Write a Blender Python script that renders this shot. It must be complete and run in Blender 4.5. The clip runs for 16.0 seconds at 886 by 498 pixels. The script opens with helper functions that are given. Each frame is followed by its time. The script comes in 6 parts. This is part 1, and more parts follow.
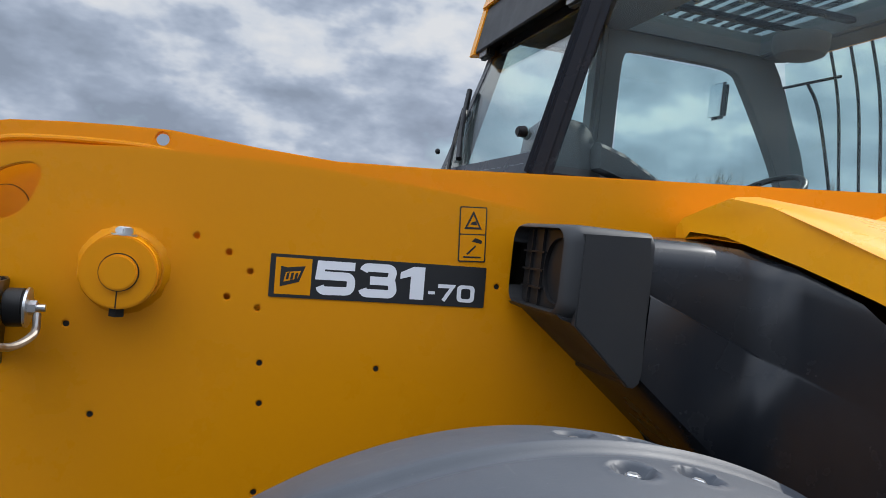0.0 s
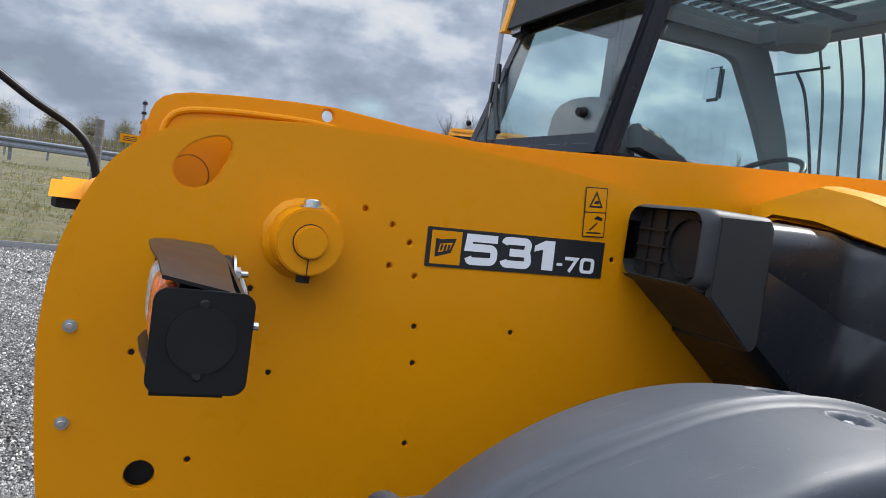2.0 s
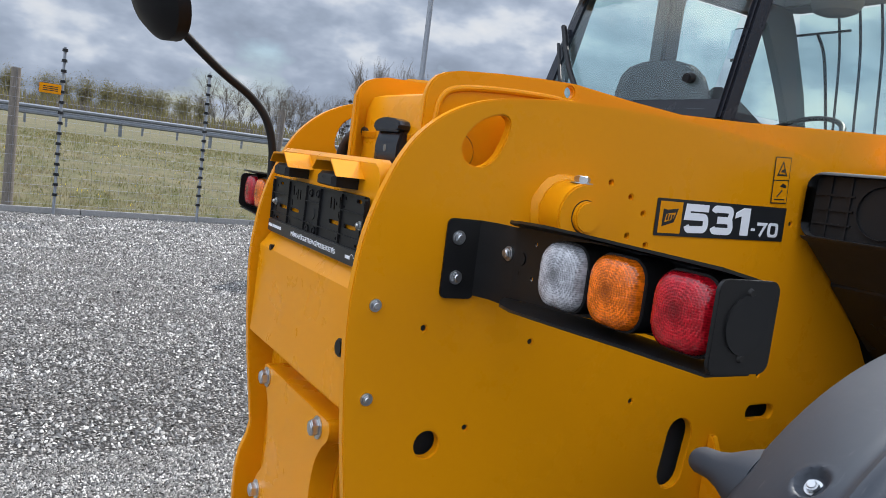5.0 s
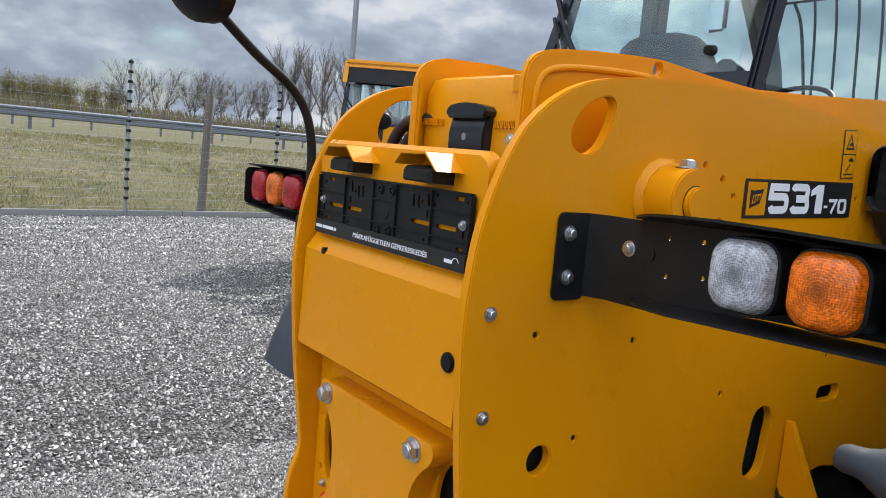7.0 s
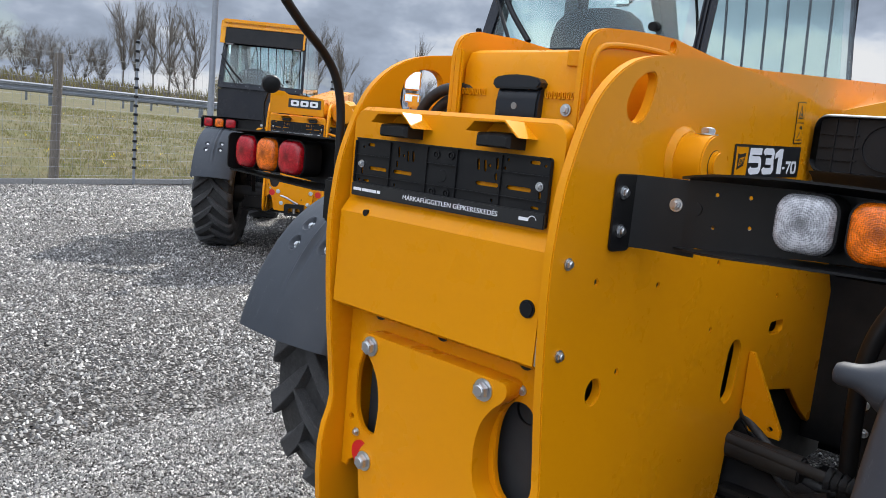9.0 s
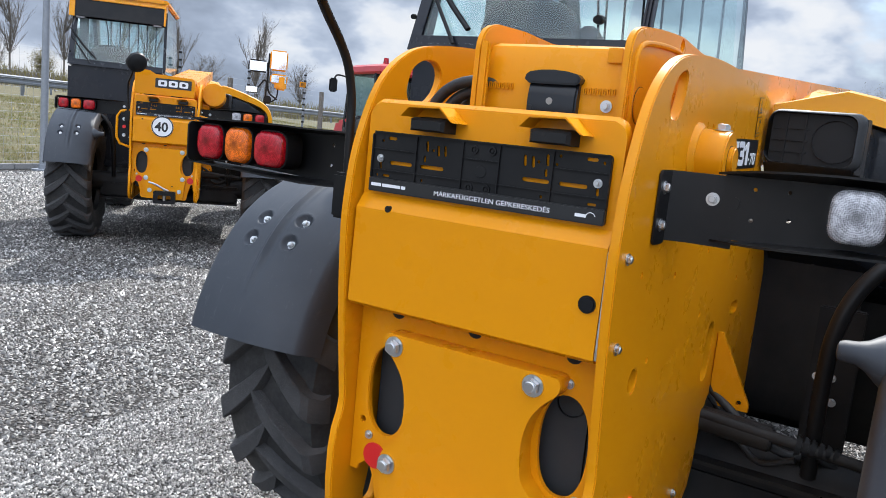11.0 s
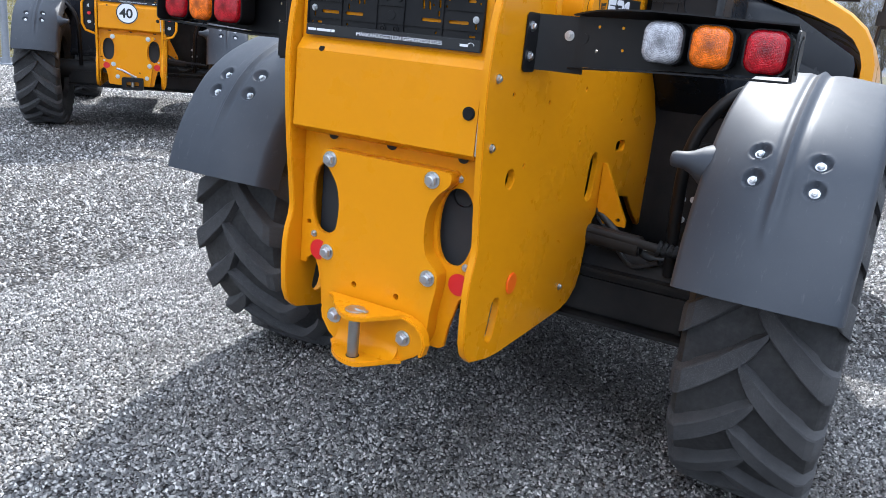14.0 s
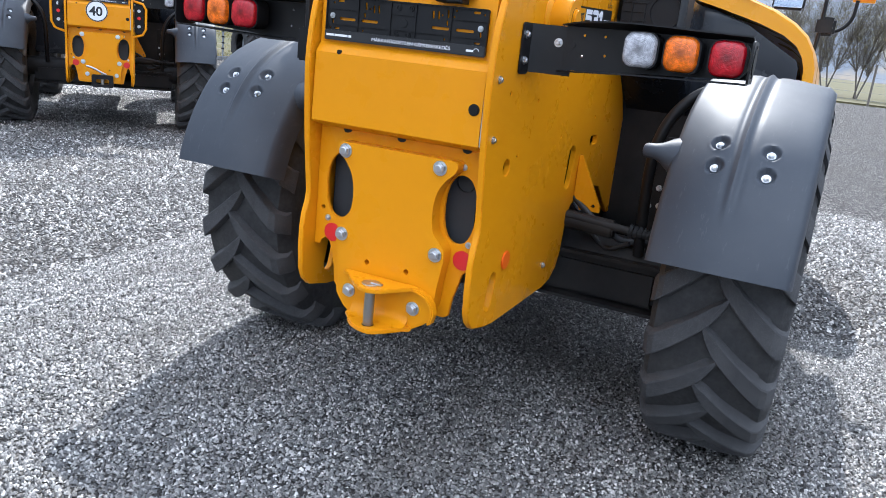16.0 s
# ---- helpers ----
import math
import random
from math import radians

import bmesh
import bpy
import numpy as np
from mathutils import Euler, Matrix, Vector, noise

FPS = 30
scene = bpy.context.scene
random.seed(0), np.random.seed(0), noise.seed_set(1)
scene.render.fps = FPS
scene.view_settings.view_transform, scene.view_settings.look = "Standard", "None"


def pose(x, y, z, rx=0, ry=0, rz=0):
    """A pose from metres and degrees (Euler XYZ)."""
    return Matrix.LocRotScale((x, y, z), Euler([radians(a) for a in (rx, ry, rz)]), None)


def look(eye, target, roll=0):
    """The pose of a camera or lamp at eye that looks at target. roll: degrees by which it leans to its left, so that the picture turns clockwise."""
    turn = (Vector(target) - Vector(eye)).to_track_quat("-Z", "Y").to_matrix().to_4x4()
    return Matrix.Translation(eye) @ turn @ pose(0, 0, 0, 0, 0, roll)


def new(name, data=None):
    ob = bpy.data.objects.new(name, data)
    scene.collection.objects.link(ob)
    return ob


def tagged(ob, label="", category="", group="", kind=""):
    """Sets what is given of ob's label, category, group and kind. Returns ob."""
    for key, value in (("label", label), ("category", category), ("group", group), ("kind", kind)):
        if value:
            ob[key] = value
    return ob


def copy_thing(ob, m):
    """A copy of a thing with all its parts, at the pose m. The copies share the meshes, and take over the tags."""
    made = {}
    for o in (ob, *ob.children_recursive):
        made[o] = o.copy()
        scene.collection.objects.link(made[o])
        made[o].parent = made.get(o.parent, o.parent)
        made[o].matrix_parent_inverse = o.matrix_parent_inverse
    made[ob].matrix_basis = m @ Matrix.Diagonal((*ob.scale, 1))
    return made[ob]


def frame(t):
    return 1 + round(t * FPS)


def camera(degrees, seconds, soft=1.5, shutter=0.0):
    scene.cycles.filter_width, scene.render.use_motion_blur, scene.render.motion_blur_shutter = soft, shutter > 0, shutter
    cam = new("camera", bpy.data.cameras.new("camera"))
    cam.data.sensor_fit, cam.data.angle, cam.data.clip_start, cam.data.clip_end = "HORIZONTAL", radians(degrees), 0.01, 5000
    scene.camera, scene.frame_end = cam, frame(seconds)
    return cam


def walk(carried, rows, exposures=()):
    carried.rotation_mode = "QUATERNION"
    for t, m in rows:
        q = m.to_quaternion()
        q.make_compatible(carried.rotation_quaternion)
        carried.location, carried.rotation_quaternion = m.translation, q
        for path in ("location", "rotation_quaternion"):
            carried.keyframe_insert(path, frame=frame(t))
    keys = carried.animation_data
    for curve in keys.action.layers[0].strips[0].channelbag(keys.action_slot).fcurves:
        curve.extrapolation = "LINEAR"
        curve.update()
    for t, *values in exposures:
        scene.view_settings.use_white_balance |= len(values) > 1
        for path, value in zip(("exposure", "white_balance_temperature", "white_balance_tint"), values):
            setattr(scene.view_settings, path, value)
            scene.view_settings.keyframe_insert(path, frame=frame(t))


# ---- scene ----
cam = camera(59.8, 16.0, 0.8)
PATH = [
    (0, (0.549, -1.742, 1.593), (1.1, 0.18, 1.564), 6.3),
    (0.5, (0.433, -1.645, 1.599), (1.019, 0.266, 1.562), 7.0),
    (1, (0.346, -1.621, 1.584), (0.996, 0.27, 1.542), 7.5),
    (1.5, (0.216, -1.677, 1.588), (0.93, 0.19, 1.521), 7.8),
    (2, (0.082, -1.728, 1.57), (0.853, 0.114, 1.465), 7.9),
    (2.5, (-0.004, -1.722, 1.532), (0.818, 0.094, 1.373), 7.8),
    (3, (-0.099, -1.618, 1.511), (0.761, 0.176, 1.312), 7.8),
    (3.5, (-0.166, -1.518, 1.523), (0.735, 0.254, 1.302), 7.6),
    (4, (-0.236, -1.487, 1.517), (0.712, 0.26, 1.297), 7.4),
    (4.5, (-0.39, -1.494, 1.524), (0.596, 0.233, 1.311), 7.4),
    (4.7, (-0.46, -1.497, 1.534), (0.533, 0.226, 1.325), 7.4),
    (6.8, (-0.724, -1.229, 1.524), (0.409, 0.402, 1.293), 5.2),
    (7, (-0.729, -1.207, 1.522), (0.436, 0.402, 1.283), 5.1),
    (7.5, (-0.791, -1.175, 1.514), (0.457, 0.368, 1.263), 4.9),
    (8, (-0.894, -1.151, 1.512), (0.429, 0.325, 1.246), 5.1),
    (8.5, (-1.015, -1.125, 1.513), (0.37, 0.289, 1.23), 5.4),
    (8.7, (-1.057, -1.105, 1.502), (0.353, 0.284, 1.213), 5.4),
    (10.8, (-1.261, -0.737, 1.478), (0.4, 0.335, 1.174), 5.4),
    (11, (-1.311, -0.738, 1.483), (0.376, 0.292, 1.179), 5.7),
    (11.5, (-1.44, -0.756, 1.482), (0.302, 0.175, 1.167), 6.4),
    (12, (-1.519, -0.781, 1.452), (0.25, 0.086, 1.107), 7.2),
    (12.5, (-1.557, -0.841, 1.433), (0.21, 0.007, 1.037), 7.5),
    (13, (-1.583, -0.956, 1.412), (0.159, -0.086, 0.954), 7.3),
    (13.5, (-1.617, -1.076, 1.389), (0.09, -0.17, 0.873), 6.5),
    (14, (-1.665, -1.132, 1.386), (0.022, -0.206, 0.842), 5.7),
    (14.5, (-1.754, -1.133, 1.404), (-0.066, -0.211, 0.854), 5.2),
    (15, (-1.88, -1.139, 1.401), (-0.175, -0.243, 0.861), 5.2),
    (15.5, (-1.955, -1.155, 1.399), (-0.229, -0.297, 0.866), 5.6),
    (16, (-1.984, -1.136, 1.394), (-0.24, -0.317, 0.858), 6.2),
]
walk(cam, [(t, look(e, g, r)) for t, e, g, r in PATH], [(0.0, 0.60, 6200, 10), (3.5, 0.69, 6200, 10), (8.0, 0.68, 6350, 10), (11.0, 0.84, 6150, 10), (13.5, 1.08, 5900, 10), (16.0, 1.10, 5800, 10)])

# ---- world ----
SUN_AZ, SUN_EL = radians(18.0), radians(46.0)
world = bpy.data.worlds.new("sky")
scene.world = world
world.use_nodes = True
wn, wl = world.node_tree.nodes, world.node_tree.links
wn.clear()


def wnode(kind, **kw):
    n = wn.new(kind)
    for k, v in kw.items():
        n.inputs[k].default_value = v
    return n


sky = wn.new("ShaderNodeTexSky")
sky.sky_type = "NISHITA"
sky.sun_disc = False
sky.sun_elevation = SUN_EL
sky.sun_rotation = radians(90.0) - SUN_AZ
sky_bg = wnode("ShaderNodeBackground", Strength=0.065)
wl.new(sky.outputs[0], sky_bg.inputs[0])
coord = wn.new("ShaderNodeTexCoord")
sep = wn.new("ShaderNodeSeparateXYZ")
wl.new(coord.outputs["Generated"], sep.inputs[0])


def wmath(op, a, b=None, clamp=False):
    n = wn.new("ShaderNodeMath")
    n.operation, n.use_clamp = op, clamp
    for i, v in enumerate((a, b)):
        if v is None:
            continue
        if isinstance(v, (int, float)):
            n.inputs[i].default_value = v
        else:
            wl.new(v, n.inputs[i])
    return n.outputs[0]


# heaped clouds: lit tops, blue-grey bases, a few blue gaps
comb = wn.new("ShaderNodeCombineXYZ")
wl.new(sep.outputs[0], comb.inputs[0])
wl.new(sep.outputs[1], comb.inputs[1])
wl.new(wmath("MULTIPLY", sep.outputs[2], 1.9), comb.inputs[2])


def heaps(shift, scale, detail):
    mv = wn.new("ShaderNodeVectorMath")
    mv.operation = "ADD"
    mv.inputs[1].default_value = shift
    wl.new(comb.outputs[0], mv.inputs[0])
    n = wnode("ShaderNodeTexNoise", Scale=scale, Detail=detail, Roughness=0.56, Distortion=0.0)
    wl.new(mv.outputs[0], n.inputs["Vector"])
    return n.outputs["Fac"]


body = heaps((3.1, 1.7, 0.4), 3.3, 6.0)
above = heaps((3.1 + 0.03, 1.7, 0.4 + 0.075), 3.3, 5.0)
lit = wmath("MULTIPLY_ADD", wmath("SUBTRACT", body, above), 2.7)
lit.node.inputs[2].default_value = 0.52
wide = heaps((8.3, 4.7, 2.4), 1.7, 2.0)
lit = wmath("ADD", lit, wmath("MULTIPLY", wmath("SUBTRACT", wide, 0.5), 1.1))
cover = wn.new("ShaderNodeValToRGB")
cover.color_ramp.elements[0].position, cover.color_ramp.elements[1].position = 0.365, 0.425
wl.new(wmath("ADD", wmath("MULTIPLY", body, 0.7), wmath("MULTIPLY", wide, 0.3)), cover.inputs[0])
tone = wn.new("ShaderNodeValToRGB")
r = tone.color_ramp
r.elements[0].position, r.elements[0].color = 0.20, (0.37, 0.43, 0.53, 1)
r.elements[1].position, r.elements[1].color = 0.90, (1.0, 1.0, 1.0, 1)
e = r.elements.new(0.42)
e.color = (0.47, 0.54, 0.66, 1)
e = r.elements.new(0.58)
e.color = (0.61, 0.68, 0.80, 1)
e = r.elements.new(0.72)
e.color = (0.85, 0.89, 0.95, 1)
wl.new(lit, tone.inputs[0])
cloud_bg = wnode("ShaderNodeBackground", Strength=0.48)
wl.new(tone.outputs[0], cloud_bg.inputs[0])
# a cloudy sky grows brighter towards the zenith and towards the sun, and its clouds are lit in full opposite to it
rise = wmath("MULTIPLY", wmath("SMOOTH_MIN", wmath("MAXIMUM", wmath("SUBTRACT", sep.outputs[2], 0.32), 0.0), 0.6), 5.6)
sunward = wmath("ADD", wmath("MULTIPLY", sep.outputs[0], math.cos(SUN_AZ)), wmath("MULTIPLY", sep.outputs[1], math.sin(SUN_AZ)))
away = wmath("MAXIMUM", wmath("MULTIPLY", sunward, -1.0), 0.0)
near = wmath("MAXIMUM", sunward, 0.0)
lift = wmath("ADD", wmath("MULTIPLY", wmath("MULTIPLY", away, away), 2.2), wmath("MULTIPLY", wmath("MULTIPLY", near, near), 0.05))
glow = wmath("MULTIPLY", wmath("ADD", wmath("ADD", rise, 1.0), lift), 0.475)
wl.new(glow, cloud_bg.inputs["Strength"])
mixw = wn.new("ShaderNodeMixShader")
wl.new(cover.outputs[0], mixw.inputs[0])
wl.new(sky_bg.outputs[0], mixw.inputs[1])
wl.new(cloud_bg.outputs[0], mixw.inputs[2])
wout = wn.new("ShaderNodeOutputWorld")
wl.new(mixw.outputs[0], wout.inputs[0])

sun = new("sun", bpy.data.lights.new("sun", "SUN"))
sun.data.energy, sun.data.angle, sun.data.color = 3.0, radians(0.6), (1.0, 0.95, 0.87)
sv = Vector((math.cos(SUN_EL) * math.cos(SUN_AZ), math.cos(SUN_EL) * math.sin(SUN_AZ), math.sin(SUN_EL)))
sun.matrix_world = look(sv * 50, (0, 0, 0))

# ---- materials ----


class Mat:
    """Small wrapper to write node materials briefly."""

    def __init__(self, name, color, rough=0.5, metal=0.0, coat=0.0, spec=0.5):
        self.m = bpy.data.materials.new(name)
        self.m.use_nodes = True
        self.nt = self.m.node_tree
        self.n, self.l = self.nt.nodes, self.nt.links
        self.b = self.n["Principled BSDF"]
        self.b.inputs["Base Color"].default_value = (*color, 1)
        self.b.inputs["Roughness"].default_value = rough
        self.b.inputs["Metallic"].default_value = metal
        self.b.inputs["Coat Weight"].default_value = coat
        self.b.inputs["Coat Roughness"].default_value = 0.06
        self.b.inputs["Specular IOR Level"].default_value = spec
        self.color = color
        tc = self.n.new("ShaderNodeTexCoord")
        self.pos = tc.outputs["Object"]

    def noise(self, scale, detail=4.0, rough=0.55, vec=None, distort=0.0):
        t = self.n.new("ShaderNodeTexNoise")
        t.inputs["Scale"].default_value = scale
        t.inputs["Detail"].default_value = detail
        t.inputs["Roughness"].default_value = rough
        t.inputs["Distortion"].default_value = distort
        self.l.new(vec or self.pos, t.inputs["Vector"])
        return t.outputs["Fac"]

    def voronoi(self, scale, out="Distance", feature="F1", vec=None, rand=1.0):
        t = self.n.new("ShaderNodeTexVoronoi")
        t.feature = feature
        t.inputs["Scale"].default_value = scale
        t.inputs["Randomness"].default_value = rand
        self.l.new(vec or self.pos, t.inputs["Vector"])
        return t.outputs[out]

    def ramp(self, fac, *stops):
        t = self.n.new("ShaderNodeValToRGB")
        el = t.color_ramp.elements
        while len(el) < len(stops):
            el.new(0.5)
        for q, (p, c) in zip(el, stops):
            q.position = p
            q.color = (c, c, c, 1) if isinstance(c, (int, float)) else (*c, 1)
        self.l.new(fac, t.inputs[0])
        return t.outputs[0]

    def mix(self, fac, a, b, mode="MIX"):
        t = self.n.new("ShaderNodeMix")
        t.data_type, t.blend_type = "RGBA", mode
        for i, v in ((0, fac), (6, a), (7, b)):
            if isinstance(v, (int, float)):
                t.inputs[i].default_value = v
            elif isinstance(v, tuple):
                t.inputs[i].default_value = (*v, 1)
            else:
                self.l.new(v, t.inputs[i])
        return t.outputs[2]

    def math(self, op, a, b=0.0):
        t = self.n.new("ShaderNodeMath")
        t.operation = op
        for i, v in enumerate((a, b)):
            if isinstance(v, (int, float)):
                t.inputs[i].default_value = v
            else:
                self.l.new(v, t.inputs[i])
        return t.outputs[0]

    def scaled(self, s):
        t = self.n.new("ShaderNodeMapping")
        t.inputs["Scale"].default_value = s
        self.l.new(self.pos, t.inputs["Vector"])
        return t.outputs[0]

    def set(self, name, v):
        self.l.new(v, self.b.inputs[name])
        return self

    def bump(self, h, strength=0.3, dist=0.01):
        t = self.n.new("ShaderNodeBump")
        t.inputs["Strength"].default_value = strength
        t.inputs["Distance"].default_value = dist
        self.l.new(h, t.inputs["Height"])
        self.l.new(t.outputs[0], self.b.inputs["Normal"])
        return self


def painted(name, color, rough, dust=0.10, coat=0.0, spec=0.5):
    """Sprayed paint with faint orange peel, dust film and a few scuffs."""
    m = Mat(name, color, rough, 0, coat, spec)
    film = m.ramp(m.noise(2.3, 5, 0.6), (0.40, 0.0), (0.72, 1.0))
    fine = m.noise(38, 6, 0.65)
    dusty = m.mix(m.math("MULTIPLY", film, dust), color, (0.42, 0.37, 0.30))
    tint = m.mix(m.math("MULTIPLY", fine, 0.06), dusty, tuple(c * 0.80 for c in color))
    m.set("Base Color", tint)
    m.set("Roughness", m.ramp(m.noise(6, 6, 0.6), (0.25, rough * 0.82), (0.75, min(1, rough * 1.25))))
    m.bump(m.noise(900, 2, 0.5), 0.014, 0.002)
    return m.m


YELLOW = painted("yellow_paint", (0.70, 0.266, 0.0011), 0.28, 0.003, 0.03, 0.18)
YELLOW_HOOD = painted("yellow_hood_plastic", (0.72, 0.300, 0.003), 0.28, 0.004, 0.06, 0.3)
BLACK_STEEL = painted("black_coated_steel", (0.0075, 0.0078, 0.009), 0.34, 0.03, 0, 0.22)
BLACK_PLASTIC = painted("black_plastic", (0.0085, 0.009, 0.0105), 0.40, 0.03, 0, 0.2)
COVER = painted("black_engine_cover", (0.008, 0.010, 0.014), 0.25, 0.02, 0, 0.36)
SNOUT = painted("grained_black_plastic", (0.017, 0.0185, 0.021), 0.52, 0.03, 0, 0.4)
INNER = painted("dark_grey_inner_panel", (0.030, 0.031, 0.033), 0.6, 0.05, 0, 0.3)
CHASSIS = painted("black_chassis_paint", (0.008, 0.008, 0.009), 0.5, 0.07, 0, 0.2)
RED = painted("red_sticker", (0.62, 0.012, 0.014), 0.4, 0.04)
REFLECT_ORANGE = painted("orange_reflector", (0.85, 0.13, 0.005), 0.3, 0.03)
WHITE = painted("white_print", (0.80, 0.80, 0.82), 0.45, 0.03)
PRINT_BLACK = painted("black_print", (0.012, 0.013, 0.015), 0.32, 0.03)
CABPOST = painted("cab_post_paint", (0.009, 0.011, 0.017), 0.25, 0.02, 0, 0.3)
CAB_IN = painted("cab_lining_grey", (0.100, 0.108, 0.116), 0.7, 0.06)
SEAT = painted("seat_cloth", (0.035, 0.038, 0.045), 0.8, 0.08)
RED_PAINT = painted("red_tractor_paint", (0.45, 0.012, 0.02), 0.35, 0.05, 0.2)


def make_fender():
    m = Mat("grey_fender_plastic", (0.040, 0.046, 0.057), 0.40, 0, 0, 0.30)
    film = m.ramp(m.noise(3.2, 6, 0.6), (0.35, 0.0), (0.75, 1.0))
    streak = m.ramp(m.noise(1.0, 5, 0.7, m.scaled((5, 70, 18))), (0.62, 0.0), (0.68, 1.0))
    other = m.ramp(m.noise(1.0, 6, 0.7, m.scaled((70, 9, 60))), (0.64, 0.0), (0.70, 1.0))
    specks = m.ramp(m.noise(190, 3, 0.6), (0.70, 0.0), (0.76, 1.0))
    base = m.mix(m.math("MULTIPLY", film, 0.5), (0.040, 0.046, 0.057), (0.074, 0.080, 0.090))
    base = m.mix(m.math("MULTIPLY", streak, 0.14), base, (0.20, 0.20, 0.20))
    base = m.mix(m.math("MULTIPLY", other, 0.12), base, (0.18, 0.18, 0.18))
    m.set("Base Color", m.mix(m.math("MULTIPLY", specks, 0.35), base, (0.26, 0.26, 0.25)))
    m.set("Roughness", m.ramp(m.noise(9, 7, 0.65), (0.25, 0.46), (0.8, 0.60)))
    m.bump(m.noise(420, 3, 0.6), 0.10, 0.002)
    return m.m


def make_rubber():
    m = Mat("tyre_rubber", (0.018, 0.018, 0.019), 0.75)
    d = m.ramp(m.noise(5, 8, 0.7), (0.42, 0.0), (0.70, 1.0))
    f = m.noise(60, 6, 0.7)
    base = m.mix(m.math("MULTIPLY", d, 0.55), (0.016, 0.016, 0.017), (0.072, 0.068, 0.064))
    m.set("Base Color", m.mix(m.math("MULTIPLY", f, 0.35), base, (0.03, 0.029, 0.028)))
    m.set("Roughness", m.ramp(f, (0.3, 0.6), (0.7, 0.9)))
    m.bump(m.noise(150, 6, 0.7), 0.25, 0.004)
    return m.m


def make_steel(name, color, rough, grain=60):
    m = Mat(name, color, rough, 1.0)
    f = m.noise(grain, 6, 0.65)
    m.set("Base Color", m.mix(f, tuple(c * 0.72 for c in color), tuple(min(1, c * 1.15) for c in color)))
    m.set("Roughness", m.ramp(f, (0.3, rough * 0.7), (0.7, min(1, rough * 1.4))))
    m.bump(m.noise(220, 4, 0.6), 0.08, 0.002)
    return m.m


FENDER = make_fender()
RUBBER = make_rubber()


def make_tread():
    """Tread face greyed by dust, with scuffed grain."""
    m = Mat("worn_tread_rubber", (0.04, 0.04, 0.042), 0.85)
    d = m.ramp(m.noise(7, 6, 0.7), (0.35, 0.0), (0.65, 1.0))
    g = m.ramp(m.noise(330, 4, 0.7), (0.52, 0.0), (0.66, 1.0))
    base = m.mix(d, (0.030, 0.030, 0.032), (0.058, 0.057, 0.058))
    m.set("Base Color", m.mix(m.math("MULTIPLY", g, 0.55), base, (0.14, 0.138, 0.135)))
    m.bump(m.noise(260, 5, 0.7), 0.4, 0.004)
    return m.m


TREAD = make_tread()
ZINC = make_steel("zinc_plated_steel", (0.62, 0.63, 0.64), 0.34)


def make_simple_metal(name, dark, light):
    m = Mat(name, dark, 0.6, 0.2)
    m.set("Base Color", m.mix(m.noise(6, 6, 0.65), dark, light))
    m.bump(m.noise(120, 4, 0.6), 0.05, 0.002)
    return m.m


def make_galv():
    m = Mat("galvanised_steel", (0.26, 0.28, 0.31), 0.6, 0.35)
    f = m.noise(14, 6, 0.65)
    m.set("Base Color", m.mix(f, (0.19, 0.205, 0.23), (0.33, 0.35, 0.38)))
    m.bump(m.noise(220, 4, 0.6), 0.05, 0.002)
    return m.m


GALV = make_galv()
RAIL = make_simple_metal("weathered_zinc_rail", (0.13, 0.145, 0.17), (0.22, 0.235, 0.26))
PIN_STEEL = make_steel("worn_pin_steel", (0.36, 0.34, 0.31), 0.42, 30)


def make_lens(name, color):
    """Moulded lamp lens: saturated plastic with prisms in rings round its middle, under a glossy skin; sparkle and
    shading are painted into its colour.
    """
    m = Mat(name, color, 0.16, 0, 0.2, 0.4)
    flat = m.n.new("ShaderNodeVectorMath")
    flat.operation = "LENGTH"
    m.l.new(m.scaled((0, 1, 1)), flat.inputs[0])
    r = flat.outputs["Value"]
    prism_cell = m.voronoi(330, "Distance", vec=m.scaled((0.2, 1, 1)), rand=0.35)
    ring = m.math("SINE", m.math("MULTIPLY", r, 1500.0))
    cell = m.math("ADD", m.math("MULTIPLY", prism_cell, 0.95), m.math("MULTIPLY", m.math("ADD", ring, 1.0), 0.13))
    # dimmer rim and middle, and uneven sparkle, painted over the prisms
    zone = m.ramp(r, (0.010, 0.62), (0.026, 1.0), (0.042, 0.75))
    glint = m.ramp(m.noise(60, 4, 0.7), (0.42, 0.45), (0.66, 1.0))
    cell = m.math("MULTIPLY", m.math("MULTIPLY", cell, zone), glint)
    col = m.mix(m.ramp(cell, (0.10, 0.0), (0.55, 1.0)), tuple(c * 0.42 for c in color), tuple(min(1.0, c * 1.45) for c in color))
    # dark middle of the reflector behind, painted onto the lens
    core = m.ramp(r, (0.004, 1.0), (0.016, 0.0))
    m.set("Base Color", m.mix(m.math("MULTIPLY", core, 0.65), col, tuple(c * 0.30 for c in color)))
    m.bump(cell, 0.5, 0.002)
    return m.m


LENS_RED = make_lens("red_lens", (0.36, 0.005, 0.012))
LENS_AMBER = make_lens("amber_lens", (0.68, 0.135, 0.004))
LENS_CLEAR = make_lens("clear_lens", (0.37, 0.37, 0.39))


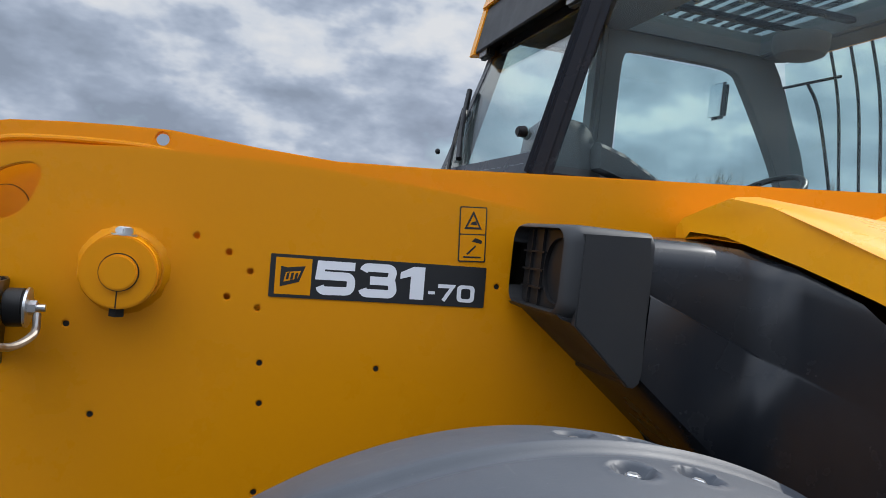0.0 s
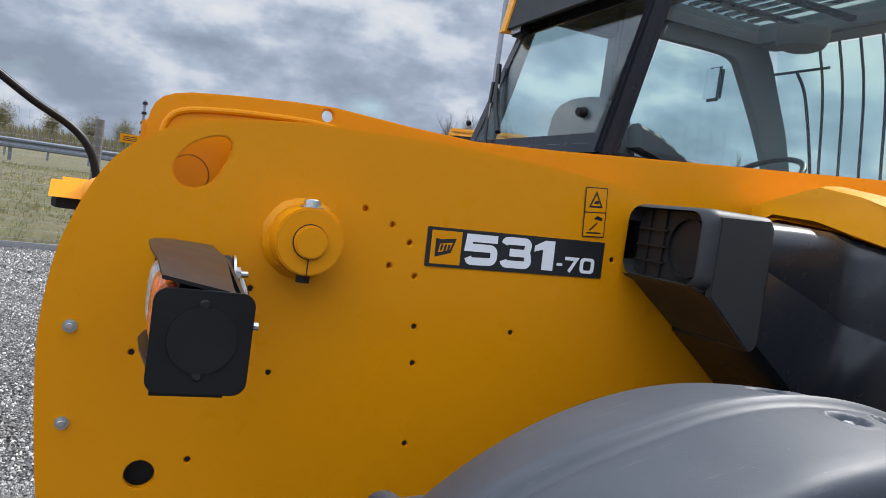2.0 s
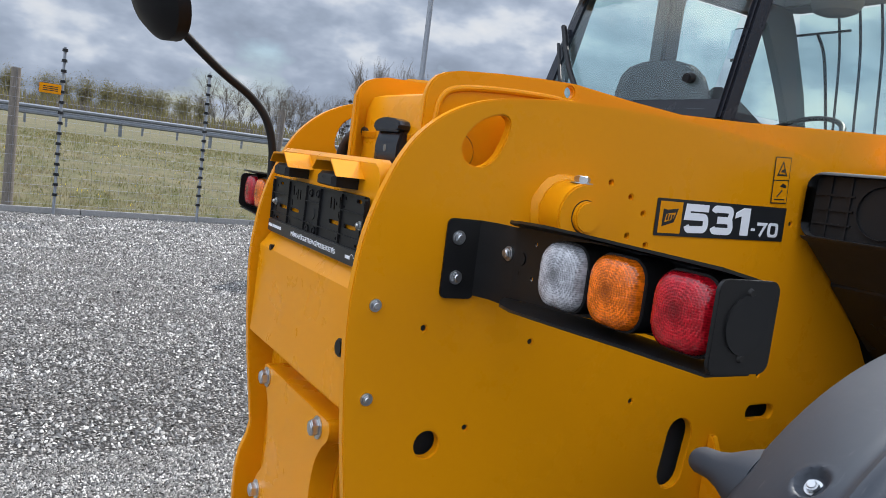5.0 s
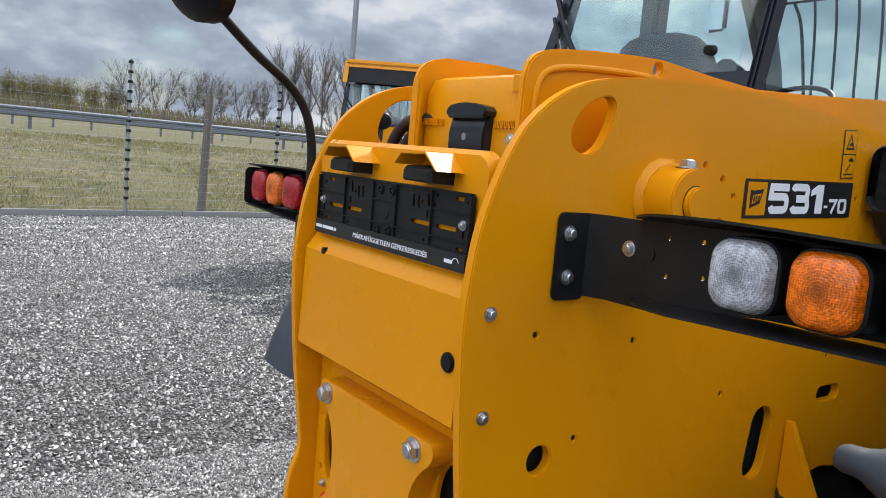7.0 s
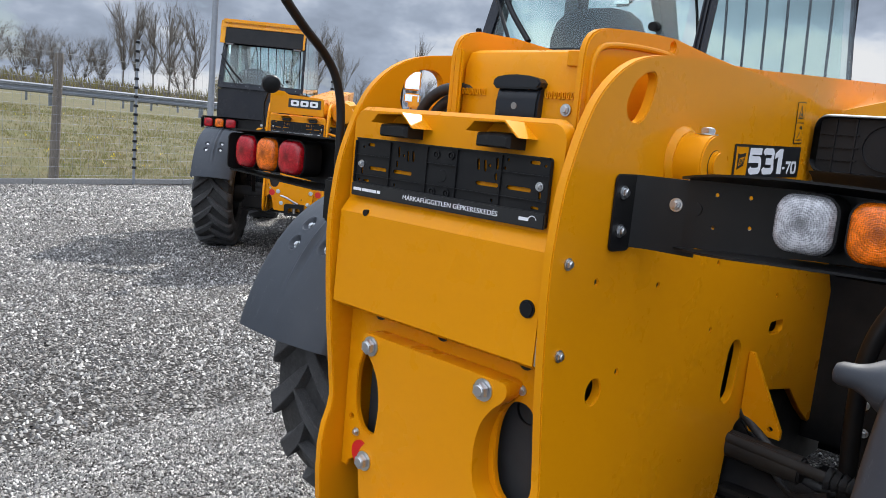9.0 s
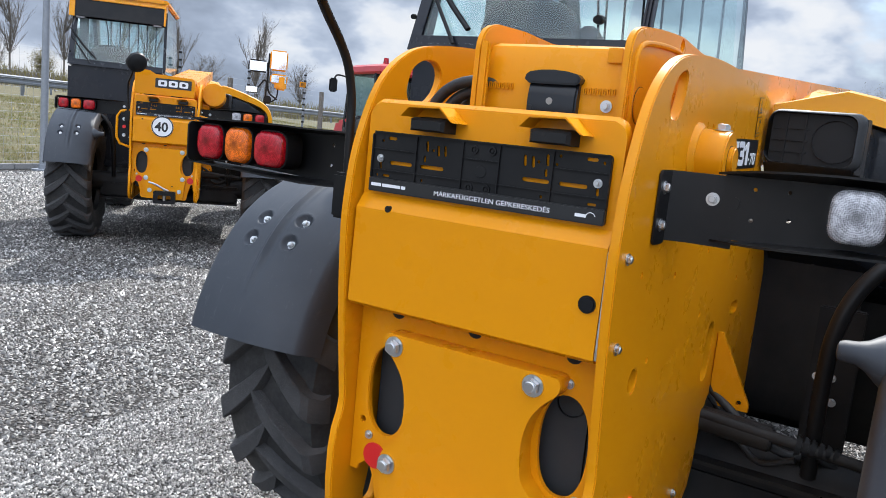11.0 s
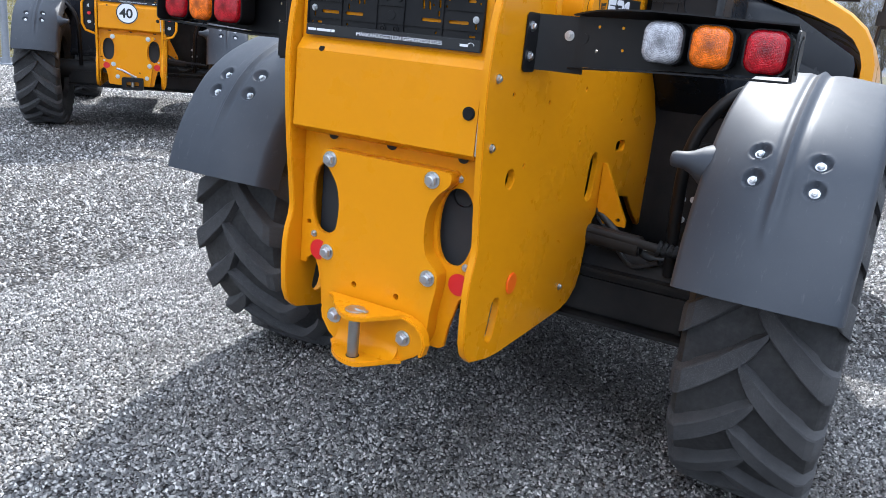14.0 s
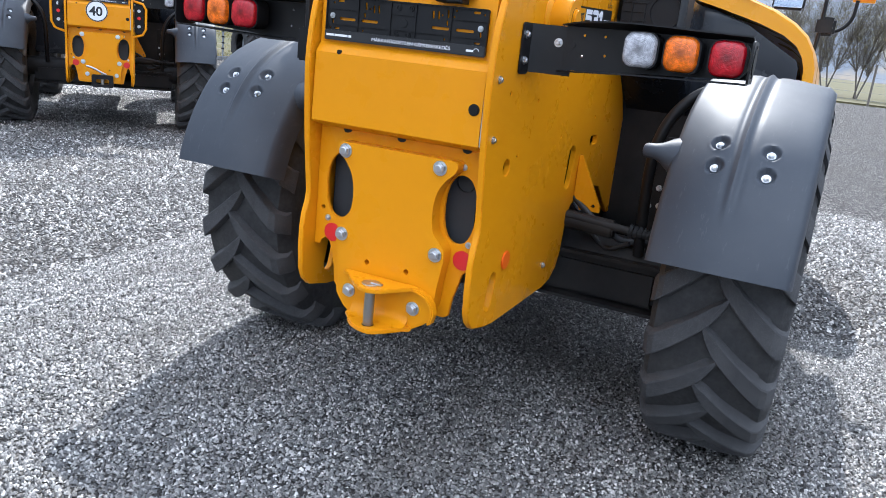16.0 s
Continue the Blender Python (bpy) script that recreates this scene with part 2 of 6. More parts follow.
def make_glass(name, tint, rough=0.02):
    m = bpy.data.materials.new(name)
    m.use_nodes = True
    n, l = m.node_tree.nodes, m.node_tree.links
    n.clear()
    tr = n.new("ShaderNodeBsdfTransparent")
    tr.inputs[0].default_value = (*tint, 1)
    gl = n.new("ShaderNodeBsdfGlossy")
    gl.inputs["Roughness"].default_value = rough
    lw = n.new("ShaderNodeLayerWeight")
    pw = n.new("ShaderNodeMath")
    pw.operation = "POWER"
    pw.inputs[1].default_value = 4.0
    l.new(lw.outputs["Facing"], pw.inputs[0])
    ad = n.new("ShaderNodeMath")
    ad.operation = "MULTIPLY_ADD"
    ad.inputs[1].default_value, ad.inputs[2].default_value = 0.7, 0.04
    l.new(pw.outputs[0], ad.inputs[0])
    mx = n.new("ShaderNodeMixShader")
    l.new(ad.outputs[0], mx.inputs[0])
    l.new(tr.outputs[0], mx.inputs[1])
    l.new(gl.outputs[0], mx.inputs[2])
    out = n.new("ShaderNodeOutputMaterial")
    l.new(mx.outputs[0], out.inputs[0])
    return m


GLASS = make_glass("tinted_cab_glass", (0.925, 0.995, 0.985))
MIRROR = make_steel("mirror_glass", (0.92, 0.93, 0.94), 0.02)


def make_gravel():
    """Crushed grey stone of 10 to 25 mm, with darker and paler chips, wide brown patches, and shade painted into the
    gaps.
    """
    m = Mat("crushed_gravel", (0.2, 0.2, 0.2), 0.8, 0, 0, 0.22)
    warp = m.n.new("ShaderNodeVectorMath")
    warp.operation = "ADD"
    nz = m.n.new("ShaderNodeTexNoise")
    nz.inputs["Scale"].default_value = 30
    nz.inputs["Detail"].default_value = 3
    m.l.new(m.pos, nz.inputs["Vector"])
    sc = m.n.new("ShaderNodeVectorMath")
    sc.operation = "SCALE"
    sc.inputs["Scale"].default_value = 0.012
    m.l.new(nz.outputs["Color"], sc.inputs[0])
    m.l.new(m.pos, warp.inputs[0])
    m.l.new(sc.outputs[0], warp.inputs[1])
    v = warp.outputs[0]
    cell = m.voronoi(52, "Color", vec=v)
    dist = m.voronoi(52, "Distance", vec=v)
    cell2 = m.voronoi(120, "Color", vec=v)
    dist2 = m.voronoi(120, "Distance", vec=v)
    s = m.n.new("ShaderNodeSeparateColor")
    m.l.new(cell, s.inputs[0])
    s2 = m.n.new("ShaderNodeSeparateColor")
    m.l.new(cell2, s2.inputs[0])
    big = m.ramp(s.outputs[0], (0.0, (0.045, 0.042, 0.042)), (0.30, (0.088, 0.081, 0.077)), (0.55, (0.215, 0.198, 0.185)), (0.80, (0.47, 0.437, 0.405)), (1.0, (0.80, 0.75, 0.70)))
    small = m.ramp(s2.outputs[0], (0.0, (0.040, 0.038, 0.037)), (0.6, (0.15, 0.139, 0.130)), (1.0, (0.48, 0.445, 0.41)))
    col = m.mix(m.ramp(s.outputs[1], (0.30, 0.0), (0.34, 1.0)), small, big)
    # shade between the stones, put into the colour at the cell edges
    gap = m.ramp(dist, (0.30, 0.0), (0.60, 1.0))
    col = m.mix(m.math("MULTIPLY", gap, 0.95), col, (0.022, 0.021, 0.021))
    # wide patches and stretched bands of darker brown
    wide = m.ramp(m.noise(0.55, 5, 0.6), (0.35, 0.0), (0.70, 1.0))
    col = m.mix(m.math("MULTIPLY", wide, 0.45), col, (0.075, 0.066, 0.056))
    brown_bands = m.ramp(m.noise(1.0, 4, 0.6, m.scaled((1.6, 4.2, 1))), (0.52, 0.0), (0.72, 1.0))
    col = m.mix(m.math("MULTIPLY", brown_bands, 0.45), col, (0.050, 0.044, 0.039))
    m.set("Base Color", col)
    h = m.math("ADD", m.math("SUBTRACT", 1.0, dist), m.math("MULTIPLY", m.math("SUBTRACT", 1.0, dist2), 0.45))
    h = m.math("ADD", h, m.math("MULTIPLY", s.outputs[2], 0.8))
    m.bump(m.math("ADD", h, m.math("MULTIPLY", m.noise(9, 4, 0.6), 2.5)), 1.0, 0.022)
    m.set("Roughness", m.ramp(s.outputs[1], (0.0, 0.65), (1.0, 0.95)))
    return m.m


GRAVEL = make_gravel()


def make_simple(name, dark, light, scale, rough=0.85, bump=0.4, stretch=None):
    m = Mat(name, dark, rough)
    vec = m.scaled(stretch) if stretch else None
    a = m.noise(scale, 8, 0.65, vec)
    b = m.noise(scale * 0.13, 4, 0.6)
    c = m.mix(m.ramp(a, (0.3, 0.0), (0.7, 1.0)), dark, light)
    m.set("Base Color", m.mix(m.math("MULTIPLY", b, 0.4), c, tuple(x * 0.7 for x in dark)))
    m.bump(a, bump, 0.01)
    return m.m


GRASS = make_simple("spring_grass", (0.100, 0.125, 0.034), (0.21, 0.21, 0.07), 5, 0.95, 0.6)


def make_bank():
    m = Mat("dry_grass_slope", (0.15, 0.14, 0.06), 0.95)
    fine = m.ramp(m.noise(26, 8, 0.75), (0.30, 0.0), (0.70, 1.0))
    mid = m.ramp(m.noise(2.6, 6, 0.65), (0.35, 0.0), (0.68, 1.0))
    wide = m.ramp(m.noise(0.35, 4, 0.6), (0.35, 0.0), (0.65, 1.0))
    c = m.mix(mid, (0.074, 0.082, 0.024), (0.160, 0.134, 0.062))
    c = m.mix(wide, c, m.mix(mid, (0.100, 0.088, 0.038), (0.190, 0.152, 0.084)))
    c = m.mix(m.math("MULTIPLY", fine, 0.70), c, (0.062, 0.060, 0.024))
    bare = m.ramp(m.noise(1.0, 6, 0.65, m.scaled((1.4, 5.0, 5.0))), (0.50, 0.0), (0.66, 1.0))
    c = m.mix(m.math("MULTIPLY", bare, 0.55), c, (0.070, 0.052, 0.036))
    m.set("Base Color", c)
    m.bump(m.noise(30, 8, 0.7), 0.5, 0.02)
    return m.m


DRY_GRASS = make_bank()


def make_straw():
    """Thin dry blades that let the light through."""
    m = Mat("straw_blades", (0.22, 0.19, 0.09), 0.9)
    c = m.mix(m.ramp(m.noise(3.0, 4, 0.6), (0.35, 0.0), (0.65, 1.0)), (0.23, 0.19, 0.10), (0.15, 0.16, 0.055))
    m.set("Base Color", c)
    tr = m.n.new("ShaderNodeBsdfTranslucent")
    m.l.new(c, tr.inputs["Color"])
    out = [q for q in m.n if q.type == "OUTPUT_MATERIAL"][0]
    mx = m.n.new("ShaderNodeMixShader")
    mx.inputs[0].default_value = 0.55
    m.l.new(out.inputs[0].links[0].from_socket, mx.inputs[1])
    m.l.new(tr.outputs[0], mx.inputs[2])
    m.l.new(mx.outputs[0], out.inputs[0])
    return m.m


STRAW = make_straw()
CONCRETE = make_simple("concrete_kerb", (0.24, 0.24, 0.24), (0.38, 0.37, 0.36), 30, 0.9, 0.2)
WOOD = make_simple("weathered_post_wood", (0.10, 0.085, 0.07), (0.24, 0.21, 0.18), 14, 0.85, 0.6, (6, 6, 0.7))
BARK = make_simple("bare_twig_bark", (0.10, 0.086, 0.074), (0.20, 0.175, 0.15), 20, 0.9, 0.4)
BUDS = make_simple("yellow_green_buds", (0.13, 0.115, 0.035), (0.26, 0.215, 0.075), 9, 0.9, 0.2)
HOSE = make_simple("hydraulic_hose_rubber", (0.012, 0.012, 0.013), (0.03, 0.03, 0.031), 80, 0.55, 0.2)

# ---- shape helpers ----
YB = {"y": lambda u, v, w: (u, w, v), "x": lambda u, v, w: (w, u, v), "z": lambda u, v, w: (u, v, w)}


def finish(bm, sharp=29.0):
    bmesh.ops.recalc_face_normals(bm, faces=bm.faces)
    for f in bm.faces:
        f.smooth = True
    for ed in bm.edges:
        if len(ed.link_faces) == 2 and ed.calc_face_angle(0) > radians(sharp):
            ed.smooth = False
    return bm


def part(name, bm, material, parent=None, label="", sharp=29.0):
    """Links a bmesh as one mesh object under a thing or under a part."""
    finish(bm, sharp)
    me = bpy.data.meshes.new(name)
    bm.to_mesh(me)
    bm.free()
    me.materials.append(material)
    ob = new(name, me)
    ob.parent = parent
    return tagged(ob, label)


def twin(ob, m, parent=None):
    """Another object on the same mesh."""
    o = new(ob.name.split(".")[0], ob.data)
    o.parent = parent or ob.parent
    o.matrix_basis = m
    return o


def root(name, label, category, group="", kind=""):
    return tagged(new(name), label, category, group, kind)


def prism(outline, axis, a, b, holes=(), bevel=0.0):
    """A flat outline (with holes) given thickness between a and b along an axis."""
    bm = bmesh.new()
    edges = []
    for loop in (outline, *holes):
        vs = [bm.verts.new(YB[axis](u, v, a)) for u, v in loop]
        edges += [bm.edges.new((vs[i], vs[(i + 1) % len(vs)])) for i in range(len(vs))]
    bmesh.ops.triangle_fill(bm, use_beauty=True, use_dissolve=False, edges=edges)
    rim = [e for e in bm.edges if len(e.link_faces) == 1]
    res = bmesh.ops.extrude_face_region(bm, geom=list(bm.faces))
    top = [g for g in res["geom"] if isinstance(g, bmesh.types.BMVert)]
    d = Vector(YB[axis](0, 0, b - a))
    bmesh.ops.translate(bm, vec=d, verts=top)
    bmesh.ops.recalc_face_normals(bm, faces=bm.faces)
    if bevel:
        es = [e for e in bm.edges if len(e.link_faces) == 2 and e.calc_face_angle(0) > radians(60)
              and abs((e.verts[0].co - e.verts[1].co).dot(d.normalized())) < 1e-5]
        bmesh.ops.bevel(bm, geom=es, offset=bevel, segments=2, affect="EDGES", clamp_overlap=True)
    return bm


def box(x0, x1, y0, y1, z0, z1, bevel=0.0, seg=2):
    bm = bmesh.new()
    bmesh.ops.create_cube(bm, size=1)
    for v in bm.verts:
        v.co = Vector(((x0 + x1) / 2 + v.co.x * (x1 - x0), (y0 + y1) / 2 + v.co.y * (y1 - y0), (z0 + z1) / 2 + v.co.z * (z1 - z0)))
    if bevel:
        bmesh.ops.bevel(bm, geom=list(bm.edges), offset=bevel, segments=seg, affect="EDGES", clamp_overlap=True)
    return bm


def hexa(bottom, top, bevel=0.0):
    """A block from four bottom and four top corners."""
    bm = bmesh.new()
    vb = [bm.verts.new(p) for p in bottom]
    vt = [bm.verts.new(p) for p in top]
    bm.faces.new(vb)
    bm.faces.new(vt)
    for i in range(4):
        bm.faces.new((vb[i], vb[(i + 1) % 4], vt[(i + 1) % 4], vt[i]))
    bmesh.ops.recalc_face_normals(bm, faces=bm.faces)
    if bevel:
        bmesh.ops.bevel(bm, geom=list(bm.edges), offset=bevel, segments=2, affect="EDGES", clamp_overlap=True)
    return bm


def cyl(p0, p1, r0, r1=None, n=20, bevel=0.0):
    p0, p1 = Vector(p0), Vector(p1)
    bm = bmesh.new()
    bmesh.ops.create_cone(bm, cap_ends=True, segments=n, radius1=r0, radius2=r0 if r1 is None else r1, depth=(p1 - p0).length)
    if bevel:
        es = [e for e in bm.edges if e.calc_face_angle(0) > radians(60)]
        bmesh.ops.bevel(bm, geom=es, offset=bevel, segments=2, affect="EDGES", clamp_overlap=True)
    q = (p1 - p0).to_track_quat("Z", "Y").to_matrix().to_4x4()
    bmesh.ops.transform(bm, matrix=Matrix.Translation((p0 + p1) / 2) @ q, verts=bm.verts)
    return bm


def curve_points(pts, steps=6):
    """A smooth line through the given points."""
    pts = [Vector(p) for p in pts]
    if len(pts) < 3:
        return pts
    ext = [pts[0] * 2 - pts[1], *pts, pts[-1] * 2 - pts[-2]]
    out = []
    for i in range(1, len(ext) - 2):
        a, b, c, d = ext[i - 1:i + 3]
        for k in range(steps):
            t = k / steps
            out.append(0.5 * ((2 * b) + (c - a) * t + (2 * a - 5 * b + 4 * c - d) * t * t + (3 * b - a - 3 * c + d) * t ** 3))
    out.append(pts[-1])
    return out


def tube(pts, r, n=10, smooth=True, steps=6, r_end=None):
    line = curve_points(pts, steps) if smooth else [Vector(p) for p in pts]
    n = max(n, 14) if r > 0.009 else n
    bm = bmesh.new()
    rings = []
    up = Vector((0.03, 0.02, 1))
    for i, p in enumerate(line):
        d = (line[min(i + 1, len(line) - 1)] - line[max(i - 1, 0)]).normalized()
        side = d.cross(up)
        if side.length < 0.15:
            side = d.cross(Vector((1, 0.1, 0)))
        side.normalize()
        if rings:
            side = prev - d * prev.dot(d)
            side.normalize()
        prev = side
        other = d.cross(side)
        rr = r if r_end is None else r + (r_end - r) * i / max(1, len(line) - 1)
        rings.append([bm.verts.new(p + (side * math.cos(2 * math.pi * k / n) + other * math.sin(2 * math.pi * k / n)) * rr) for k in range(n)])
    for a, b in zip(rings, rings[1:]):
        for k in range(n):
            bm.faces.new((a[k], a[(k + 1) % n], b[(k + 1) % n], b[k]))
    bm.faces.new(rings[0])
    bm.faces.new(rings[-1])
    return bm


def loft(rings, close=True, caps=True):
    bm = bmesh.new()
    vr = [[bm.verts.new(p) for p in ring] for ring in rings]
    n = len(vr[0])
    for a, b in zip(vr, vr[1:]):
        for k in range(n if close else n - 1):
            bm.faces.new((a[k], a[(k + 1) % n], b[(k + 1) % n], b[k]))
    if caps and close:
        bm.faces.new(vr[0])
        bm.faces.new(vr[-1])
    return bm


def join(*bms):
    out = bmesh.new()
    for b in bms:
        b.verts.index_update()
        vs = [out.verts.new(v.co) for v in b.verts]
        for f in b.faces:
            try:
                out.faces.new([vs[v.index] for v in f.verts])
            except ValueError:
                pass
        b.free()
    return out


def moved(bm, m):
    bmesh.ops.transform(bm, matrix=m, verts=bm.verts)
    return bm


def mirrored(bm):
    for v in bm.verts:
        v.co.y = -v.co.y
    bmesh.ops.reverse_faces(bm, faces=bm.faces)
    return bm


def circle(cx, cy, r, n=20, ry=None, tilt=0.0):
    ry = ry or r
    out = []
    for k in range(n):
        u, v = r * math.cos(2 * math.pi * k / n), ry * math.sin(2 * math.pi * k / n)
        out.append((cx + u * math.cos(tilt) - v * math.sin(tilt), cy + u * math.sin(tilt) + v * math.cos(tilt)))
    return out


def slot(cx, cy, length, width, tilt=0.0, n=8):
    """A long hole with round ends; tilt in degrees from the first axis."""
    h, r, t = (length - width) / 2, width / 2, radians(tilt)
    pts = [(h + r * math.cos(a), r * math.sin(a)) for a in [math.pi * (k / n - 0.5) for k in range(n + 1)]]
    pts += [(-h + r * math.cos(a), r * math.sin(a)) for a in [math.pi * (k / n + 0.5) for k in range(n + 1)]]
    return [(cx + u * math.cos(t) - v * math.sin(t), cy + u * math.sin(t) + v * math.cos(t)) for u, v in pts]


def rounded(x0, x1, y0, y1, r, n=5):
    out = []
    for cx, cy, a0 in ((x1 - r, y1 - r, 0), (x0 + r, y1 - r, 90), (x0 + r, y0 + r, 180), (x1 - r, y0 + r, 270)):
        for k in range(n + 1):
            a = radians(a0 + 90 * k / n)
            out.append((cx + r * math.cos(a), cy + r * math.sin(a)))
    return out


def smooth_outline(pts, steps=3):
    """A rounded closed outline through points."""
    out = []
    n = len(pts)
    for i in range(n):
        a, b, c, d = (Vector(pts[(i + k) % n]) for k in (-1, 0, 1, 2))
        for k in range(steps):
            t = k / steps
            p = 0.5 * ((2 * b) + (c - a) * t + (2 * a - 5 * b + 4 * c - d) * t * t + (3 * b - a - 3 * c + d) * t ** 3)
            out.append((p.x, p.y))
    return out


def bolt_mesh(r=0.013, h=0.010):
    """Hex head on a washer, along +z from its seat."""
    w = cyl((0, 0, 0), (0, 0, 0.0025), r * 1.35, n=20)
    hd = cyl((0, 0, 0.0025), (0, 0, 0.0025 + h), r, n=6, bevel=r * 0.12)
    cap = cyl((0, 0, 0.0025 + h), (0, 0, 0.004 + h), r * 0.72, r * 0.6, n=14)
    return join(w, hd, cap)


def aim(p, d):
    """The pose of a fastener seated at p that points along d."""
    return Matrix.Translation(p) @ Vector(d).to_track_quat("Z", "Y").to_matrix().to_4x4()


def lettering(text, size, material, parent, m, name="lettering", label="", squeeze=1.0, bold=0.0, depth=0.0006):
    cu = bpy.data.curves.new("text", "FONT")
    cu.body, cu.size, cu.extrude, cu.offset = text, size, depth, bold
    cu.align_x, cu.align_y = "LEFT", "BOTTOM_BASELINE"
    tmp = bpy.data.objects.new("text", cu)
    scene.collection.objects.link(tmp)
    dg = bpy.context.evaluated_depsgraph_get()
    me = bpy.data.meshes.new_from_object(tmp.evaluated_get(dg))
    bpy.data.objects.remove(tmp)
    me.transform(Matrix.Diagonal((squeeze, 1, 1, 1)))
    me.materials.clear()
    me.materials.append(material)
    ob = new(name, me)
    ob.parent = parent
    ob.matrix_basis = m
    return tagged(ob, label)

# ---- the place ----
FX, FY, FA = 2.61, 12.88, radians(8.6)
FU, FN = Vector((math.cos(FA), math.sin(FA), 0)), Vector((-math.sin(FA), math.cos(FA), 0))


def fence_at(s, d=0.0, z=0.0):
    p = Vector((FX, FY, z)) + FU * s + FN * d
    return p


def bank(d):
    """Height of the land at a distance behind the fence line."""
    if d < 0.25:
        return 0.0
    far = 0.030 * (min(d, 60.0) - 16.0) if d > 16.0 else 0.0
    return 0.06 + 1.28 * (1 - math.exp(-(d - 0.25) / 5.5)) + far


def ground_sheet():
    bm = bmesh.new()
    axis = [-600, -300, -120, -60, -30, -15] + [-8 + 2.0 * k for k in range(16)] + [30, 60, 120, 300, 600]
    grid = [[bm.verts.new((x, y, 0)) for y in axis] for x in axis]
    for i in range(len(axis) - 1):
        for j in range(len(axis) - 1):
            bm.faces.new((grid[i][j], grid[i + 1][j], grid[i + 1][j + 1], grid[i][j + 1]))
    return bm


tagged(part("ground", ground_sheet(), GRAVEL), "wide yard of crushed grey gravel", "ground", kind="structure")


def bank_sheet():
    bm = bmesh.new()
    ss = [-300, -120, -60, -40, -25] + [-15 + 1.5 * k for k in range(50)] + [70, 100, 160, 300]
    ds = [0.10, 0.3, 0.8, 1.5, 2.5, 3.5, 4.5, 5.5, 6.5, 8, 10, 12, 14, 17, 20, 30, 60, 120, 400]
    rows = []
    for s in ss:
        row = []
        for d in ds:
            z = bank(d) + (0.06 * noise.noise((s * 0.4, d * 0.4, 0)) if 0.5 < d < 20 else 0)
            row.append(bm.verts.new(fence_at(s, d, z + 0.01)))
        rows.append(row)
    for a, b in zip(rows, rows[1:]):
        for k in range(len(ds) - 1):
            bm.faces.new((a[k], a[k + 1], b[k + 1], b[k]))
    return bm


tagged(part("grass_bank", bank_sheet(), DRY_GRASS), "rising bank of dry spring grass behind the fence", "grass bank", kind="structure")


def blades(seed, count, s0, s1, d0, d1, tall, name, mat, label):
    """Tufts of thin blades as one mesh of stuff."""
    rng = np.random.default_rng(seed)
    verts, faces = [], []
    for _ in range(count):
        s, d = rng.uniform(s0, s1), d0 + (d1 - d0) * rng.random() ** 1.3
        base = fence_at(s, d, bank(d))
        for _ in range(4):
            a, h = rng.uniform(0, 6.28), tall * rng.uniform(0.4, 1.2)
            w = 0.006 + 0.007 * rng.random()
            o = Vector((math.cos(a), math.sin(a), 0))
            q = base + Vector((rng.normal(0, 0.06), rng.normal(0, 0.06), -0.005))
            i = len(verts)
            side = Vector((-o.y, o.x, 0)) * w
            verts += [q - side, q + side, q + o * h * 0.45 + Vector((0, 0, h))]
            faces.append((i, i + 1, i + 2))
    me = bpy.data.meshes.new(name)
    me.from_pydata(verts, [], faces)
    me.materials.append(mat)
    return tagged(new(name, me), label, "grass", kind="stuff")


blades(3, 30000, -12, 26, 0.2, 11, 0.075, "grass_tufts", STRAW, "dry pale grass tufts on the bank")


def make_flower():
    m = Mat("yellow_petals", (0.75, 0.55, 0.02), 0.7)
    m.set("Base Color", m.mix(m.noise(9, 3), (0.80, 0.62, 0.03), (0.55, 0.42, 0.02)))
    return m.m


FLOWER = make_flower()
blades(5, 260, -9, 24, 0.6, 9, 0.07, "dandelions", FLOWER, "scattered yellow dandelion flowers in the grass")

# concrete strip along the foot of the fence
for k in range(16):
    s0 = -20 + 3.0 * k
    a = [fence_at(s0 + 0.006, -0.05), fence_at(s0 + 2.994, -0.05), fence_at(s0 + 2.994, 0.03), fence_at(s0 + 0.006, 0.03)]
    kerb = part("concrete_kerb", hexa(a, [p + Vector((0, 0, 0.10)) for p in a], 0.008), CONCRETE)
    tagged(kerb, "grey concrete base slab under the wire fence", "kerb", "kerb slabs")


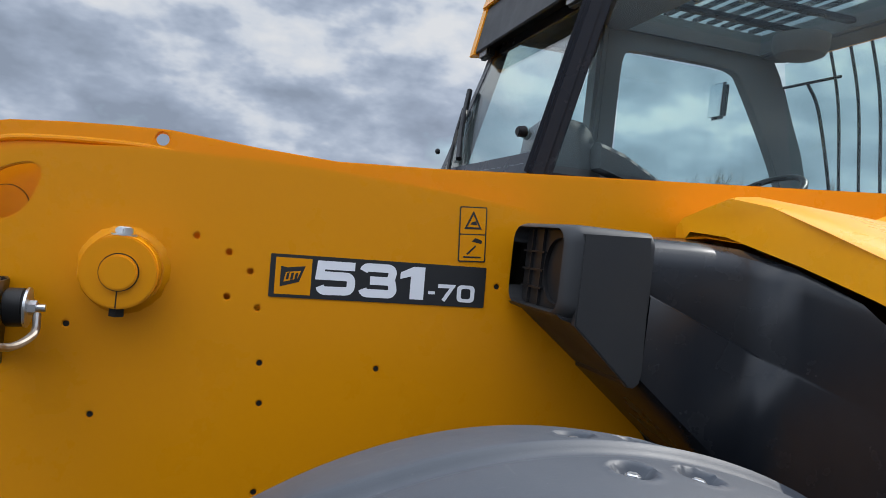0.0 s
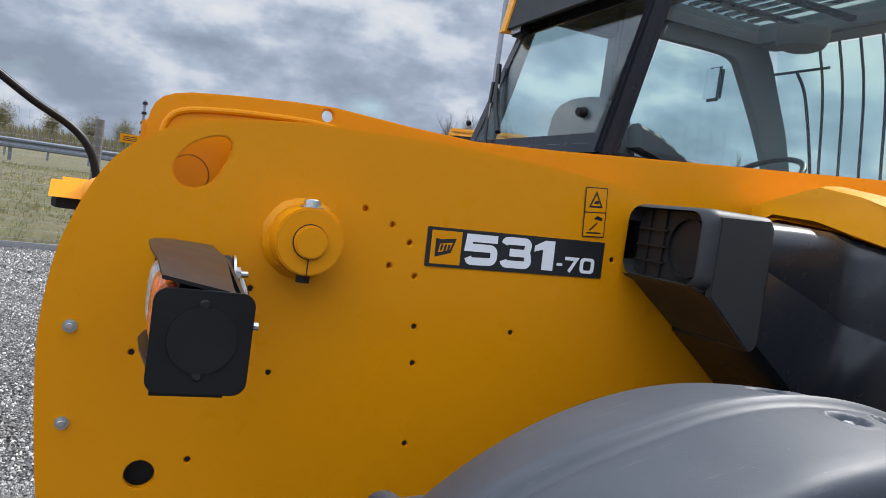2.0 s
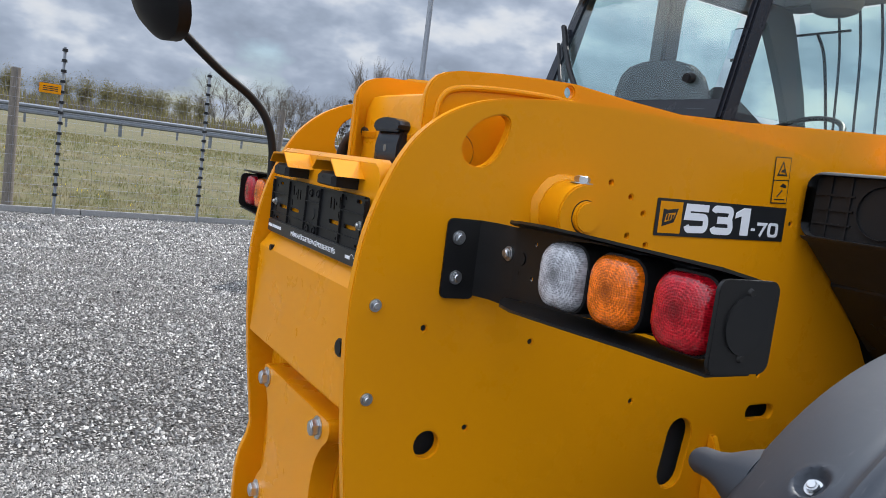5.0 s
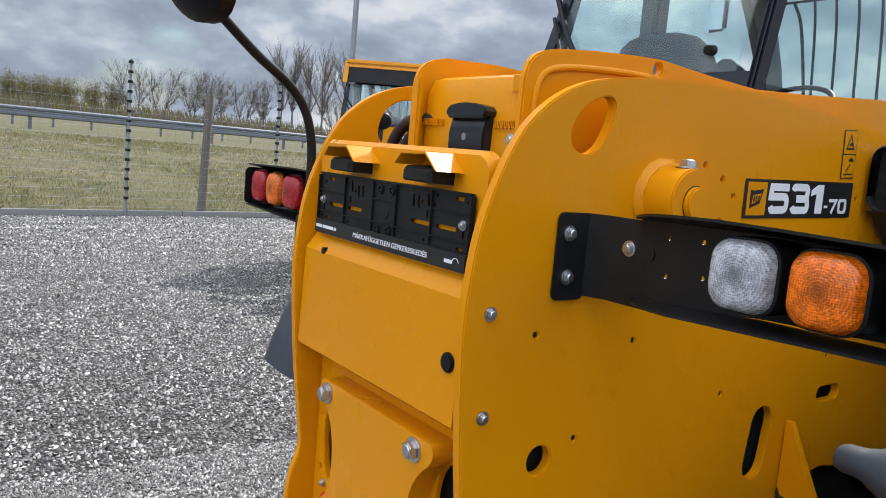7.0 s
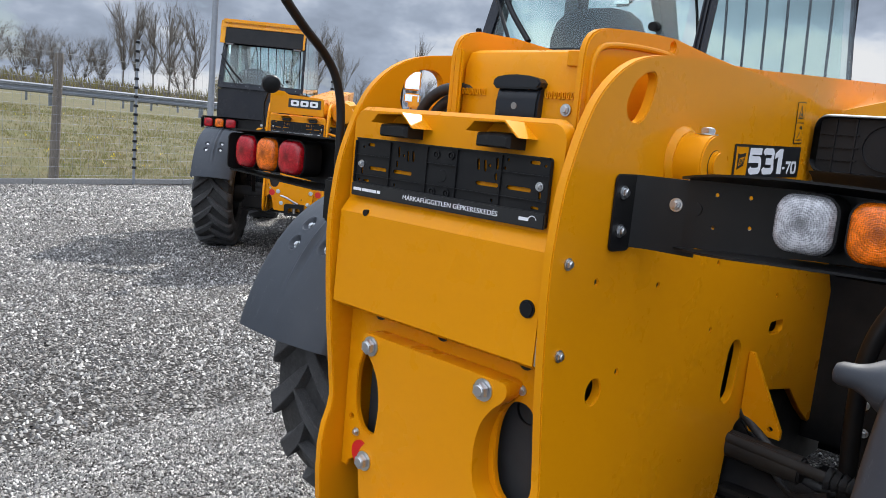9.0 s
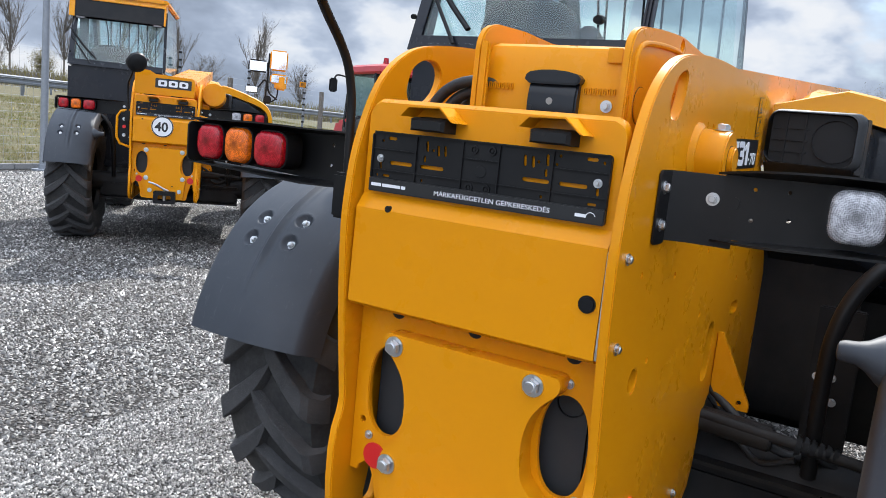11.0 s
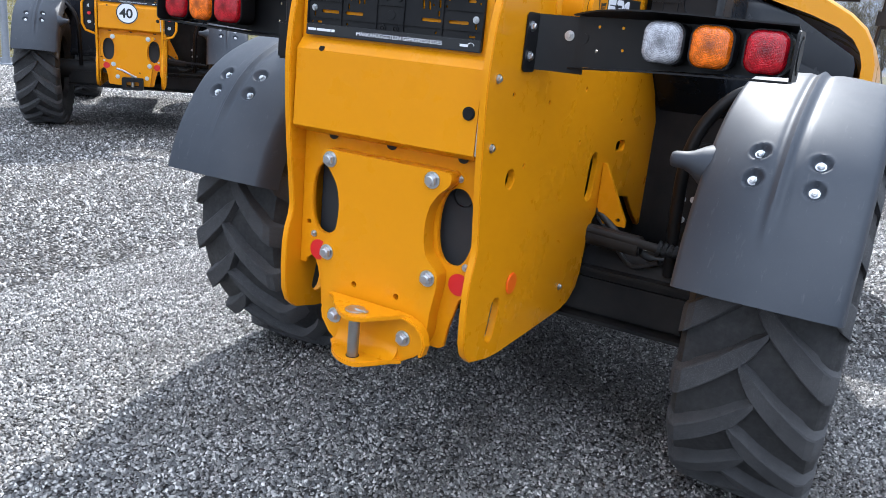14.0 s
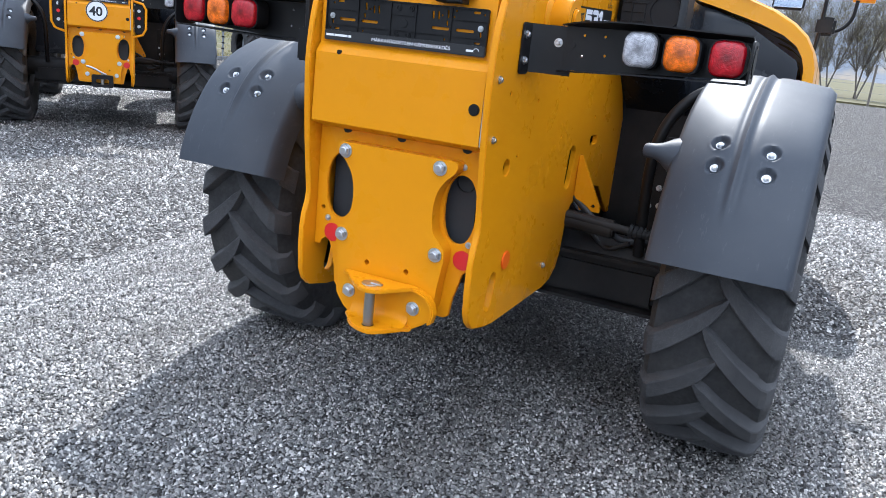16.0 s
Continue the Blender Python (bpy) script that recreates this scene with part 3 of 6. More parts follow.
def fence():
    f = root("wire_fence", "wire mesh fence on black steel poles and wooden posts", "fence")
    tagged(f, kind="structure")
    wire_m = GALV
    # steel poles with insulators
    pole = None
    for s in (-7.9, -5.15, -2.42, -0.05, 2.88, 5.60, 8.10, 10.60, 13.15, 15.9, 18.7, 21.5, 24.3):
        m = Matrix.Translation(fence_at(s, -0.07, 0))
        if pole is None:
            pole = part("steel_pole", cyl((0, 0, 0), (0, 0, 2.68), 0.024, n=10), GALV, f, "thin dark steel pole with insulators")
            pole.matrix_basis = m
            for q in range(15):
                part("insulator", cyl((0, 0, 0.30 + q * 0.165), (0, 0, 0.345 + q * 0.165), 0.046, 0.040, n=10), BLACK_PLASTIC, pole)
        else:
            p2 = twin(pole, m)
            for c in pole.children:
                twin(c, c.matrix_basis.copy(), p2)
    wp = None
    for k in range(9):
        m = Matrix.Translation(fence_at((-12.1, -7.6, -3.05, 1.475, 5.9, 10.2, 14.5, 18.9, 23.3)[k], 0.18, 0.0)) @ pose(0, 0, 0, 0, (-2, 1.5, 0.4)[k % 3], 40 * k)
        if wp is None:
            wp = part("wooden_post", cyl((0, 0, -0.1), (0, 0, 2.26), 0.085, 0.070, n=14, bevel=0.01), WOOD, f, "weathered grey wooden post")
            wp.matrix_basis = m
        else:
            twin(wp, m)
    # mesh: thin line wires and uprights, one part
    verts, faces = [], []

    def strand(a, b, w):
        d = (b - a).normalized()
        n1 = d.cross(FN).normalized() * w
        n2 = FN * w
        i = len(verts)
        for p in (a, b):
            verts.extend((p + n1, p + n2 - n1 * 0.5, p - n2 - n1 * 0.5))
        for q in range(3):
            faces.append((i + q, i + (q + 1) % 3, i + 3 + (q + 1) % 3, i + 3 + q))
    for z in [0.15 + 0.15 * k for k in range(15)]:
        strand(fence_at(-14, 0.06, z), fence_at(28, 0.06, z), 0.0022)
    for k in range(280):
        s = -14 + 0.15 * k
        strand(fence_at(s, 0.06, 0.13), fence_at(s, 0.06, 2.25), 0.0017)
    me = bpy.data.meshes.new("wire_mesh")
    me.from_pydata(verts, [], faces)
    me.materials.append(wire_m)
    o = new("wire_mesh", me)
    o.parent = f
    tagged(o, "thin galvanised wire mesh", kind="stuff")
    sign = part("warning_sign", box(-0.16, 0.16, -0.004, 0.004, -0.075, 0.075, 0.004), YELLOW, f, "small yellow warning sign")
    sign.matrix_basis = Matrix.Translation(fence_at(-2.60, -0.10, 2.00)) @ Matrix.Rotation(FA, 4, "Z")
    for z in (-0.03, 0.0, 0.03):
        part("sign_bar", box(-0.11, 0.11, -0.006, -0.0045, z - 0.006, z + 0.006), PRINT_BLACK, sign)
    other = twin(sign, Matrix.Translation(fence_at(13.0, -0.10, 2.36)) @ Matrix.Rotation(FA, 4, "Z"))
    for c in list(sign.children):
        twin(c, c.matrix_basis.copy(), other)
    return f


fence()


def guardrail():
    g = root("guard_rail", "galvanised steel crash barrier along the road on the bank", "crash barrier")
    D = 12.5
    zb = bank(D) - 0.05
    prof = [(0.0, 0.44), (0.045, 0.47), (0.045, 0.53), (0.0, 0.57), (0.0, 0.62), (0.045, 0.66), (0.045, 0.71), (0.0, 0.75), (-0.006, 0.75), (-0.006, 0.44)]
    beam = None
    for k in range(14):
        s0 = -28 + 6.0 * k
        if beam is None:
            beam = part("rail_beam", loft([[fence_at(0, -d, z) - fence_at(0, 0, 0) + FU * s for d, z in prof] for s in (0.0, 5.99)]), RAIL, g)
            beam.matrix_basis = Matrix.Translation(fence_at(s0, D, zb))
        else:
            twin(beam, Matrix.Translation(fence_at(s0, D, zb)))
    post = None
    for k in range(28):
        m = Matrix.Translation(fence_at(-28 + 3.0 * k, D + 0.06, zb)) @ Matrix.Rotation(FA, 4, "Z")
        if post is None:
            post = part("rail_post", box(-0.05, 0.05, -0.04, 0.04, -0.3, 0.72, 0.006), RAIL, g)
            post.matrix_basis = m
        else:
            twin(post, m)


guardrail()


def far_rail():
    """The low barrier on the far side of the road, on close-set posts."""
    g = root("far_guard_rail", "thin steel barrier on close posts beyond the road", "crash barrier")
    D = 16.5
    zb = bank(D)
    part("rail_beam", hexa([fence_at(-30, D, zb + 0.42), fence_at(60, D, zb + 0.42), fence_at(60, D + 0.05, zb + 0.42), fence_at(-30, D + 0.05, zb + 0.42)], [fence_at(-30, D, zb + 0.66), fence_at(60, D, zb + 0.66), fence_at(60, D + 0.05, zb + 0.66), fence_at(-30, D + 0.05, zb + 0.66)]), RAIL, g)
    post = None
    for k in range(68):
        m = Matrix.Translation(fence_at(-28 + 1.33 * k, D + 0.10, zb)) @ Matrix.Rotation(FA, 4, "Z")
        if post is None:
            post = part("rail_post", box(-0.035, 0.035, -0.03, 0.03, -0.5, 0.60, 0.005), RAIL, g)
            post.matrix_basis = m
        else:
            twin(post, m)


far_rail()


def tree_mesh(seed, tall, spread, levels=4, leafy=False, stems=1):
    """Trunk or stems with forking limbs down to fine twigs; returns vertices and faces, and bud places."""
    rng = random.Random(seed)
    verts, faces, tips = [], [], []

    def limb(p, d, length, r, level):
        n = 5 if level < 2 else 3
        steps = 3 if level < 3 else 2
        prev = None
        for k in range(steps + 1):
            rr = r * (1 - 0.45 * k / steps)
            side = d.cross(Vector((0.3, 0.2, 1))).normalized()
            other = d.cross(side)
            i = len(verts)
            verts.extend(p + (side * math.cos(6.283 * q / n) + other * math.sin(6.283 * q / n)) * rr for q in range(n))
            if prev is not None:
                faces.extend((prev + q, prev + (q + 1) % n, i + (q + 1) % n, i + q) for q in range(n))
            prev = i
            if k < steps:
                if level >= 1 or k > 0:
                    kids = (3 if level < 2 else 2) if level < levels else 0
                    for _ in range(kids):
                        a = rng.uniform(0, 6.283)
                        out = (side * math.cos(a) + other * math.sin(a))
                        nd = (d * rng.uniform(0.5, 1.0) + out * rng.uniform(0.35, 0.8) * spread + Vector((0, 0, 0.25))).normalized()
                        limb(p.copy(), nd, length * rng.uniform(0.42, 0.66), rr * 0.55, level + 1)
                p = p + d * (length / steps)
                d = (d + Vector((rng.gauss(0, 0.10), rng.gauss(0, 0.10), 0.05))).normalized()
        tips.append(p.copy())

    for q in range(stems):
        a = rng.uniform(0, 6.28)
        lean = 0.05 if stems == 1 else 0.28
        limb(Vector((rng.gauss(0, 0.15 * (stems > 1)), rng.gauss(0, 0.15 * (stems > 1)), 0)), Vector((lean * math.cos(a), lean * math.sin(a), 1)).normalized(), tall * rng.uniform(0.75, 1.0), tall * 0.010, 0)
    return verts, faces, tips


def tree(seed, tall, spread, label, leafy=0, stems=1, levels=4):
    t = root("tree", label, "tree", "bare spring trees")
    verts, faces, tips = tree_mesh(seed, tall, spread, levels, stems=stems)
    me = bpy.data.meshes.new("trunk")
    me.from_pydata(verts, [], faces)
    me.materials.append(BARK)
    o = new("trunk", me)
    o.parent = t
    if leafy:
        rng = random.Random(seed + 1)
        lv, lf = [], []
        for p in tips:
            for _ in range(leafy):
                q = p + Vector((rng.gauss(0, 0.12), rng.gauss(0, 0.12), rng.gauss(0, 0.12)))
                a, b = Vector((rng.gauss(0, 1), rng.gauss(0, 1), rng.gauss(0, 1))).normalized() * 0.028, Vector((rng.gauss(0, 1), rng.gauss(0, 1), rng.gauss(0, 1))).normalized() * 0.028
                i = len(lv)
                lv += [q - a, q + b, q + a, q - b]
                lf.append((i, i + 1, i + 2, i + 3))
        me = bpy.data.meshes.new("crown")
        me.from_pydata(lv, [], lf)
        me.materials.append(BUDS)
        c = new("crown", me)
        c.parent = t
        tagged(c, "thin crown of yellow-green buds")
    return t


def put_tree(t, az, dist, turn=0, first=False, scale=1.0):
    x, y = -0.9 + dist * math.cos(radians(az - 0.8)), -1.0 + dist * math.sin(radians(az - 0.8))
    d = (Vector((x, y, 0)) - Vector((FX, FY, 0))).dot(FN)
    m = pose(x, y, bank(d) if d > 0 else 0.0, 0, 0, turn)
    if first:
        t.matrix_basis = m
        return t
    return copy_thing(t, m)


oak = tree(11, 3.5, 1.0, "bare grey-brown deciduous tree before leaf", 0, 2)
ash = tree(12, 6.3, 0.55, "tall thin bare tree before leaf", 0, 1)
bush = tree(13, 1.9, 1.1, "rounded shrub with yellow-green spring buds", 3, 4, 3)
willow = tree(14, 6.0, 0.8, "tall tree with pale green spring buds", 1, 3, 4)
put_tree(oak, 76.8, 52, 0, True)
put_tree(ash, 66.3, 50, 0, True)
put_tree(bush, 82.8, 57, 0, True)
put_tree(willow, 1.4, 58, 0, True)
for az, dist, turn in ((75.6, 54, 140), (73.4, 57, 99), (71.4, 54, 10), (68.5, 57, 75), (63.2, 60, 15), (72.2, 58, 200), (70.0, 56, 120), (58.0, 60, 20), (51.0, 62, 170), (47.0, 55, 90), (44.0, 60, 33)):
    put_tree(oak, az, dist, turn)
for az, dist, turn in ((67.2, 52, 222), (59.5, 55, 77), (52.5, 56, 180), (64.3, 48, 130), (62.6, 52, 260), (54.3, 50, 50), (56.0, 55, 99), (65.2, 56, 300), (47.2, 52, 10), (34.0, 60, 45), (30.0, 66, 145)):
    put_tree(ash, az, dist, turn)
for az, dist, turn in ((81.0, 56, 50), (84.4, 58, 140), (86.0, 55, 260), (79.6, 60, 20), (88.0, 58, 70), (90.2, 57, 160), (82.0, 62, 5), (60.5, 58, 66), (92.4, 58, 10), (95.0, 60, 300), (97.5, 58, 100), (78.4, 57, 210), (87.2, 64, 33), (83.6, 66, 77), (100.0, 60, 11)):
    put_tree(bush, az, dist, turn)
for az, dist, turn in ((3.2, 60, 70), (-0.6, 57, 160), (-2.6, 60, 250), (-4.6, 62, 20), (5.5, 66, 200), (-6.5, 63, 100), (18.0, 70, 10), (22.5, 72, 80), (13.0, 75, 150)):
    put_tree(willow, az, dist, turn)

def scrub(seed, count, az0, az1, d0, d1, low, high):
    """Brown undergrowth of thin leaning stems as one mesh of stuff."""
    rng = random.Random(seed)
    verts, faces = [], []
    for _ in range(count):
        az, dist = radians(rng.uniform(az0, az1)), rng.uniform(d0, d1)
        x, y = -0.9 + dist * math.cos(az), -1.0 + dist * math.sin(az)
        d = (Vector((x, y, 0)) - Vector((FX, FY, 0))).dot(FN)
        if d < 14:
            continue
        z, h, w = bank(d), rng.uniform(low, high), rng.uniform(0.012, 0.03)
        a = rng.uniform(0, 3.14)
        tx, ty = rng.gauss(0, 0.22), rng.gauss(0, 0.22)
        i = len(verts)
        verts += [(x - w * math.cos(a), y - w * math.sin(a), z - 0.05), (x + w * math.cos(a), y + w * math.sin(a), z - 0.05), (x + tx * 0.5 + w, y + ty * 0.5, z + h * 0.6), (x + tx, y + ty, z + h)]
        faces += [(i, i + 1, i + 2), (i, i + 2, i + 3)]
    me = bpy.data.meshes.new("undergrowth")
    me.from_pydata(verts, [], faces)
    me.materials.append(BUDS if seed % 2 else BARK)
    return tagged(new("undergrowth", me), "brown and olive undergrowth beyond the road", "undergrowth", kind="stuff")


scrub(31, 9000, 40, 104, 46, 66, 0.35, 1.3)
scrub(32, 7000, 40, 104, 44, 66, 0.35, 1.1)

# street lamp at the edge of the yard
lampm = root("street_lamp", "tall grey steel lamp column at the yard's edge", "street lamp")
part("column", cyl((0, 0, 0), (0, 0, 9.0), 0.068, 0.045, n=16), GALV, lampm)
part("base_plate", join(cyl((0, 0, 0), (0, 0, 0.03), 0.20, n=20), cyl((0, 0, 0.03), (0, 0, 0.12), 0.085, n=16)), GALV, lampm)
part("arm", tube([(0, 0, 8.9), (0.3, 0, 9.15), (0.9, 0, 9.2)], 0.035, 8), GALV, lampm)
part("lamp_head", box(0.8, 1.4, -0.12, 0.12, 9.14, 9.25, 0.03), GALV, lampm)
lampm.matrix_basis = pose(6.99, 13.22, 0)

# far fence line across the yard's end
ff = root("far_fence", "distant wire fence along the yard's far end", "fence")
fpost = None
for k in range(16):
    m = Matrix.Translation((46, -22 + 3.2 * k, 0))
    if fpost is None:
        fpost = part("fence_post", cyl((0, 0, 0), (0, 0, 2.2), 0.06, n=8), WOOD, ff)
        fpost.matrix_basis = m
    else:
        twin(fpost, m)
for z in (0.3, 0.7, 1.1, 1.5, 1.9, 2.15):
    part("fence_wire", box(45.996, 46.004, -22, 26, z - 0.004, z + 0.004), GALV, ff)
tagged(part("far_grass", moved(box(46.5, 400, -300, 40, -0.02, 0.10), Matrix.Identity(4)), DRY_GRASS), "dry grass field beyond the far fence", "field", kind="structure")

# ---- the telehandler ----
PLATE = [(0.042, 0.545), (0.010, 0.572), (-0.006, 0.61), (-0.012, 0.68), (-0.012, 0.75), (-0.005, 0.797), (0.009, 0.835), (0.014, 0.865), (0.006, 0.925),
         (-0.010, 1.04), (-0.021, 1.15), (-0.028, 1.27), (-0.022, 1.354), (-0.012, 1.418), (0.007, 1.479), (0.034, 1.541), (0.070, 1.592),
         (0.128, 1.637), (0.205, 1.667), (0.329, 1.686), (0.478, 1.696), (0.673, 1.698), (0.856, 1.690), (1.0, 1.680), (1.16, 1.664),
         (1.14, 1.488), (1.268, 1.385), (1.44, 1.225), (1.56, 1.06), (1.63, 0.90), (1.65, 0.76), (1.60, 0.69), (1.50, 0.68), (1.40, 0.74),
         (1.28, 0.83), (1.10, 0.86), (0.97, 0.840), (0.89, 0.80), (0.857, 0.735), (0.843, 0.625), (0.815, 0.570), (0.755, 0.532), (0.68, 0.520), (0.21, 0.517), (0.14, 0.524)]
EYE = smooth_outline([(0.153, 1.582), (0.180, 1.622), (0.226, 1.642), (0.247, 1.630), (0.238, 1.590), (0.218, 1.558), (0.192, 1.545), (0.163, 1.553)], 4)
SMALL_HOLES = [(0.309, 1.377), (0.361, 1.223), (0.506, 1.549), (0.564, 1.525), (0.604, 1.494), (0.568, 1.445), (0.623, 1.429), (0.637, 1.329),
               (0.644, 1.255), (0.854, 1.331), (1.078, 1.508), (0.651, 1.091), (1.054, 1.14), (0.236, 1.057), (0.121, 1.248)]
PLATE = PLATE[:9] + [tuple(p)[:2] for p in curve_points([(x, z, 0) for x, z in PLATE[9:25]], 4)] + PLATE[25:]
TX = 1.01


def side_plate(sign):
    holes = [EYE, circle(0.157, 1.029, 0.026), slot(0.812, 0.962, 0.165, 0.076, 82), slot(1.084, 1.046, 0.100, 0.036, 0), slot(0.150, 0.636, 0.128, 0.049, 76)]
    holes += [circle(x, z, 0.0055, 10) for x, z in SMALL_HOLES]
    if sign > 0:
        holes[0] = smooth_outline([(0.150, 1.560), (0.165, 1.610), (0.210, 1.637), (0.262, 1.636), (0.285, 1.610), (0.270, 1.570), (0.230, 1.540), (0.175, 1.532)], 4)
    return prism(PLATE, "y", sign * 0.31, sign * 0.29, holes, 0.0022)


MUD_X, MUD_Z = 1.0, 0.631
MUD_BOLTS = ((44.4, -0.864), (38.0, -0.866), (43.2, -1.010), (37.2, -1.012), (90.0, -0.862), (96.8, -0.862), (90.0, -1.007), (96.6, -1.007))


def mud_flare(deg):
    """How far the mudguard opens out towards its rear end, 0 to 1."""
    w = min(1.0, max(0.0, (72.0 - deg) / 32.0))
    return w * w * (3 - 2 * w)


def mud_radius(deg, y):
    """Radius of the mudguard's crown at an angle up from the rear, across its width."""
    e = mud_flare(deg)
    q = (-0.742 - y) / 0.356
    drop = (0.024 + 0.036 * e) * ((q - 0.55) / 0.55) ** 2 if q < 0.55 else 0.012 * ((q - 0.55) / 0.45) ** 2
    return 0.737 + 0.040 * e - drop


def fender_shape():
    """Mudguard shell round the wheel: crowned across, with a bead along its middle and round sunk bolt seats."""
    ys = [(-0.722, 0.100), (-0.723, 0.055), (-0.727, 0.022), (-0.736, 0.005)]
    ys += [(-0.742 - 0.356 * k / 76, 0.0) for k in range(77)]
    ys += [(-1.112, 0.003), (-1.126, 0.007), (-1.136, 0.016), (-1.141, 0.034), (-1.144, 0.070), (-1.146, 0.118)]
    n = 340
    rings = []
    for i in range(n + 1):
        deg = 14.0 + 146 * i / n
        a = radians(deg)
        fade = min(1.0, max(0.0, (deg - 24) / 10))
        ring, inn = [], []
        for y, fall in ys:
            r = mud_radius(deg, max(-1.098, min(-0.742, y))) - fall
            d = abs(y + 0.930)
            r += fade * (0.0085 * math.exp(-(d / 0.0085) ** 2) - 0.0035 * math.exp(-((d - 0.021) / 0.009) ** 2))
            for da, dy in MUD_BOLTS:
                q = math.hypot((a - radians(da)) * 0.75, y - dy) / 0.027
                if q < 0.62:
                    r -= 0.0145
                elif q < 1.0:
                    w = (q - 0.62) / 0.38
                    r -= 0.0145 * (1 - w * w * (3 - 2 * w))
                elif q < 1.35:
                    r += 0.0018 * (1.35 - q) / 0.35
            ring.append((MUD_X - r * math.cos(a), y, MUD_Z + r * math.sin(a)))
            inn.append((MUD_X - (r - 0.006) * math.cos(a), y * 0.999, MUD_Z + (r - 0.006) * math.sin(a)))
        rings.append(ring + inn[::-1])
    return loft(rings)


def tyre_shape(R=0.615, W=0.42):
    """Farm tyre: rounded carcass with staggered bars in arrow pattern, lying round the y axis."""
    prof = [(-0.14, 0.315), (-0.185, 0.335), (-0.213, 0.40), (-0.220, 0.47), (-0.212, 0.535), (-0.190, 0.566), (-0.10, 0.578), (0, 0.582)]
    prof += [(-y, r) for y, r in prof[-2::-1]]
    n = 72
    rings = [[(-r * math.cos(2 * math.pi * k / n), y * W / 0.44, r * math.sin(2 * math.pi * k / n)) for y, r in prof] for k in range(n)]
    bm = bmesh.new()
    vr = [[bm.verts.new(p) for p in ring] for ring in rings]
    for k in range(n):
        a, b = vr[k], vr[(k + 1) % n]
        for j in range(len(prof) - 1):
            bm.faces.new((a[j], a[j + 1], b[j + 1], b[j]))
    return bm


def bar_shape(side, R=0.615, W=0.42):
    """One curved tread bar, from its round nose past the middle out to the shoulder."""
    rings = []
    for j in range(13):
        q = j / 12
        y = side * (-0.030 + q * 0.250) * W / 0.44
        lag = -0.37 * q ** 0.80
        top = R - 0.012 * q ** 3 - (0.055 if q > 0.99 else 0.012 if q > 0.9 else 0)
        bot = 0.570 - (0.06 if q > 0.8 else 0.0)
        half = 0.010 if j == 0 else 0.021 if j == 1 else 0.030 + 0.014 * q
        sec = [(top - 0.003, -half), (top, -half * 0.86), (top + 0.001, half * 0.86), (top - 0.003, half), (bot, half + 0.012), (bot, -half - 0.012)]
        rings.append([(-r * math.cos(lag + w / R), y, r * math.sin(lag + w / R)) for r, w in sec])
    return loft(rings)


def wheel(parent, m, yellow_rim=True, sign=1):
    t = part("tyre", tyre_shape(), RUBBER, parent, "black farm tyre with chevron bars", sharp=28)
    t.matrix_basis = m
    for side in (-1, 1):
        first = None
        for k in range(19):
            turn = Matrix.Rotation(2 * math.pi * (k + (0.5 if side > 0 else 0)) / 19, 4, "Y")
            if first is None:
                first = part("tread_bar", bar_shape(side), TREAD, t)
                first.matrix_basis = turn
            else:
                twin(first, turn)
    rm = rim_shape()
    part("rim", rm if sign == 1 else mirrored(rm), YELLOW if yellow_rim else GALV, t, "steel rim")
    return t


def rim_shape():
    prof = [(-0.16, 0.33), (-0.17, 0.315), (-0.15, 0.30), (-0.06, 0.285), (-0.03, 0.27), (-0.02, 0.10), (-0.05, 0.09), (-0.05, 0.0)]
    n = 40
    rings = [[(r * math.cos(2 * math.pi * k / n), y, r * math.sin(2 * math.pi * k / n)) for y, r in prof] for k in range(n + 1)]
    return loft(rings, close=False, caps=False)


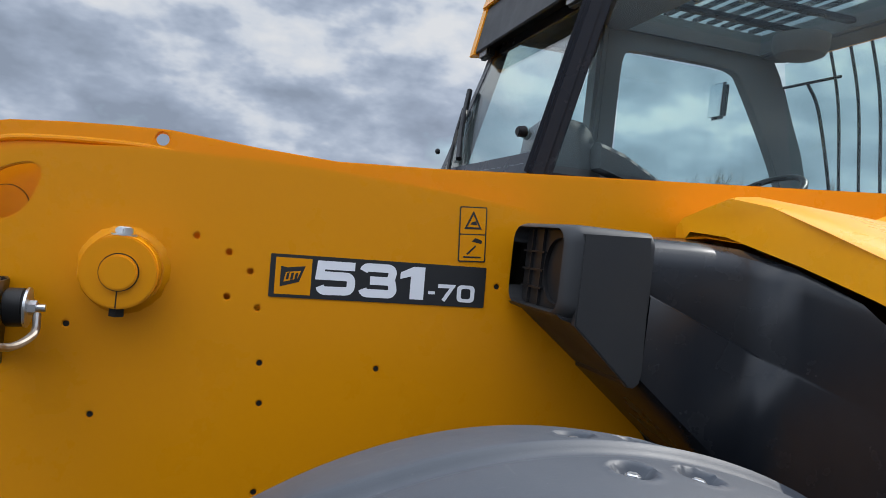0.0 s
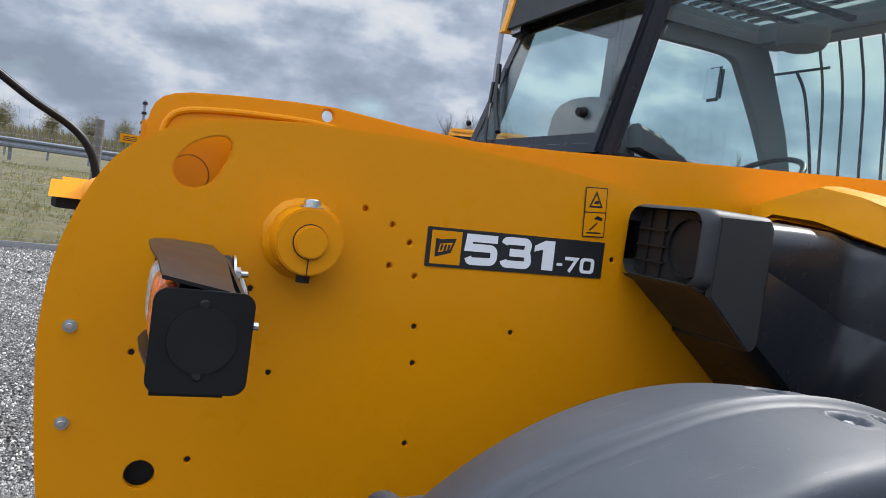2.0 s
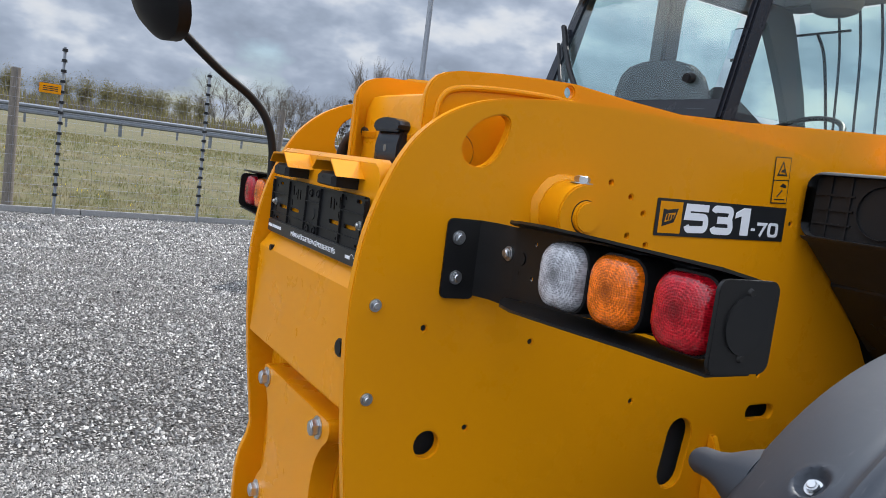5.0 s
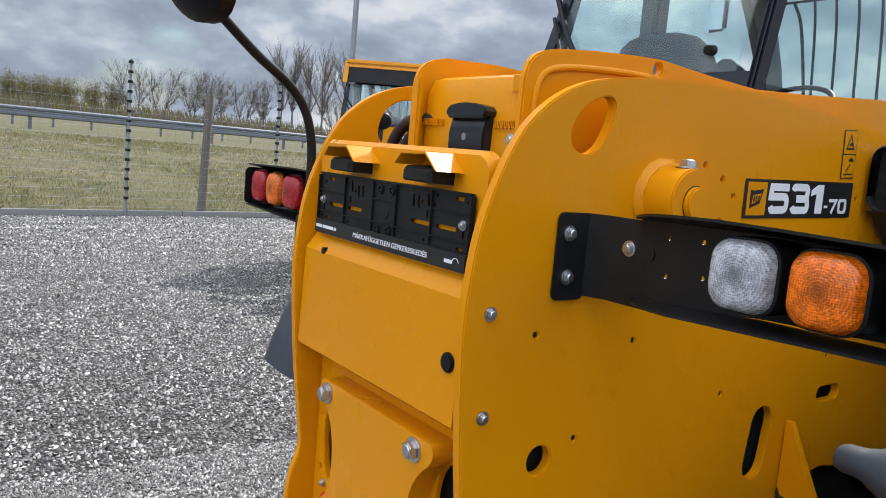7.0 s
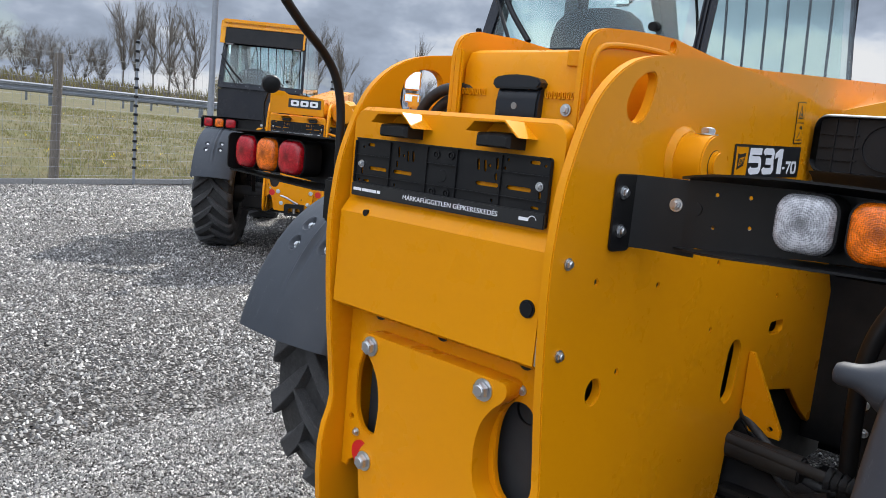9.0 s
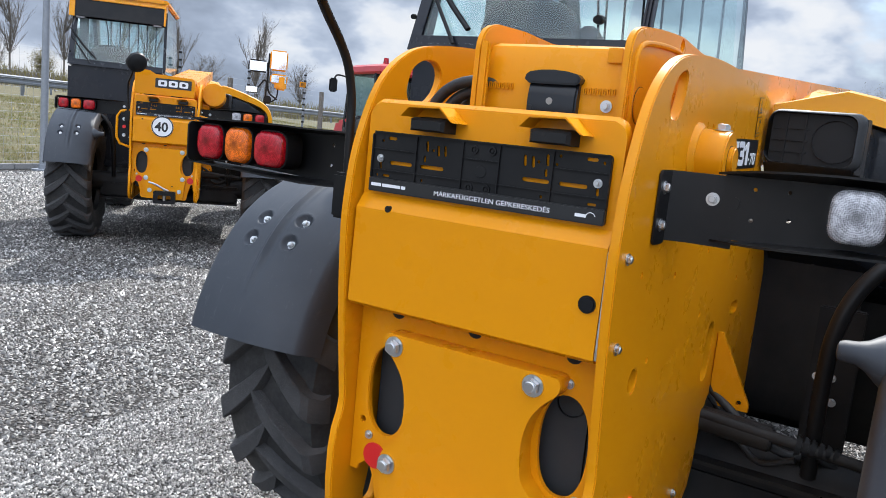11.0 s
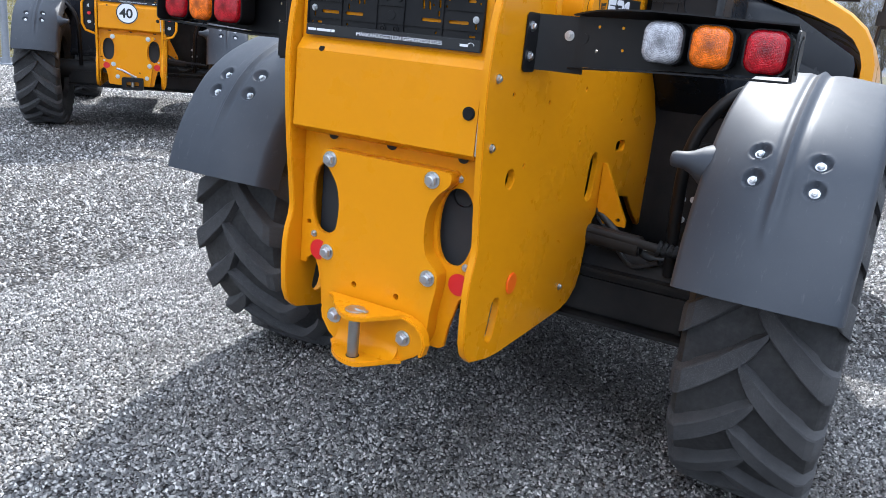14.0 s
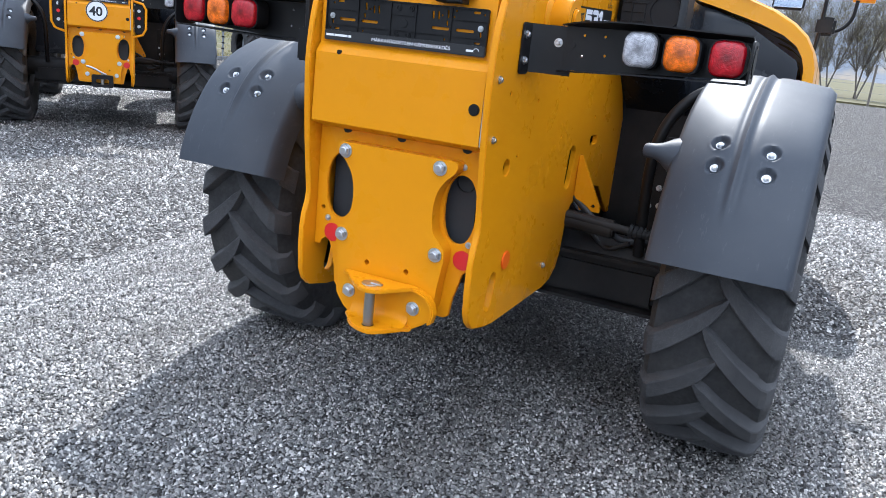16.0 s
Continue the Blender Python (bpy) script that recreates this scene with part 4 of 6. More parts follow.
def telehandler(tail_sign):
    tele = root("telehandler", "yellow and black telescopic handler parked on gravel", "telehandler", "parked telehandlers")

    # frame: two side plates, rear lid and rear wall
    right = part("side_plate", side_plate(-1), YELLOW, tele, "thick yellow side plate with drilled holes")
    left = part("side_plate", side_plate(1), YELLOW, tele, "thick yellow side plate with drilled holes")
    b = bolt_mesh(0.0085, 0.006)
    bolt_s = part("bolt", b, ZINC, right)
    bolt_s.matrix_basis = aim((0.02, -0.3105, 1.288), (0, -1, 0))
    for x, z in ((0.024, 1.121), (0.644, 0.614)):
        twin(bolt_s, aim((x, -0.3105, z), (0, -1, 0)))
    for x, z in ((0.02, 1.288), (0.024, 1.121)):
        twin(bolt_s, aim((x, 0.3105, z), (0, 1, 0)), left)
    # added black discs inside the open drilled holes, standing in for their shade
    plug = None
    for side, sgn in ((right, -1), (left, 1)):
        for x, z in SMALL_HOLES[:2] + SMALL_HOLES[7:]:
            if plug is None:
                plug = part("hole_plug", cyl((0, 0.0035, 0), (0, 0.006, 0), 0.0056, n=10), CHASSIS, side)
                plug.matrix_basis = Matrix.Translation((x, -0.31, z))
            else:
                twin(plug, Matrix.Translation((x, sgn * 0.31 if sgn < 0 else 0.3005, z)), side)
    part("reflector", cyl((0.244, -0.3105, 0.722), (0.244, -0.316, 0.722), 0.031, n=28, bevel=0.002), REFLECT_ORANGE, right, "round orange reflector")
    part("reflector", cyl((0.244, 0.3105, 0.722), (0.244, 0.316, 0.722), 0.031, n=28, bevel=0.002), REFLECT_ORANGE, left, "round orange reflector")

    # lid: flat top, crease, lower panel that leans out, bottom lip
    lid = [(0.040, 1.536), (0.024, 1.536), (0.014, 1.528), (0.012, 1.335), (-0.010, 1.305), (-0.014, 1.100), (-0.004, 1.092), (0.070, 1.072), (0.070, 1.080), (0.004, 1.102), (0.0, 1.30), (0.022, 1.335)]
    rings = [[(x, y, z - (dz if z > 1.5 else 0.0)) for x, z in lid] for y, dz in ((-0.283, 0.030), (-0.280, 0.018), (-0.272, 0.007), (-0.258, 0.0), (0.258, 0.0), (0.272, 0.007), (0.280, 0.018), (0.283, 0.030))]
    cover = part("rear_lid", loft(rings), YELLOW, tele, "yellow creased rear lid")
    part("plug", cyl((-0.010, -0.259, 1.200), (-0.0185, -0.259, 1.200), 0.0165, n=24, bevel=0.003), BLACK_PLASTIC, cover)
    part("plug", cyl((0.0, 0.200, 1.309), (-0.0120, 0.200, 1.309), 0.007, n=16), BLACK_PLASTIC, cover)
    part("hinge", box(-0.012, -0.004, -0.2895, -0.284, 1.10, 1.30, 0.001), ZINC, cover, "thin steel piano hinge")

    def oval(cy):
        return [(cy + 0.052 * math.copysign(abs(math.cos(a)) ** 0.88, math.cos(a)), 0.897 + 0.104 * math.copysign(abs(math.sin(a)) ** 0.88, math.sin(a))) for a in [2 * math.pi * k / 40 for k in range(40)]]
    wall_out = [(-0.289, 1.095), (0.289, 1.095), (0.289, 0.690), (0.268, 0.690), (0.262, 0.706), (0.248, 0.716), (0.233, 0.708), (0.222, 0.685), (0.208, 0.625), (0.203, 0.575), (0.190, 0.558),
                (-0.178, 0.552), (-0.206, 0.553), (-0.220, 0.562), (-0.229, 0.619), (-0.246, 0.678), (-0.252, 0.702), (-0.262, 0.712), (-0.274, 0.704), (-0.280, 0.660), (-0.289, 0.640)]
    wall = part("rear_wall", prism(wall_out, "x", 0.050, 0.064, [oval(0.200), oval(-0.222), circle(0.262, 0.815, 0.007, 10)], 0.002), YELLOW, tele, "yellow rear wall with two oval openings")
    part("inner_box", box(0.095, 1.50, -0.262, 0.262, 0.66, 1.36, 0.01), INNER, wall)
    part("mesh_guard", prism(circle(-0.215, 0.975, 0.030, 28), "x", 0.089, 0.0945, [circle(-0.215, 0.975, 0.0285, 28)]), BLACK_PLASTIC, wall)
    for y, z in ((-0.248, 0.747), (0.220, 0.739)):
        part("red_disc", cyl((0.0495, y, z), (0.0470, y, z), 0.030, n=32), RED, wall, "round red sticker")
    half = [(p[0], p[1]) for p in curve_points([(0.190, 1.046, 0), (0.201, 1.042, 0), (0.205, 1.026, 0), (0.196, 1.008, 0), (0.172, 0.985, 0), (0.149, 0.948, 0), (0.139, 0.896, 0), (0.143, 0.842, 0), (0.152, 0.817, 0), (0.172, 0.797, 0), (0.188, 0.776, 0), (0.191, 0.745, 0)], 4)]
    half += [(0.178, 0.663), (0.174, 0.60), (0.160, 0.560)]
    MID = -0.018
    plate_out = [(MID - y, z) for y, z in half] + [(MID + y, z) for y, z in half[::-1]]
    hp = part("hitch_plate", prism(plate_out, "x", 0.000, 0.049, [circle(0.053, 0.685, 0.0085, 12), circle(-0.088, 0.685, 0.0085, 12)], 0.004), YELLOW, tele, "thick yellow bolted hitch plate")
    part("plate_backing", box(0.030, 0.048, -0.110, 0.075, 0.67, 0.70), CHASSIS, hp)
    bb = part("hex_bolt", bolt_mesh(0.0165, 0.014), ZINC, hp, "large zinc hex bolt")
    bb.matrix_basis = aim((-0.0005, 0.158, 1.020), (-1, 0, 0))
    for y, z in ((-0.168, 1.020), (0.152, 0.757), (-0.180, 0.760)):
        twin(bb, aim((-0.0005, y, z), (-1, 0, 0)))
    b2 = part("bolt", bolt_mesh(0.0075, 0.006), ZINC, wall)
    b2.matrix_basis = aim((0.0495, -0.222, 1.026), (-1, 0, 0))
    for y, z in ((-0.263, 0.798), (0.240, 0.784)):
        twin(b2, aim((0.0495, y, z), (-1, 0, 0)))
    # tow jaw with its pin
    back = [(0.128, 0.640), (0.146, 0.622), (0.152, 0.590), (0.148, 0.566), (0.122, 0.530), (0.092, 0.508), (-0.122, 0.508), (-0.168, 0.536), (-0.190, 0.556), (-0.197, 0.582), (-0.190, 0.606), (-0.170, 0.626), (-0.144, 0.636), (-0.113, 0.640)]
    hitch = part("tow_hitch", prism(back, "x", -0.016, -0.001, (), 0.004), YELLOW, tele, "yellow tow jaw with a steel pin")
    for y, z in ((0.100, 0.586), (-0.132, 0.582)):
        twin(bb, aim((-0.0165, y, z), (-1, 0, 0)), hitch)
    lip = [(-0.100, 0.652), (-0.146, 0.648), (-0.180, 0.636), (-0.202, 0.612), (-0.210, 0.582), (-0.202, 0.552), (-0.192, 0.546), (-0.190, 0.556), (-0.197, 0.582), (-0.190, 0.606), (-0.170, 0.626), (-0.144, 0.6365), (-0.100, 0.6405)]
    part("jaw_lip", prism(lip, "x", -0.034, -0.001, (), 0.004), YELLOW, hitch)
    jaw_top = smooth_outline([(-0.012, 0.112), (-0.040, 0.092), (-0.080, 0.055), (-0.114, 0.018), (-0.132, -0.012), (-0.136, -0.036), (-0.122, -0.066), (-0.076, -0.100), (-0.034, -0.128), (-0.012, -0.140)], 2)
    part("jaw_plate", prism(jaw_top, "z", 0.6395, 0.6525, (), 0.004), YELLOW, hitch)
    jaw_low = smooth_outline([(-0.012, 0.092), (-0.055, 0.074), (-0.092, 0.046), (-0.116, 0.010), (-0.125, -0.030), (-0.116, -0.058), (-0.072, -0.092), (-0.036, -0.116), (-0.012, -0.124)], 2)
    part("jaw_plate", prism(jaw_low, "z", 0.507, 0.522, (), 0.004), YELLOW, hitch)
    web = [(-0.015, 0.521), (-0.060, 0.521)] + [(-0.060 + 0.044 * math.sin(a), 0.566 - 0.044 * math.cos(a)) for a in [radians(10 * k) for k in range(1, 10)]]
    part("jaw_web", loft([[(x * (1 - 0.35 * e) - 0.006 * e, y, 0.521 + (z - 0.521) * (1 - 0.25 * e)) for x, z in web] for y, e in ((0.084, 0.9), (0.070, 0.35), (0.03, 0.0), (-0.06, 0.0), (-0.10, 0.35), (-0.118, 0.9))]), YELLOW, hitch, sharp=60)
    part("tow_pin", cyl((-0.087, -0.020, 0.516), (-0.087, -0.020, 0.645), 0.0155, n=22, bevel=0.002), PIN_STEEL, hitch, "worn steel tow pin")
    part("pin_socket", prism(circle(-0.087, -0.020, 0.0185, 24), "z", 0.5222, 0.5230, [circle(-0.087, -0.020, 0.0160, 24)]), CHASSIS, hitch)
    part("pin_head", join(cyl((-0.087, -0.020, 0.6525), (-0.087, -0.020, 0.657), 0.028, n=28, bevel=0.0015), box(-0.094, -0.080, -0.060, -0.020, 0.6535, 0.6600, 0.002)), ZINC, hitch)
    for y in (0.188, -0.006, -0.225):
        part("drain_plug", prism(circle(y, 1.078, 0.015, 24, 0.011), "x", 0.0475, 0.0500), BLACK_PLASTIC, wall)

    # number plate holder, open frame with ribs, slots and print
    ho = root("number_plate_holder", "", "")
    ho.parent = tele
    tagged(ho, "black plastic number plate holder without a plate")
    holes = [slot(y, z, 0.056, 0.0078, 0) for y, z in ((0.189, 1.405), (0.112, 1.405), (-0.120, 1.407), (-0.196, 1.407))]
    holes += [slot(y, z, 0.022, 0.0065, 0) for y, z in ((0.214, 1.455), (-0.228, 1.457))]
    holes += [slot(y, z, 0.022, 0.0062, 84) for y, z in ((0.126, 1.447), (0.099, 1.440), (0.083, 1.441), (-0.095, 1.442), (-0.112, 1.441), (-0.141, 1.447))]
    holes += [slot(y, z, 0.014, 0.0058, 84) for y, z in ((0.130, 1.421), (-0.140, 1.423), (0.240, 1.397), (-0.244, 1.400))]
    holes += [circle(y, z, 0.0032, 10) for y, z in ((0.238, 1.449), (0.111, 1.440), (0.134, 1.377), (0.248, 1.377), (-0.123, 1.442), (-0.135, 1.378), (-0.166, 1.457), (-0.251, 1.453), (-0.160, 1.441))]
    holes += [slot(y, z, 0.018, 0.005, 0) for y, z in ((0.224, 1.377), (-0.236, 1.377))]
    part("holder_panel", prism(rounded(-0.266, 0.262, 1.342, 1.468, 0.007), "x", 0.005, 0.0085, holes, 0.0006), BLACK_PLASTIC, ho)
    for y in (0.150, 0.040, -0.042, -0.154):
        part("holder_rib", box(0.0005, 0.0052, y - 0.0010, y + 0.0010, 1.372, 1.464, 0.0003), BLACK_PLASTIC, ho)
    for z, y0, y1 in ((1.4315, 0.150, 0.259), (1.388, 0.041, 0.259), (1.4325, -0.041, 0.039), (1.3895, -0.263, 0.039), (1.4345, -0.263, -0.155)):
        part("holder_rib", box(0.0008, 0.0052, y0, y1, z - 0.0010, z + 0.0010, 0.0003), BLACK_PLASTIC, ho)
    part("holder_strip", box(-0.003, 0.0052, -0.266, 0.262, 1.342, 1.371, 0.002), PRINT_BLACK, ho, "black print strip")
    part("holder_lip", box(-0.001, 0.0052, -0.262, 0.258, 1.4648, 1.4682, 0.001), BLACK_PLASTIC, ho)
    for y in (-0.266, 0.2588):
        part("holder_lip", box(-0.001, 0.0052, y, y + 0.0032, 1.3712, 1.462, 0.001), BLACK_PLASTIC, ho)
    for y, z in ((0.015, 1.451), (-0.025, 1.452), (0.020, 1.3765), (-0.019, 1.3775)):
        part("boss", prism(circle(y, z, 0.0085, 20), "x", 0.001, 0.0052, [circle(y, z, 0.0058, 14)]), BLACK_PLASTIC, ho)
        part("boss_pin", cyl((0.0052, y, z), (0.002, y, z), 0.0032, n=10), BLACK_PLASTIC, ho)
    part("boss", cyl((0.0052, -0.003, 1.410), (0.0035, -0.003, 1.410), 0.0125, 0.0115, n=24), BLACK_PLASTIC, ho)
    for y, z in ((0.240, 1.412), (-0.244, 1.416)):
        part("screw", bolt_mesh(0.0062, 0.005), ZINC, ho).matrix_basis = aim((0.0048, y, z), (-1, 0, 0))
    txt = lettering("MÁRKAFÜGGETLEN GÉPKERESKEDÉS", 0.0132, WHITE, ho, pose(-0.0034, 0.096, 1.3515, 90, 0, -90), "print")
    wide = max(v.co.x for v in txt.data.vertices) - min(v.co.x for v in txt.data.vertices)
    txt.data.transform(Matrix.Diagonal((0.255 / wide, 1, 1, 1)))
    # web address and dealer mark as plain bars
    wx = 0.254
    for w in (0.026, 0.046, 0.010):
        part("print_bar", box(-0.0036, -0.0028, wx - w, wx, 1.3535, 1.3600), WHITE, ho)
        wx -= w + 0.003
    part("print_bar", box(-0.0036, -0.0028, -0.232, -0.210, 1.3530, 1.3590), WHITE, ho)
    part("print_arc", prism([(-0.240 + 0.010 * math.cos(a), 1.354 + 0.010 * math.sin(a)) for a in [radians(20 + 16 * k) for k in range(10)]] + [(-0.240 + 0.0085 * math.cos(a), 1.354 + 0.0085 * math.sin(a)) for a in [radians(164 - 16 * k) for k in range(10)]], "x", -0.0036, -0.0028), WHITE, ho)

    # two plate lamps under folded hoods
    for y in (0.108, -0.156):
        body = [[(x, y + u, z) for u, z in ((-w, z0), (w, z0), (w, z1), (w - c, z1 + c * 0.4), (-w + c, z1 + c * 0.4), (-w, z1))] for x, w, z0, z1, c in ((0.014, 0.040, 1.476, 1.504, 0.004), (-0.030, 0.040, 1.477, 1.500, 0.006), (-0.038, 0.034, 1.480, 1.494, 0.008))]
        lamp = part("plate_lamp", loft(body), BLACK_PLASTIC, tele, "small black plate lamp under a folded yellow hood")
        part("lamp_screw", cyl((-0.034, y + 0.010, 1.493), (-0.0385, y + 0.010, 1.493), 0.0035, n=12), CHASSIS, lamp)
        hood = [(y - 0.066, 1.497), (y - 0.060, 1.498), (y - 0.030, 1.5225), (y + 0.040, 1.5205), (y + 0.058, 1.503), (y + 0.063, 1.503), (y + 0.043, 1.5245), (y - 0.031, 1.5265)]
        part("hood", prism(hood, "x", -0.042, 0.016, (), 0.0008), YELLOW, lamp)

    # boom: rear lugs, cross casting, long box
    top = [(0.108, 1.672), (0.114, 1.687), (0.126, 1.700), (0.145, 1.709), (0.175, 1.716), (0.26, 1.725), (0.36, 1.732), (0.44, 1.735), (0.60, 1.724), (0.748, 1.718), (0.95, 1.730), (1.16, 1.747), (2.3, 1.834), (4.4, 1.995)]
    low = [(4.4, 1.72), (2.3, 1.52), (1.2, 1.44), (0.35, 1.42), (0.14, 1.46), (0.105, 1.52), (0.105, 1.655)]
    boom = part("boom", prism(top + low, "y", -0.238, -0.222, [circle(0.427, 1.716, 0.0115, 18)], 0.003), YELLOW, tele, "yellow telescopic boom with rear pivot lugs")
    part("boom_side", prism(top[:5] + [(0.30, 1.72), (0.45, 1.715)] + top[8:] + low, "y", 0.082, 0.098, (), 0.003), YELLOW, boom)
    deck = [(0.52, 1.690), (0.62, 1.708), (0.748, 1.710), (0.95, 1.722), (1.16, 1.739), (2.3, 1.826), (4.4, 1.987), (4.4, 1.975), (2.3, 1.81), (0.62, 1.685), (0.50, 1.60)]
    part("boom_top", prism(deck, "y", -0.2215, 0.0815), YELLOW, boom)
    cast = [(0.136, 1.45), (0.128, 1.52), (0.132, 1.64), (0.144, 1.668), (0.170, 1.676), (0.30, 1.676), (0.30, 1.45)]
    set_back = Matrix.Translation((0.024, 0.013, 0.003))
    part("cross_casting", prism(cast, "y", -0.2215, 0.0815, (), 0.006), YELLOW, boom, "yellow cast cross tube with raised numbers")
    part("casting_rib", box(0.098, 0.110, 0.060, 0.081, 1.47, 1.672, 0.004), YELLOW, boom)
    stop = part("boom_stop", prism([(0.094, 1.49), (0.086, 1.53), (0.086, 1.565), (0.092, 1.590), (0.100, 1.600), (0.115, 1.600), (0.115, 1.49)], "y", -0.150, -0.044, (), 0.004), COVER, boom, "black rubber stop pad under a lip")
    stop.matrix_basis = set_back
    lip = [(-0.036, 1.598), (-0.038, 1.607), (-0.046, 1.613), (-0.070, 1.617), (-0.096, 1.618), (-0.125, 1.616), (-0.148, 1.611), (-0.156, 1.603), (-0.154, 1.595), (-0.146, 1.590), (-0.046, 1.590)]
    part("stop_lip", prism(lip, "x", 0.082, 0.112, (), 0.003), COVER, stop)
    part("stop_hole", cyl((0.0862, -0.094, 1.557), (0.0852, -0.094, 1.557), 0.007, n=14), PIN_STEEL, stop)
    # raised casting numbers, too worn to read
    mark = None
    for k in range(7):
        for y0, z0 in ((0.060, 1.583), (-0.160, 1.582)):
            if mark is None:
                mark = part("cast_mark", prism(rounded(-0.0032, 0.0032, -0.007, 0.007, 0.002, 2), "x", 0.1010, 0.1045, [rounded(-0.0014, 0.0014, -0.0045, 0.0045, 0.001, 2)]), YELLOW, boom)
                mark.matrix_basis = set_back @ Matrix.Translation((0, y0, z0))
            else:
                twin(mark, set_back @ Matrix.Translation((0, y0 - 0.0098 * k, z0)))
    part("casting_slot", box(0.1255, 0.1285, -0.215, -0.185, 1.640, 1.668, 0.001), YELLOW, boom)
    sc = part("screw", bolt_mesh(0.0088, 0.005), ZINC, boom)
    sc.matrix_basis = set_back @ aim((0.1035, -0.207, 1.555), (-1, 0, 0))
    part("lug_bead", tube([(0.132, -0.238, 1.46), (0.130, -0.238, 1.56), (0.131, -0.238, 1.635), (0.140, -0.238, 1.664), (0.162, -0.238, 1.680), (0.21, -0.238, 1.689), (0.30, -0.238, 1.696), (0.40, -0.238, 1.698), (0.47, -0.238, 1.690), (0.54, -0.237, 1.672)], 0.0065, 10), YELLOW, boom)
    part("pivot_ring", prism(circle(0.184, 1.567, 0.0365, 36), "y", -0.2382, -0.2388, [circle(0.184, 1.567, 0.0352, 36)]), CHASSIS, boom)
    part("pivot_boss", cyl((0.184, -0.2375, 1.567), (0.184, -0.2405, 1.567), 0.0350, n=36, bevel=0.001), YELLOW, boom)
    # hydraulic hoses bent up between boom and left plate
    for ry, rz, x in ((0.112, 0.092, 0.135), (0.084, 0.072, 0.150), (0.060, 0.062, 0.175), (0.098, 0.084, 0.205)):
        cy, cz = 0.100, 1.500
        arc = [(x + 0.03, cy + ry * 0.99, cz - 0.10), (x, cy + ry, cz)] + [(x, cy + ry * math.cos(a), cz + rz * math.sin(a)) for a in [radians(22.5 * k) for k in range(1, 5)]] + [(x + 0.012, cy - 0.06, cz + rz * 0.95), (x + 0.05, cy - 0.10, cz + rz * 0.7)]
        part("hose", tube(arc, 0.0125, 12), HOSE, tele, "black hydraulic hose loop")

    # locking pin boss
    pb = part("pin_boss", cyl((0.392, -0.31, 1.478), (0.392, -0.380, 1.478), 0.0635, 0.0615, n=48, bevel=0.003), YELLOW, tele, "yellow pin boss with a pin and clamp bolt")
    part("pin", cyl((0.392, -0.37, 1.478), (0.392, -0.391, 1.478), 0.0300, n=36, bevel=0.003), YELLOW, pb)
    part("pin_gap", prism(circle(0.392, 1.478, 0.0320, 36), "y", -0.3800, -0.3806, [circle(0.392, 1.478, 0.0301, 36)]), CHASSIS, pb)
    wr = random.Random(5)
    ringw = [[(0.392 + (r + wr.uniform(-0.0022, 0.0022)) * math.cos(a), y, 1.478 + (r + wr.uniform(-0.0016, 0.0016)) * math.sin(a)) for a in [2 * math.pi * k / 44 for k in range(44)]] for r, y in ((0.076, -0.310), (0.074, -0.313), (0.070, -0.317), (0.066, -0.322), (0.060, -0.323))]
    part("weld", loft(ringw), YELLOW, pb, "rough weld seam")
    part("clamp_nut", bolt_mesh(0.0155, 0.011), ZINC, pb).matrix_basis = aim((0.392, -0.357, 1.5385), (0, 0, 1))
    part("clamp_bolt", cyl((0.392, -0.355, 1.421), (0.392, -0.355, 1.402), 0.013, n=6), CHASSIS, pb)
    part("split_line", box(0.3911, 0.3929, -0.3812, -0.340, 1.418, 1.449), CHASSIS, pb)

    # model decal and warning label on the right plate
    dm = pose(0.6395, -0.3112, 1.4520, 90, 0, 0) @ pose(0, 0, 0, 0, 0, 1.7) @ Matrix.Diagonal((0.965, 0.99, 1, 1))
    decal = part("model_decal", moved(prism(rounded(0, 0.430, 0, 0.080, 0.002, 2), "z", 0, 0.0008), dm), PRINT_BLACK, tele, "black decal with white model number")
    part("decal_field", moved(prism(rounded(0.010, 0.078, 0.006, 0.074, 0.001, 2), "z", 0.0008, 0.0013), dm), YELLOW, decal)
    # maker's mark as a plain slanted shape
    part("maker_mark", moved(prism([(0.020, 0.020), (0.055, 0.030), (0.066, 0.060), (0.032, 0.056), (0.020, 0.058)], "z", 0.0013, 0.0017), dm), PRINT_BLACK, decal)
    part("maker_mark", moved(prism([(0.026, 0.029), (0.052, 0.036), (0.058, 0.051), (0.030, 0.047)], "z", 0.0017, 0.0020), dm), YELLOW, decal)
    def stroke(path, w, name="model_number", z1=0.0019):
        """A squared numeral stroke of one width along a path."""
        p = [Vector(q) for q in path]
        lft, rgt = [], []
        for i, q in enumerate(p):
            a = (q - p[i - 1]).normalized() if i else (p[1] - q).normalized()
            b = (p[i + 1] - q).normalized() if i < len(p) - 1 else a
            t = (a + b).normalized()
            nrm = Vector((-t.y, t.x)) * (w / 2 / max(0.5, t.dot(a)))
            lft.append(tuple(q + nrm))
            rgt.append(tuple(q - nrm))
        part(name, moved(prism(lft + rgt[::-1], "z", 0.0013, z1), dm), WHITE, decal)

    def bend(c, r, a0, a1, n=5):
        return [(c[0] + r * math.cos(radians(a0 + (a1 - a0) * k / n)), c[1] + r * math.sin(radians(a0 + (a1 - a0) * k / n))) for k in range(n + 1)]

    def five(x0, x1, y0, y1, w):
        h, m_, r = w / 2, y0 + (y1 - y0) * 0.56, 0.010
